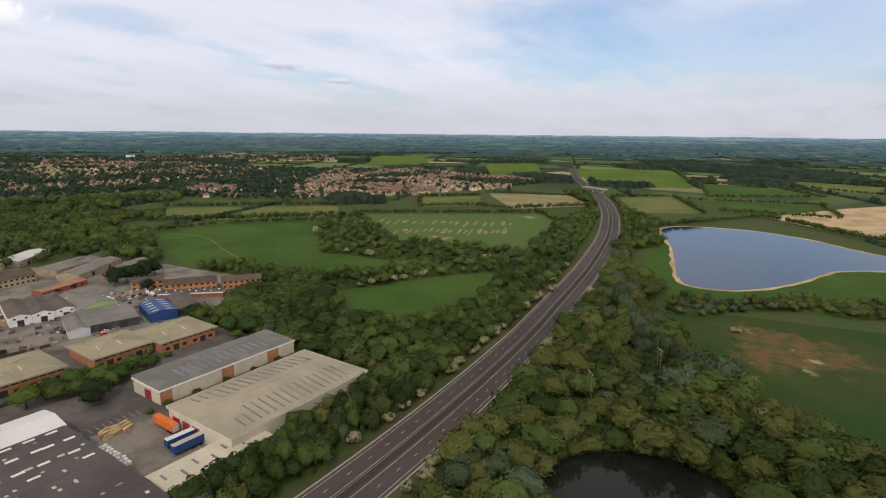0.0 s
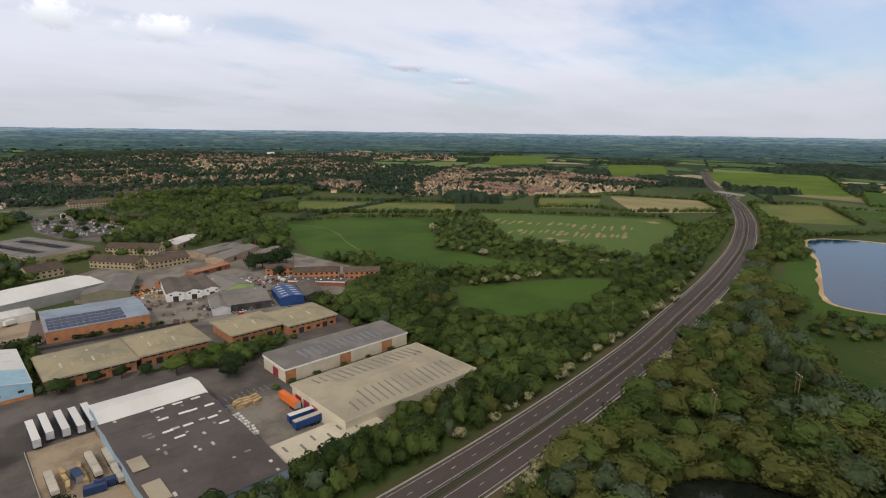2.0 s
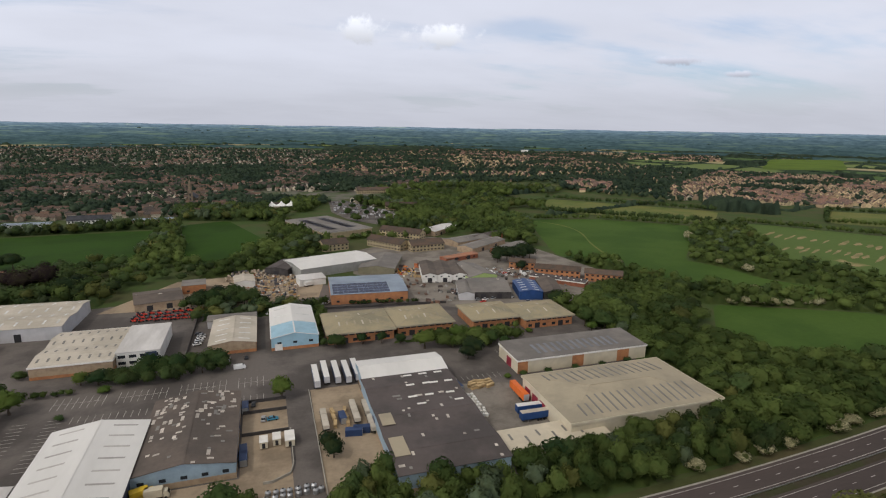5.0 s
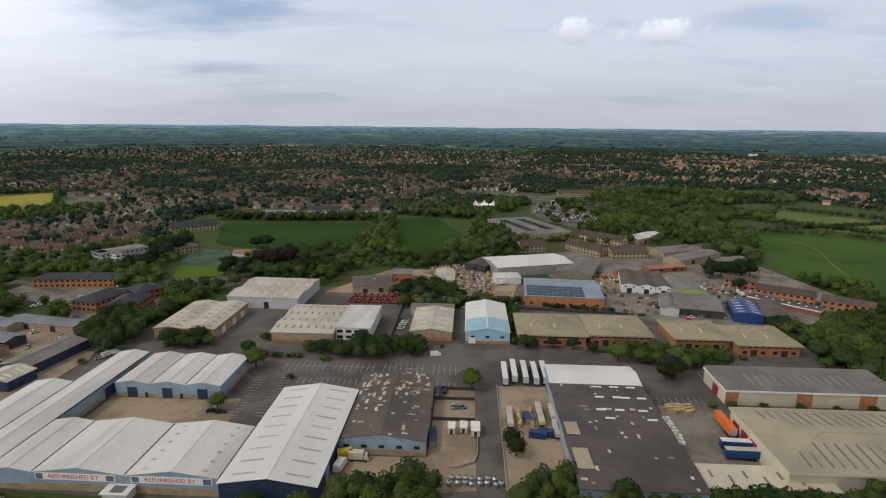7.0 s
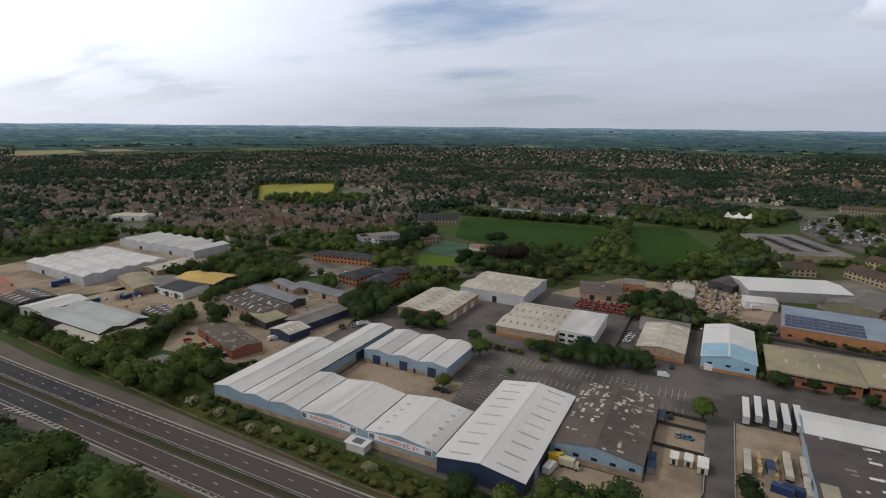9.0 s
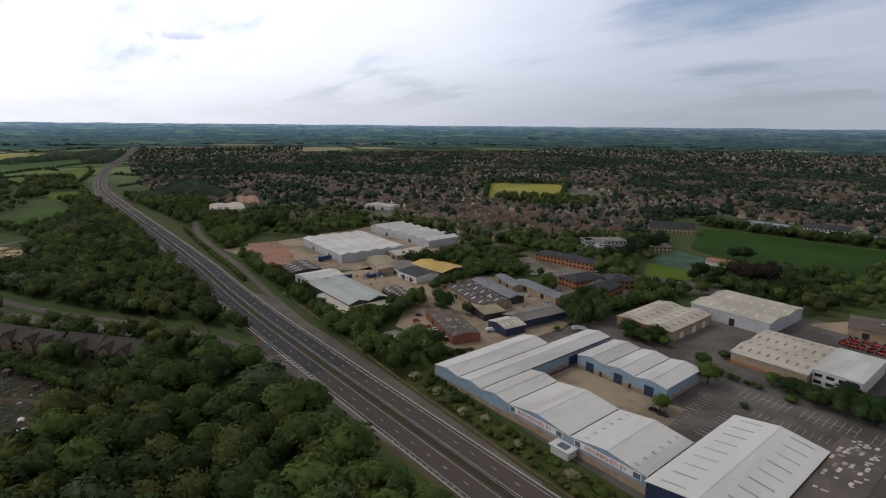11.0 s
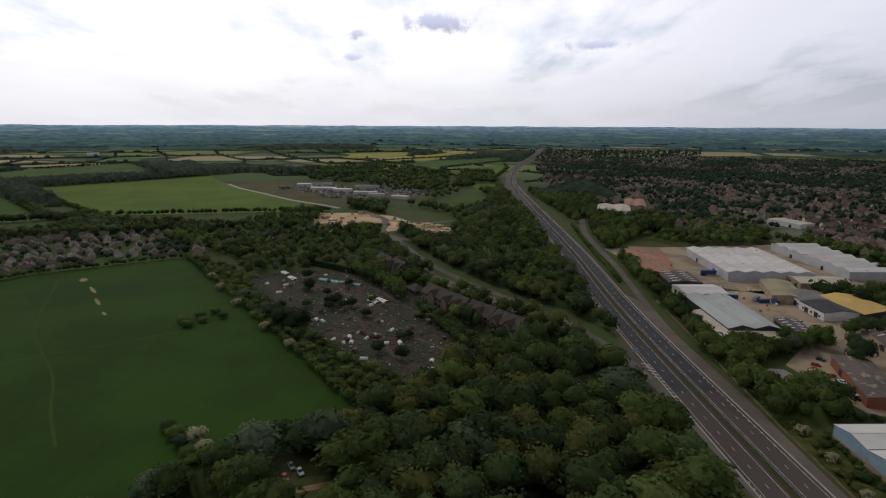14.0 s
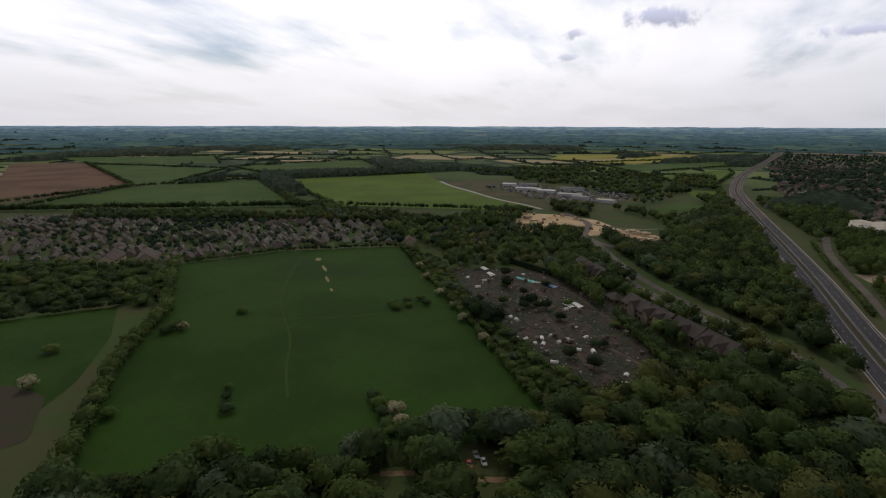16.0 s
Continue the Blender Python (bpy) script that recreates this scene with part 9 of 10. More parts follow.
CARS = {"white": car_model("white parked car", WHITE_CAR), "silver": car_model("silver parked car", SILVER_CAR), "black": car_model("dark parked car", BLACK_CAR), "teal": car_model("teal blue parked car", TEAL_CAR),
        "red": car_model("red parked car", RED), "van": car_model("white parked van", WHITE_CAR, True)}
for key, m in CARS.items():
    m["label"] = {"white": "white hatchback car parked on the ground", "silver": "silver hatchback car parked on the ground", "black": "dark hatchback car parked on the ground", "teal": "teal blue car parked in a yard",
                  "red": "red hatchback car parked on the ground", "van": "white panel van parked by the road"}[key]
    m["group"] = "parked cars"


def park(kind, x, y, turn, z=0.12):
    m = CARS[kind]
    if kind in USED:
        copy_thing(m, pose(x, y, z, 0, 0, turn))
    else:
        m.matrix_basis = pose(x, y, z, 0, 0, turn)
        USED.add(kind)


PARKED = []
PARKED.append(("van", -14.5, 246.6, 5))
PARKED.append(("silver", -4.6, 197.5, 85))
PARKED.append(("teal", -1.4, 196.8, 4))
PARKED.append(("black", -8.3, 210, 88))
PARKED.append(("van", -35.7, 144.5, 88))
PARKED.append(("van", -31.8, 144.8, 86))
PARKED.append(("white", -28, 144.2, 90))
PARKED.append(("black", -97, 188, 10))
PARKED.append(("black", -93, 187.5, 12))
PARKED.append(("van", -168, 238, 30))
PARKED.append(("silver", -171, 232, 40))
PARKED.append(("white", -35.5, 281, 20))
PARKED.append(("silver", -35, 284, 18))
PARKED.append(("white", -35, 287, 22))
PARKED.append(("white", -34.5, 290, 20))
PARKED.append(("silver", -34.5, 293, 20))
PARKED.append(("black", -36, 296, 15))
PARKED.append(("white", -20, 258, 90))
PARKED.append(("black", -12, 258, 92))
PARKED.append(("van", -14, 320, 80))
PARKED.append(("red", -8, 320, 84))
PARKED.append(("white", -2, 320, 85))
PARKED.append(("white", -16, 326, 80))
PARKED.append(("silver", 4, 322, 60))
PARKED.append(("van", 30, 328, 70))
PARKED.append(("white", 34, 331, 60))
PARKED.append(("silver", 26, 334, 80))
PARKED.append(("white", 161, 381, 50))
PARKED.append(("white", 168, 383, 55))
PARKED.append(("silver", 172, 378, 50))
PARKED.append(("white", 178, 377, 45))
PARKED.append(("white", 183, 379, 48))
PARKED.append(("white", 188, 376, 40))
PARKED.append(("van", 194, 377, 42))
PARKED.append(("white", 199, 372, 45))
PARKED.append(("white", 190, 368, 40))
PARKED.append(("silver", 184, 366, 40))
PARKED.append(("red", 170, 368, 20))
PARKED.append(("silver", 90, 383, 20))
PARKED.append(("red", 95, 385, 60))
PARKED.append(("white", 100, 384, 30))
PARKED.append(("black", 118, 336, 10))
PARKED.append(("silver", 118, 333, 10))
PARKED.append(("white", 117, 330, 12))
PARKED.append(("black", 118, 327, 10))
PARKED.append(("silver", 126, 312, 15))
PARKED.append(("white", 131, 311, 10))
PARKED.append(("silver", 137, 312, 20))
PARKED.append(("black", 143, 313, 10))
PARKED.append(("white", 149, 311, 15))
PARKED.append(("red", 128, 307, 15))
PARKED.append(("silver", 156, 300, 15))
PARKED.append(("white", -259, 310, 5))
PARKED.append(("white", -255, 309, 5))
PARKED.append(("silver", -251.5, 308, 5))
PARKED.append(("white", -248, 306.5, 6))
PARKED.append(("white", -243, 320, 90))
PARKED.append(("silver", -222, 286, 40))
PARKED.append(("red", -234, 175.5, 60))
PARKED.append(("silver", -226, 168, 30))
PARKED.append(("white", -221, 167, 20))
PARKED.append(("silver", -214.5, 168.4, 25))
PARKED.append(("white", -210, 168, 30))
PARKED.append(("white", -203, 172, 70))
PARKED.append(("black", -240, 182, 40))
PARKED.append(("black", -200, 258, 20))
PARKED.append(("silver", -208, 257, 15))
PARKED.append(("white", -341.5, 25, 40))
PARKED.append(("silver", -330, 31, 40))
PARKED.append(("white", -321.6, 33.5, 40))
PARKED.append(("white", -317.5, 37, 40))
PARKED.append(("white", -243.4, 51, 70))
PARKED.append(("red", -240, 53.4, 70))
PARKED.append(("silver", -246, 48, 70))
PARKED.append(("red", -152, -47, 30))
PARKED.append(("white", -155, -43, 30))
PARKED.append(("silver", -158, -46.5, 30))
PARKED.append(("white", -380, 184, 10))
PARKED.append(("white", -295, 198, 15))
PARKED.append(("silver", -290, 205, 15))
PARKED.append(("van", -276, 225, 20))
for k in range(14):
    PARKED.append((("white", "van", "silver", "white", "white", "black", "van")[k % 7], 156 + (k % 7) * 4.4, 366.5 - (k % 7) * 1.2 + (k // 7) * 6.0, 60 + (k * 37) % 25))
for kind, x, y, turn in PARKED:
    park(kind, x, y, turn)


for k, (x, y) in enumerate([(-215, 170), (-213, 174), (-202, 170), (-223, 175), (-226, 170), (-217, 175), (-200, 172), (-197, 197), (-214, 242), (-227, 262), (-225, 168)]):
    park(("silver", "white", "black", "red")[k % 4], x, y, 37 * k)
for k, (x, y) in enumerate([(-170, 236), (-226, 261), (-206, 253), (-197, 197), (-259, 302), (-257, 303), (-257, 307), (-257, 311), (-235, 347)]):
    park("van" if k % 3 == 0 else "white", x, y, 70)


def trailer(x, y0, y1, label, top, side_mat=WALL_NAVY, turn=0):
    """A long box trailer: body, roof, chassis, landing legs and wheels."""
    n = y1 - y0
    t = thing("box_trailer", label, "trailer", x, (y0 + y1) / 2, 0.12, turn)
    part("body", box(-1.25, 1.25, -n / 2, n / 2, 1.15, 3.9, bevel=0.06), side_mat, t)
    part("roof", box(-1.22, 1.22, -n / 2 + 0.05, n / 2 - 0.05, 3.9, 4.0, bevel=0.04), top, t, "white sheet roof")
    part("chassis", box(-0.9, 0.9, -n / 2 + 0.4, n / 2 - 0.3, 0.8, 1.15), RUBBER, t)
    part("rear_door", box(-1.2, 1.2, -n / 2 - 0.06, -n / 2 - 0.005, 1.2, 3.85), WALL_GREY, t)
    me = plate_mesh(("wheel", 0.5), lambda: wheel_mesh(0.5, 0.35), RUBBER)
    for k in range(3):
        for s in (-1, 1):
            piece("wheel", me, t, pose(s * 1.0, -n / 2 + 1.6 + 1.3 * k, 0, 0, 0, 90))
    for s in (-1, 1):
        part("landing_leg", box(s * 0.8 - 0.08, s * 0.8 + 0.08, n / 2 - 3.0, n / 2 - 2.84, 0, 0.9), STEEL, t)


for x, near in ((17.0, 218.6), (21.2, 221.6), (25.8, 220.4), (30.2, 219.6), (34.4, 220.6)):
    trailer(x, near - 2.6, near + 15.0, "navy box trailer with a pale roof, parked in a row", ROOF_BRIGHT)
trailer(95.6, 181.2, 194.6, "orange box trailer parked in a loading yard", ORANGE, ORANGE)
trailer(93.4, 168.6, 179.6, "blue box trailer with a white roof in a loading yard", ROOF_BRIGHT, WALL_ROYAL, 87)
trailer(92.6, 163.4, 174.4, "blue box trailer with a cream roof in a loading yard", ROOF_PALE, WALL_ROYAL, 89)
trailer(-391, 195, 207, "blue trailer parked in a depot yard", WALL_ROYAL, WALL_ROYAL)


def flatbed(x, y0, y1):
    n = y1 - y0
    t = thing("flatbed_trailer", "flatbed trailer loaded with pale sheeted goods", "trailer", x, (y0 + y1) / 2, 0.12)
    part("bed", box(-1.2, 1.2, -n / 2, n / 2, 0.95, 1.2, bevel=0.04), RUBBER, t)
    for k in range(3):
        a = -n / 2 + 0.3 + k * (n - 0.6) / 3
        part("load", box(-1.1, 1.1, a, a + (n - 0.6) / 3 - 0.25, 1.2, 2.7, bevel=0.15), ROOF_PALE, t, "pale sheeted load")
    me = plate_mesh(("wheel", 0.45), lambda: wheel_mesh(0.45, 0.35), RUBBER)
    for k in range(2):
        for s in (-1, 1):
            piece("wheel", me, t, pose(s * 0.95, -n / 2 + 1.6 + 1.2 * k, 0, 0, 0, 90))


for x, y0, y1 in ((16.9, 182, 196), (28.5, 184, 200), (33.2, 176, 187), (33.3, 188, 199)):
    flatbed(x, y0, y1)


def cabin(x, y, w, d, turn=0):
    t = thing("site_cabin", "cream trailer cabin with a dark doorway", "cabin", x, y, 0.12, turn)
    part("body", box(-w / 2, w / 2, -d / 2, d / 2, 0.4, 2.7, bevel=0.08), WALL_CREAM, t)
    part("roof", box(-w / 2 - 0.1, w / 2 + 0.1, -d / 2 - 0.1, d / 2 + 0.1, 2.7, 2.85, bevel=0.05), FRAME_WHITE, t)
    # the open doorway is a dark plate, its inner shade put into the colour
    part("doorway", box(-0.5, 0.5, -d / 2 - 0.04, -d / 2 + 0.02, 0.5, 2.3), DARK, t)
    me = plate_mesh(("wheel", 0.3), lambda: wheel_mesh(0.3, 0.2), RUBBER)
    for s in (-1, 1):
        for e in (-1, 1):
            piece("wheel", me, t, pose(s * w * 0.4, e * d * 0.25, 0, 0, 0, 90))


for x, y, w, d in ((-4.6, 179.6, 2.6, 4.6), (-0.3, 180.4, 2.6, 4.6), (4.0, 179.5, 3.2, 6.6)):
    cabin(x, y, w, d)


def lorry(x, y, turn, paint, label):
    t = thing("lorry", label, "lorry", x, y, 0.12, turn)
    part("box_body", box(-3.4, 1.6, -1.2, 1.2, 0.9, 3.3, bevel=0.06), paint, t)
    part("cab", loft([(1.8, 1.1, 0.5, 2.5), (2.9, 1.1, 0.5, 2.4), (3.4, 1.0, 0.5, 1.5)]), paint, t)
    part("windscreen", slab([(2.95, -0.9, 2.36), (3.42, -0.85, 1.5), (3.42, 0.85, 1.5), (2.95, 0.9, 2.36)], 0.04), GLASS, t)
    part("chassis", box(-3.3, 3.0, -0.9, 0.9, 0.5, 0.9), RUBBER, t)
    me = plate_mesh(("wheel", 0.42), lambda: wheel_mesh(0.42, 0.3), RUBBER)
    for a in (-2.2, 2.4):
        for s in (-1, 1):
            piece("wheel", me, t, pose(a, s * 1.0, 0))


lorry(-34.5, 160.5, 0, WALL_CREAM, "cream box lorry parked by a blue wall")
lorry(-39.5, 155.5, 80, WALL_WHITE, "white box lorry parked by a navy wall")
lorry(-38.5, 161.5, 20, YELLOW, "small yellow lorry in a yard")
lorry(26, 372, 30, WALL_WHITE, "white box lorry in a builders' yard")
lorry(130, 398, 60, WALL_WHITE, "white box lorry beside old workshops")


# ---- red mowers on the dealer's lot ----
def red_machine():
    t = thing("ride_on_machine", "red farm machine with black tyres on a dealer's lot", "tractor", -70, 334, 0.1, 20, "red machines on the lot")
    part("body", loft([(-1.3, 0.7, 0.5, 1.3), (0.2, 0.75, 0.5, 1.5), (0.4, 0.5, 0.5, 1.2), (1.7, 0.45, 0.5, 1.0)]), RED, t)
    part("cab", box(-1.0, 0.1, -0.6, 0.6, 1.4, 2.3, bevel=0.12), GLASS, t)
    for x, r in ((-0.8, 0.6), (1.2, 0.4)):
        me = plate_mesh(("wheel", r), lambda: wheel_mesh(r, 0.3), RUBBER)
        for s in (-1, 1):
            piece("wheel", me, t, pose(x, s * 0.85, 0))
    return t


RED_ONE = red_machine()
spot = random.Random(8)
for k in range(30):
    row = k % 3
    copy_thing(RED_ONE, pose(-72 + (k // 3) * 3.7 + spot.uniform(-0.6, 0.6), (325, 330, 337)[row] + spot.uniform(-1, 1), 0.1, 0, 0, spot.uniform(-40, 60)))


# ---- yard clutter ----
def heap_model(label, category, build):
    t = build()
    tagged(t, label, category, "yard stock")
    return t


def pallet_stack():
    t = thing("pallet_stack", "", "")
    for k in range(5):
        part("pallet", box(-0.6, 0.6, -0.5, 0.5, 0.16 * k, 0.16 * k + 0.12, bevel=0.02), PALLET, t)
    return t


def bagged_goods():
    t = thing("bagged_goods", "", "")
    part("pallet", box(-0.6, 0.6, -0.6, 0.6, 0, 0.14, bevel=0.02), PALLET, t)
    part("wrapped_load", box(-0.58, 0.58, -0.58, 0.58, 0.14, 1.3, bevel=0.16), FRAME_WHITE, t)
    return t


def drum():
    t = thing("plastic_tank", "", "")
    bm = bmesh.new()
    add_tube(bm, 0, 0, 0, 1.3, 0.85, 0.9, 10)
    add_tube(bm, 0, 0, 1.3, 1.75, 0.9, 0.35, 10)
    part("tank", bm, SILVER_CAR, t)
    bm = bmesh.new()
    add_tube(bm, 0, 0, 1.75, 1.85, 0.3, 0.3, 8)
    part("cap", bm, RUBBER, t)
    return t


def skip():
    t = thing("container", "", "")
    part("body", box(-1.2, 1.2, -3.0, 3.0, 0.05, 2.5, bevel=0.05), BLUE, t)
    part("door", box(-1.1, 1.1, -3.06, -3.0, 0.15, 2.4), STEEL, t)
    return t


def timber_pack():
    t = thing("timber_pack", "", "")
    for k in range(3):
        part("timber_layer", box(-2.0, 2.0, -0.6, 0.6, 0.5 * k, 0.5 * k + 0.42, bevel=0.03), PALLET, t)
    return t


def block_pack():
    t = thing("brick_pack", "", "")
    part("bricks", box(-0.6, 0.6, -0.5, 0.5, 0.1, 1.1, bevel=0.02), BRICK, t)
    part("pallet", box(-0.62, 0.62, -0.52, 0.52, 0, 0.1), PALLET, t)
    return t


STOCK = {"pallet": heap_model("stack of bare timber pallets in a yard", "pallets", pallet_stack), "bag": heap_model("white wrapped pallet load in a yard", "pallet load", bagged_goods),
         "drum": heap_model("grey round plastic tank on a yard", "tank", drum), "skip": heap_model("blue steel storage container in a yard", "container", skip),
         "timber": heap_model("pack of pale sawn timber in a yard", "timber", timber_pack), "block": heap_model("pallet of orange bricks in a yard", "bricks", block_pack)}


def put(kind, x, y, turn=None, z=0.12):
    turn = spot.uniform(0, 360) if turn is None else turn
    if kind in USED:
        copy_thing(STOCK[kind], pose(x, y, z, 0, 0, turn))
    else:
        STOCK[kind].matrix_basis = pose(x, y, z, 0, 0, turn)
        USED.add(kind)


for k in range(15):
    put("drum", -4 + (k % 8) * 2.3 + spot.uniform(-0.4, 0.4), 149.5 + (k // 8) * 2.4 + spot.uniform(-0.4, 0.4))
for k in range(24):
    put("bag", 73.4 + (k % 3) * 1.7 + spot.uniform(-0.3, 0.3), 176.5 + (k // 3) * 2.4 + spot.uniform(-0.4, 0.4), spot.uniform(-12, 12))
for x, y, a in ((73.5, 201, 8), (26, 178, 80), (29, 179, 82), (23.5, 189, 4), (-11, 172, 2), (-11, 176, 4), (-11.2, 207, 0)):
    put("skip", x, y, a)
for k in range(9):
    put("timber", 80 + (k % 3) * 3.6 + spot.uniform(-0.8, 0.8), 199 + (k // 3) * 2.2, spot.uniform(-20, 30))
for k in range(6):
    put("timber", 20.5 + (k % 2) * 4.6, 186 + (k // 2) * 4.6, spot.uniform(80, 100))
for k in range(70):
    x, y = spot.uniform(-22, 18), spot.uniform(348, 402)
    put(("timber", "block", "bag", "pallet", "block", "timber")[k % 6], x, y)
for k in range(18):
    put(("bag", "pallet", "timber")[k % 3], spot.uniform(92, 108), spot.uniform(372, 396))
for k in range(16):
    put(("pallet", "bag", "skip", "block")[k % 4], spot.uniform(-360, -310), spot.uniform(186, 214))
for k in range(26):
    put(("skip", "bag", "skip", "pallet")[k % 4], spot.uniform(-1010, -840) + 0, spot.uniform(-150, -60) + (k % 5) * 8)


def digger(x, y, turn):
    t = thing("mini_digger", "orange and yellow small digger in a yard", "digger", x, y, 0.12, turn)
    for s in (-0.6, 0.35):
        part("track", box(-0.9, 0.9, s, s + 0.28, 0, 0.45, bevel=0.12), RUBBER, t)
    part("body", box(-0.8, 0.7, -0.55, 0.55, 0.45, 1.1, bevel=0.1), YELLOW, t)
    part("cab", box(-0.5, 0.5, -0.45, 0.45, 1.1, 2.2, bevel=0.12), GLASS, t)
    part("boom", slab([(0.6, -0.12, 1.0), (2.2, -0.12, 2.3), (2.2, 0.12, 2.3), (0.6, 0.12, 1.0)], 0.25), ORANGE, t)
    part("arm", slab([(2.1, -0.1, 2.3), (2.9, -0.1, 0.6), (2.9, 0.1, 0.6), (2.1, 0.1, 2.3)], 0.2), ORANGE, t)


for k in range(10):
    digger(91 + (k % 5) * 3.4, 389 + (k // 5) * 4, spot.uniform(0, 360))


# ---- car park paint ----
def bay_lines():
    bm = bmesh.new()
    z = 0.12
    for k in range(32):
        x = -82 + k * 2.5
        if k % 9 != 8:
            add_box(bm, x - 0.07, x + 0.07, 226.6, 236.4, 0.1, z)
        if k % 9 < 7:
            add_box(bm, x + 0.07, x + 2.43, 231.45, 231.58, 0.1, z)
    for k in range(28):
        x = -72 + k * 2.5
        if x < -66 or x > -44:
            pass
        add_box(bm, x - 0.07, x + 0.07, 214.2, 219.2, 0.1, z)
    for k in range(14):
        y = 186 + k * 2.5
        add_box(bm, -91, -86.2, y - 0.07, y + 0.07, 0.1, z)
        add_box(bm, -80, -75, y - 0.07, y + 0.07, 0.1, z)
    for k in range(9):
        x = 76 + k * 2.5
        add_box(bm, x - 0.06, x + 0.06, 206.5, 211.3, 0.1, z)
    for k in range(26):
        add_box(bm, 105 + k * 2.5, 105.12 + k * 2.5, 231.5, 236.2, 0.1, z)
    tagged(single("parking_lines", bm, LINE, "white painted parking bay lines on tarmac", "road marking"), kind="stuff")


bay_lines()


# ---- fences and walls ----
def wall_run(pts, h, material, name, label, thick=0.25):
    bm = bmesh.new()
    for (x0, y0), (x1, y1) in zip(pts, pts[1:]):
        d = Vector((x1 - x0, y1 - y0)).normalized() * thick / 2
        n = Vector((-d.y, d.x))
        add_slab(bm, [(x0 + n.x, y0 + n.y, h), (x0 - n.x, y0 - n.y, h), (x1 - n.x, y1 - n.y, h), (x1 + n.x, y1 + n.y, h)], h)
    return single(name, mended(bm), material, label, "wall")


for pts, h, material, name, label in (
    ([(-12, 187.5), (4, 187.5)], 1.4, WALL_DARK, "yard_fence", "low dark fence across a yard"), ([(-12, 203.5), (4, 203.5)], 1.4, WALL_DARK, "yard_fence", "low dark fence across a yard"),
    ([(-12, 212.3), (4, 212.3)], 1.4, WALL_DARK, "yard_fence", "low dark fence across a yard"), ([(4.6, 188), (4.6, 166), (3.4, 161), (-2, 158), (-5, 158)], 1.0, KERB, "yard_wall", "low concrete wall curving round a yard"),
    ([(13.4, 138), (13.4, 217)], 0.6, KERB, "yard_wall", "low concrete kerb wall along a yard"), ([(99, 192), (166, 192)], 1.8, WALL_DARK, "boundary_fence", "dark fence behind a cream hall"),
    ([(166.5, 192), (166.5, 150)], 2.2, WALL_DARK, "boundary_fence", "dark fence beside a cream hall"), ([(-100, 121.5), (-60, 120.5), (0, 120)], 0.9, TIMBER, "roadside_fence", "low timber fence above the carriageway"),
    ([(-100, 121.5), (-180, 126.5), (-245, 132), (-330, 139)], 0.9, TIMBER, "roadside_fence", "low timber fence above the carriageway"), ([(-39, 340), (-39, 262)], 1.8, WALL_DARK, "yard_fence", "dark fence between two yards"),
    ([(24, 320), (105, 312)], 1.6, WALL_DARK, "yard_fence", "dark fence along a lane"), ([(-430, -110), (-395, -62)], 4.5, LEAF_DARK, "clipped_hedge", "tall dark clipped conifer hedge"),
):
    wall_run(pts, h, material, name, label, 2.5 if material is LEAF_DARK else 0.25)


# ---- power line ----
def pole_pair(x, y, turn):
    t = thing("power_pole", "twin timber power pole with crossarms", "power pole", x, y, 0, turn)
    for s in (-1.4, 1.4):
        bm = bmesh.new()
        add_tube(bm, s, 0, 0, 14.5, 0.2, 0.14, 8)
        part("post", bm, TIMBER, t)
    for z in (11.8, 13.6):
        part("crossarm", box(-2.6, 2.6, -0.12, 0.12, z, z + 0.25), TIMBER, t)
    for s in (-2.3, 0, 2.3):
        bm = bmesh.new()
        add_tube(bm, s, 0, 13.85, 14.3, 0.1, 0.06, 6)
        part("insulator", bm, FRAME_WHITE, t)


pole_pair(205, 67, 40)
pole_pair(247, 50, 40)
pole_pair(277, 150, 40)


def road_sign(x, y, turn):
    t = thing("road_sign", "blue and white road sign on two posts", "sign", x, y, 0, turn)
    part("panel", box(-1.8, 1.8, -0.05, 0.05, 1.6, 3.4, bevel=0.01), WALL_SKY, t)
    for k in range(3):
        part("writing_bar", box(-1.4, 1.0 - 0.3 * k, -0.07, -0.045, 2.9 - 0.45 * k, 3.1 - 0.45 * k), SIGN_WHITE, t)
    for s in (-1.2, 1.2):
        part("post", box(s - 0.06, s + 0.06, -0.06, 0.06, 0, 3.2), STEEL, t)


road_sign(-247, 96, -70)


# ---- allotments ----
SHED_ROOF = flat_paint("shed_felt", (0.1, 0.088, 0.078), 0.9, contrast=0.3, each=1.2)
def garden_shed():
    t = thing("allotment_shed", "small weathered shed on an allotment plot", "shed", -330, -60, 0, 20, "allotment sheds")
    part("wall", box(-1.2, 1.2, -0.9, 0.9, 0, 1.9), TIMBER, t)
    part("roof", slab([(-1.35, -1.05, 1.95), (1.35, -1.05, 1.95), (1.35, 1.05, 2.3), (-1.35, 1.05, 2.3)], 0.08), SHED_ROOF, t)
    part("door", box(-0.35, 0.35, -0.95, -0.89, 0.05, 1.75), WALL_DARK, t)
    return t


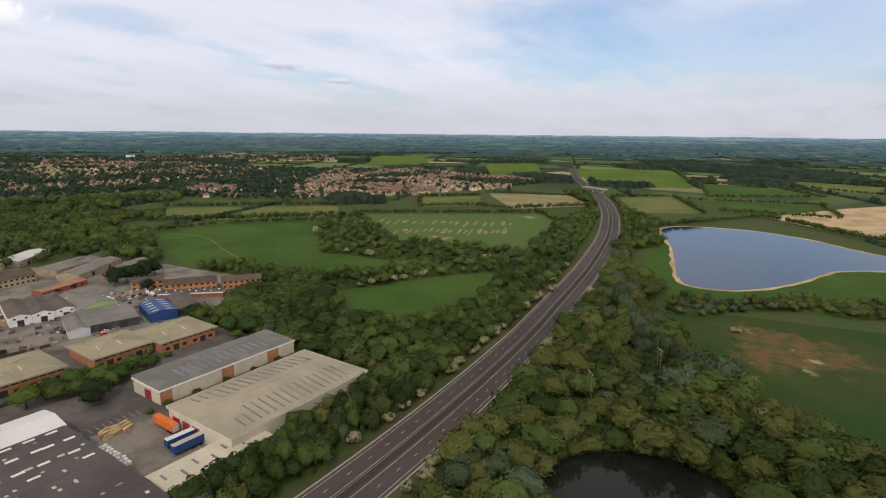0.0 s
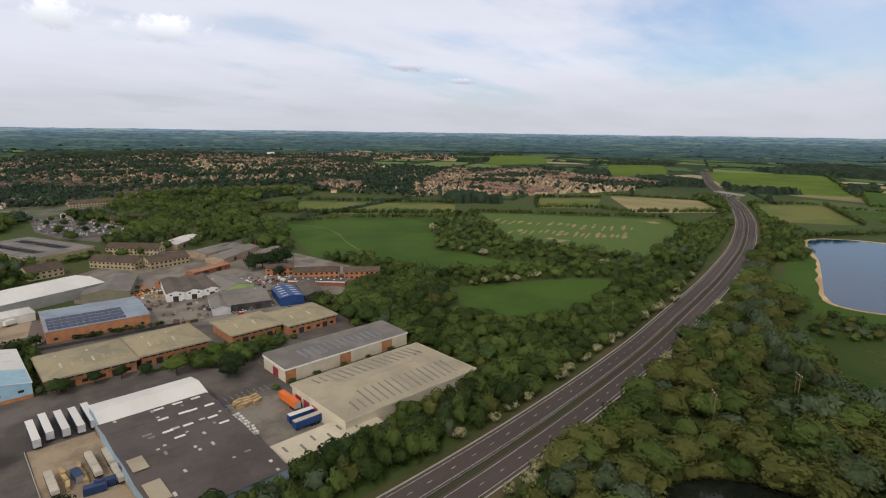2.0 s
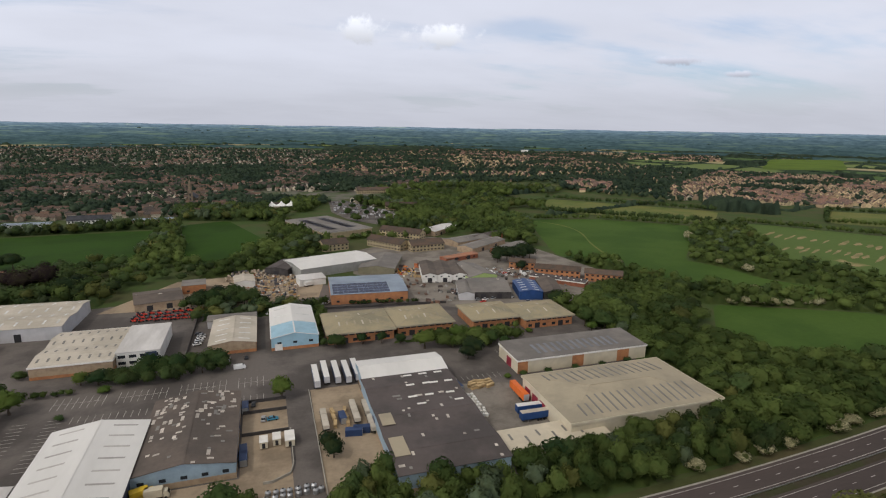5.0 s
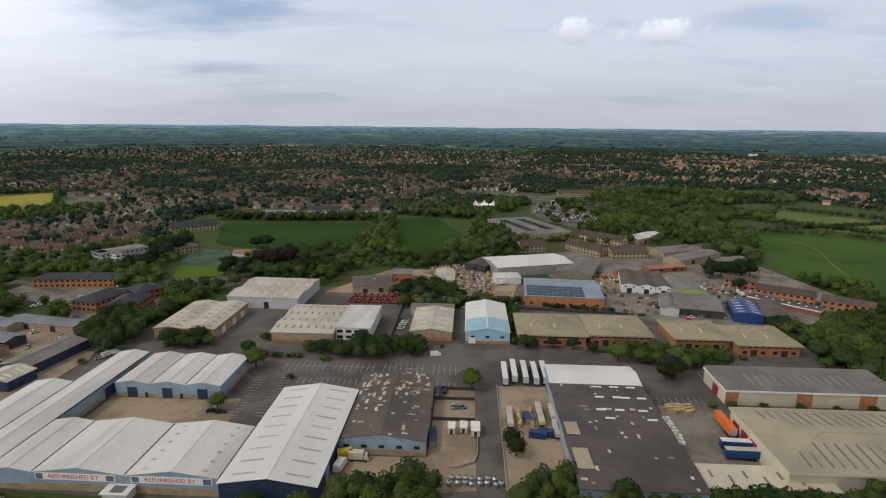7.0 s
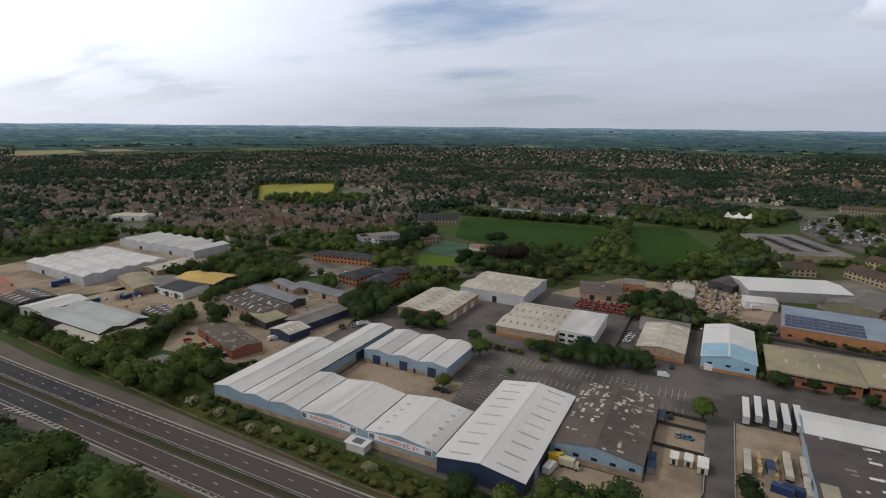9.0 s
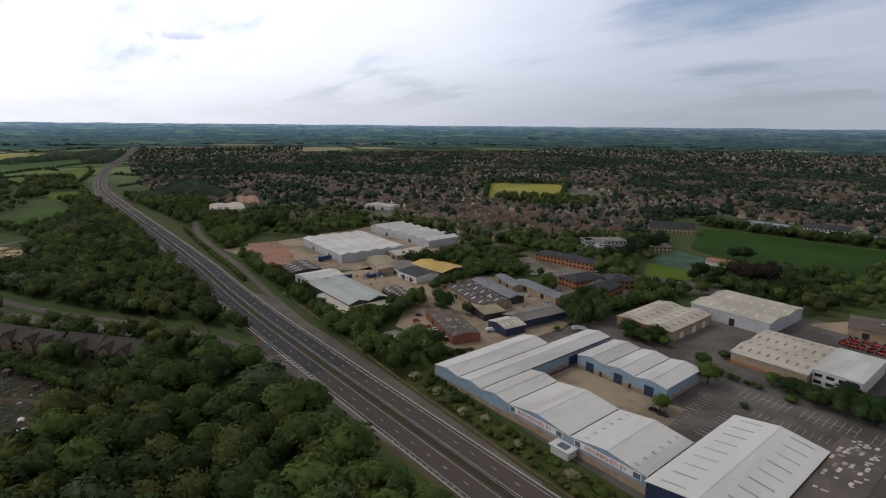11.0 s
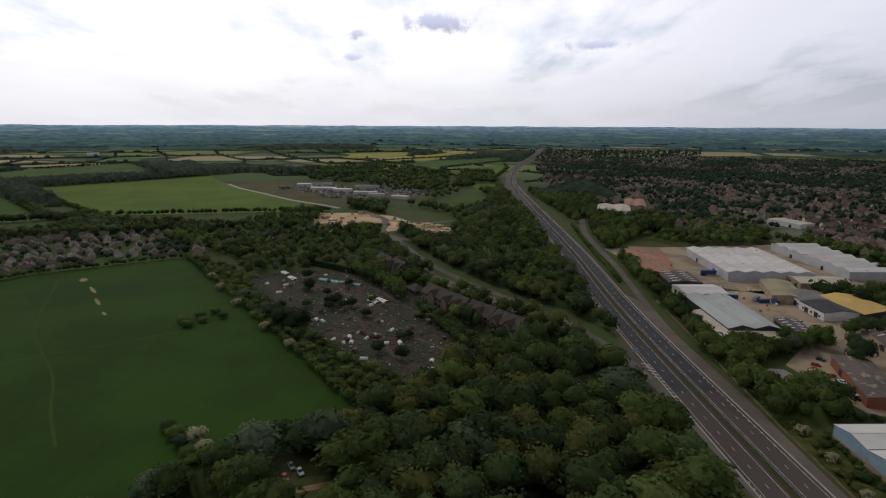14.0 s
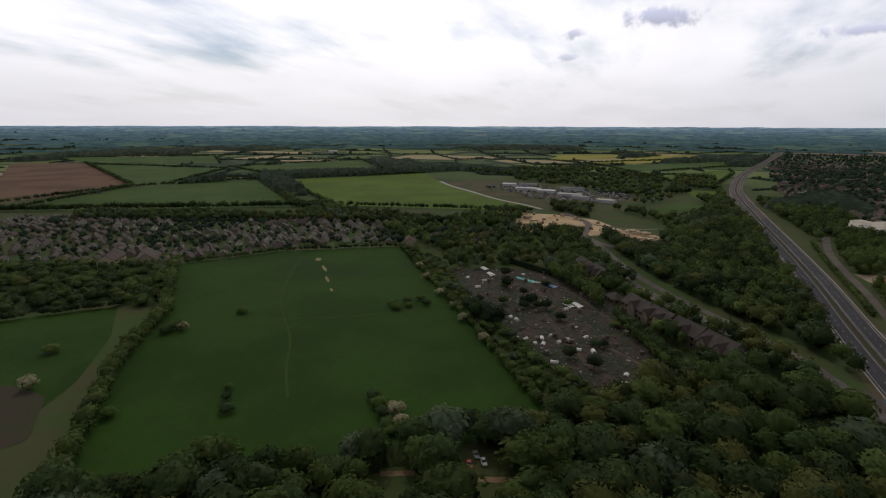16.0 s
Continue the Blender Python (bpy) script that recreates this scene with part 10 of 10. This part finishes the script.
def poly_tunnel():
    t = thing("greenhouse", "small white plastic greenhouse on an allotment plot", "greenhouse", -320, -40, 0, 50, "allotment greenhouses")
    bm = bmesh.new()
    rows = [[bm.verts.new((1.1 * math.cos(math.pi * i / 6), y, 1.7 * math.sin(math.pi * i / 6))) for i in range(7)] for y in (-1.6, 1.6)]
    for i in range(6):
        bm.faces.new((rows[0][i], rows[0][i + 1], rows[1][i + 1], rows[1][i]))
    bm.faces.new(rows[0])
    bm.faces.new(rows[1][::-1])
    part("cover", mended(bm), FRAME_WHITE, t)
    part("door", box(-0.4, 0.4, -1.66, -1.6, 0.05, 1.3), STEEL, t)
    return t


SHED_ONE, TUNNEL = garden_shed(), poly_tunnel()
plot = [(-385, -138), (-408, -66), (-325, -8), (-245, 26), (-214, -6), (-241, -38), (-319, -99)]
px, py, r = scatter(plot, 10.5, 55, 2.0)
for i, (x, y) in enumerate(zip(px, py)):
    if r.random() < 0.2:
        copy_thing(SHED_ONE, pose(x + r.uniform(-3, 3), y + r.uniform(-3, 3), 0.06, 0, 0, r.uniform(0, 180)) @ Matrix.Scale(r.uniform(0.7, 1.15), 4))
WHITE_SPOTS = [(-265, -57), (-261, -47), (-262, -43), (-266, -53), (-269, -45), (-275, -41), (-272, -33), (-267, -36), (-261, -25), (-292, -63), (-295, -68), (-279, -24), (-242, -34), (-223, -25), (-223, -21), (-231, -2), (-223, 11), (-347, -103), (-364, -103), (-339, -42), (-240, -2), (-261, -18), (-292, -31), (-390, -81), (-372, -66), (-367, -117)]
for i, (x, y) in enumerate(WHITE_SPOTS):
    copy_thing(TUNNEL, pose(x, y, 0.06, 0, 0, r.uniform(0, 180)) @ Matrix.Diagonal((r.uniform(0.7, 1.1), r.uniform(0.6, 1.3), r.uniform(0.5, 0.9), 1)))
beds, litter = Mass(), Mass()
px, py, r = scatter(plot, 4.2, 56, 1.5)
bv = np.array([(-1, -1, 0), (1, -1, 0), (1, 1, 0), (-1, 1, 0), (-0.8, -0.7, 1), (0.8, -0.7, 1), (0.8, 0.7, 1), (-0.8, 0.7, 1)], float)
bf = np.array([[0, 1, 5], [0, 5, 4], [1, 2, 6], [1, 6, 5], [2, 3, 7], [2, 7, 6], [3, 0, 4], [3, 4, 7], [4, 5, 6], [4, 6, 7]])
for x, y in zip(px, py):
    a = radians(28 + r.uniform(-5, 5))
    c, s = math.cos(a), math.sin(a)

    def lump(w, d, h, mass, tint, ox=0.0, oy=0.0):
        v = bv * np.array([w, d, h])
        mass.add(np.stack([x + ox + v[:, 0] * c - v[:, 1] * s, y + oy + v[:, 0] * s + v[:, 1] * c, 0.05 + v[:, 2]], 1), bf, tint)
    lump(r.uniform(0.8, 1.8), r.uniform(0.5, 1.1), r.uniform(0.08, 0.35), beds, r.random())
    if r.random() < 0.16:
        lump(r.uniform(0.2, 0.6), r.uniform(0.15, 0.5), r.uniform(0.2, 0.8), litter, r.random(), r.uniform(-1, 1), r.uniform(-1, 1))
beds.done("allotment_beds", tinted("bed_plants", (0.042, 0.027, 0.018), (0.018, 0.034, 0.011)), "low earth beds and green vegetable rows", "garden beds")
litter.done("allotment_clutter", tinted("pale_clutter", (0.03, 0.027, 0.025), (0.4, 0.38, 0.36)), "pale buckets, boards and fleece on allotments", "clutter")
for k, (x, y) in enumerate(((-330, -40), (-300, -10), (-352, -86), (-268, -18), (-286, 4), (-366, -60))):
    set_tree("bush", x, y, 1.3)
for k, (x, y) in enumerate([(-285, -86), (-279, -77), (-294, -91), (-291, -84), (-281, -73), (-313, -64), (-315, -56), (-317, -51), (-321, -62), (-317, -78), (-242, -16), (-249, -28)]):
    set_tree("dark" if k % 3 else "green", x, y, 0.95 if k < 5 else 0.6)
ALLOT_PATH = surface("trodden_soil", (0.1, 0.062, 0.042), 0.95, second=(0.06, 0.042, 0.028), scale=0.1, fine=0.8, contrast=0.3)
for line, half in (([(-392, -99), (-352, -75), (-320, -56), (-285, -39), (-249, -21), (-226, -1)], 1.5), ([(-372, -74), (-354, -64), (-320, -46), (-287, -29), (-258, 0), (-232, 20)], 1.2),
                   ([(-395, -70), (-360, -44), (-322, -20), (-285, 2)], 1.0), ([(-332, -86), (-322, -56), (-324, -18)], 1.0), ([(-276, -58), (-268, -30), (-272, 0)], 0.9), ([(-366, -112), (-358, -78), (-370, -50)], 0.9)):
    single("allotment_path", ribbon(bmesh.new(), smooth_line(line, 4.0), half, -half, 0.09), ALLOT_PATH, "trodden brown path through the allotments", "path", kind="structure")
for x, y, k in ((-328, -61, 0.6), (-322, -66, 0.55), (-285, -78, 0.9), (-279, -72, 0.8), (-314, -92, 0.6)):
    set_tree("dark", x, y, k)

# ---- worn marks on the grass, new-built plots ----
for x, y, w, d, a in ((-377, -249, 5, 2.6, 30), (-353, -228, 9, 1.3, 40), (-328, -210, 8, 1.2, 38), (-306, -193, 4, 1.0, 40), (-108, -140, 3.5, 2.4, 0), (-210, -33, 2.0, 1.2, 0)):
    c, s = math.cos(radians(a)), math.sin(radians(a))
    field("worn_patch", "bare worn patch in the grass field", STUBBLE, [(x + i * w * c - j * d * s, y + i * w * s + j * d * c) for i, j in ((-1, -0.6), (0, -1), (1, -0.5), (1, 0.6), (0, 1), (-1, 0.5))], 0.09, "bare patch")


TRACK_GRASS = surface("trodden_grass", (0.044, 0.075, 0.014), 0.95, second=(0.032, 0.062, 0.01), scale=0.08, fine=0.6, contrast=0.3, spec=0.1)
for line, half, material, label in (([(-214, -232), (-223, -218), (-240, -197), (-253, -176), (-263, -157), (-290, -122)], 0.7, TRACK_GRASS, "faint trodden line across the grass field"),
                                    ([(-170, -130), (-194, -148), (-226, -169), (-284, -217), (-380, -268)], 0.6, TRACK_GRASS, "faint trodden line across the grass field"),
                                    ([(-138, -72), (-143, -60), (-148, -37), (-156, -24), (-176, -14)], 1.4, BARE, "earth track between trees and field")):
    single("track", ribbon(bmesh.new(), smooth_line(line, 4.0), half, -half, 0.1), material, label, "track", kind="structure")
for x, y, k in ((-181, -97, 1.3), (-176, -92, 1.5), (-170, -87, 1.4), (-164, -82, 1.3), (-160, -79, 1.2), (-291, -141, 1.3), (-300, -135, 1.2), (-307, -129, 1.3), (-167, -264, 1.6), (-135, -196, 1.4), (-133, -184, 1.4)):
    set_tree("bush", x, y, k)
for x, y in ((100, 690), (110, 720), (122, 700), (104, 760), (96, 735), (132, 676), (118, 660), (140, 655), (96, 670), (128, 730)):
    set_tree("green", x, y, 0.7)
for x, y, k in ((-171, -53, 1.0), (-164, -33, 0.9), (-168, -44, 0.8)):
    set_tree("dark", x, y, k)


def clutter(name, label, category, poly, step, lo, hi, size, seed, share=1.0):
    """Small goods and vehicles standing close together, far off or heaped."""
    px, py, r = free_scatter(poly, step, seed)
    mass = Mass()
    for x, y in zip(px, py):
        if r.random() > share:
            continue
        a = r.uniform(0, 3.14)
        c, s = math.cos(a), math.sin(a)
        v = bv * np.array([r.uniform(*size), r.uniform(size[0], size[1]) * 0.5, r.uniform(size[0], size[1])])
        mass.add(np.stack([x + v[:, 0] * c - v[:, 1] * s, y + v[:, 0] * s + v[:, 1] * c, 0.14 + v[:, 2]], 1), bf, r.random())
    mass.done(name, tinted(label.replace(" ", "_")[:40], lo, hi, 0.7), label, category)


def free_scatter(poly, step, seed):
    r = np.random.default_rng(seed)
    p = np.array(poly, float)
    n = int(np.prod(p.max(0) - p.min(0)) / step ** 2)
    px, py = r.uniform(p[:, 0].min(), p[:, 0].max(), n), r.uniform(p[:, 1].min(), p[:, 1].max(), n)
    ok = inside(px, py, poly)
    for x, y, hw, hd, a in FOOTPRINTS:
        c, s = math.cos(a), math.sin(a)
        ok &= (np.abs((px - x) * c + (py - y) * s) > hw + 1) | (np.abs(-(px - x) * s + (py - y) * c) > hd + 1)
    return px[ok], py[ok], r


BUILDERS = [(-23, 352), (14, 346), (22, 384), (9, 424), (-20, 424), (-30, 410)]
clutter("yard_goods", "stacked pale timber and wrapped goods", "yard goods", BUILDERS, 2.3, (0.2, 0.15, 0.11), (0.6, 0.5, 0.38), (0.5, 1.7), 81, 0.75)
clutter("yard_goods", "orange and red plant in a builders' yard", "yard goods", BUILDERS, 6.0, (0.3, 0.1, 0.05), (0.5, 0.26, 0.08), (0.6, 1.5), 82, 0.35)
clutter("yard_goods", "dark blue and grey goods in a builders' yard", "yard goods", BUILDERS, 4.0, (0.03, 0.035, 0.045), (0.1, 0.1, 0.12), (0.6, 1.8), 83, 0.7)
OLD_WORKS = [(88, 312), (84, 372), (90, 405), (130, 420), (175, 372), (235, 352), (225, 330), (150, 308)]
clutter("yard_goods", "vans, crates and scrap in the old works yard", "yard goods", OLD_WORKS, 7.0, (0.08, 0.075, 0.07), (0.55, 0.53, 0.5), (0.6, 1.7), 84, 0.45)
clutter("yard_goods", "dark plant and scrap in the old works yard", "yard goods", OLD_WORKS, 6.0, (0.03, 0.03, 0.035), (0.2, 0.1, 0.06), (0.7, 2.0), 85, 0.6)
clutter("yard_goods", "orange diggers and skips in the old works yard", "yard goods", [(88, 382), (92, 405), (128, 412), (118, 380)], 4.0, (0.4, 0.1, 0.03), (0.6, 0.2, 0.04), (0.8, 2.0), 86, 0.5)
clutter("depot_goods", "rows of parked cars behind a supermarket", "cars", [(94, 650), (84, 700), (92, 796), (106, 806), (160, 672), (144, 632)], 6.0, (0.03, 0.03, 0.035), (0.55, 0.55, 0.56), (1.2, 2.0), 92, 0.6)
clutter("depot_goods", "parked vehicles and pale crates at a depot", "vehicles", [(-1020, -240), (-915, -4), (-800, -50), (-800, -110), (-845, -190), (-960, -280)], 8.0, (0.03, 0.03, 0.035), (0.42, 0.4, 0.38), (1.2, 3.4), 87, 0.6)
clutter("yard_goods", "pale new foundations and timber frames", "building works", [(-597, -33), (-580, 12), (-545, 16), (-520, 30), (-527, -12)], 8.0, (0.5, 0.38, 0.22), (0.75, 0.6, 0.4), (2.0, 4.0), 88, 0.8)
clutter("yard_goods", "brown spoil heaps on cleared land", "building works", [(-670, -145), (-680, -110), (-655, -60), (-600, -30), (-565, -70), (-565, -120)], 14.0, (0.2, 0.12, 0.07), (0.5, 0.38, 0.25), (1.5, 4.0), 89, 0.6)
clutter("yard_goods", "white fleece, tubs and boards on allotments", "clutter", plot, 5.0, (0.1, 0.095, 0.09), (0.72, 0.72, 0.7), (0.25, 0.9), 90, 0.16)


def tarpaulin(x, y, turn, label, material):
    bm = bmesh.new()
    rows = [[bm.verts.new((u * 4.6, v * 2.2 + 0.2 * math.sin(7 * u), 0.15 + (1 - v * v) * (0.7 + 0.25 * math.sin(5 * u + 1)))) for v in (-1, -0.5, 0, 0.5, 1)] for u in (-1, -0.6, -0.2, 0.2, 0.6, 1)]
    for a, b in zip(rows, rows[1:]):
        for i in range(4):
            bm.faces.new((a[i], b[i], b[i + 1], a[i + 1]))
    single("tarpaulin", bm, material, label, "tarpaulin", pose(x, y, 0.06, 0, 0, turn))


TEAL_SHEET, BLUE_SHEET = flat_paint("teal_sheeting", (0.1, 0.42, 0.4), 0.5), flat_paint("blue_sheeting", (0.15, 0.27, 0.5), 0.5)
tarpaulin(-378, -79, 65, "teal plastic sheet over allotment beds", TEAL_SHEET)
tarpaulin(-374, -72, 60, "teal plastic sheet over allotment beds", TEAL_SHEET)
tarpaulin(-367, -56, 66, "faded blue sheet over allotment beds", BLUE_SHEET)
for x, y in [(-396, -112), (-382, -103), (-329, -39), (-331, -34)]:
    tarpaulin(x, y, 38, "white fleece over an allotment bed", FRAME_WHITE)
field("flats_yard", "grey paved yard behind the retirement flats", TARMAC, FLATS_YARD, 0.1, "yard", soft=False)
for k, (x, y) in enumerate(((-344, 24), (-338, 28), (-333, 31), (-320, 40), (-317, 43), (-241, 52), (-244, 54), (-246, 50))):
    park(("white", "silver", "black")[k % 3], x, y, 125)
for x, y in ((-640, -130), (-618, -118), (-600, -112), (-660, -140), (-580, 2), (-562, 10), (-590, -10)):
    t = thing("new_house", "half-built house with a bare timber frame", "house", x, y, 0, 35, "houses under construction")
    part("wall", box(-4, 4, -3.5, 3.5, 0, 3.2), WALL_RENDER, t)
    part("scaffold_deck", box(-5, 5, -4.5, 4.5, 3.2, 3.4), PALLET, t)
    for sx in (-4.8, 4.8):
        for sy in (-4.3, 4.3):
            part("scaffold_pole", box(sx - 0.06, sx + 0.06, sy - 0.06, sy + 0.06, 0, 4.6), STEEL, t)
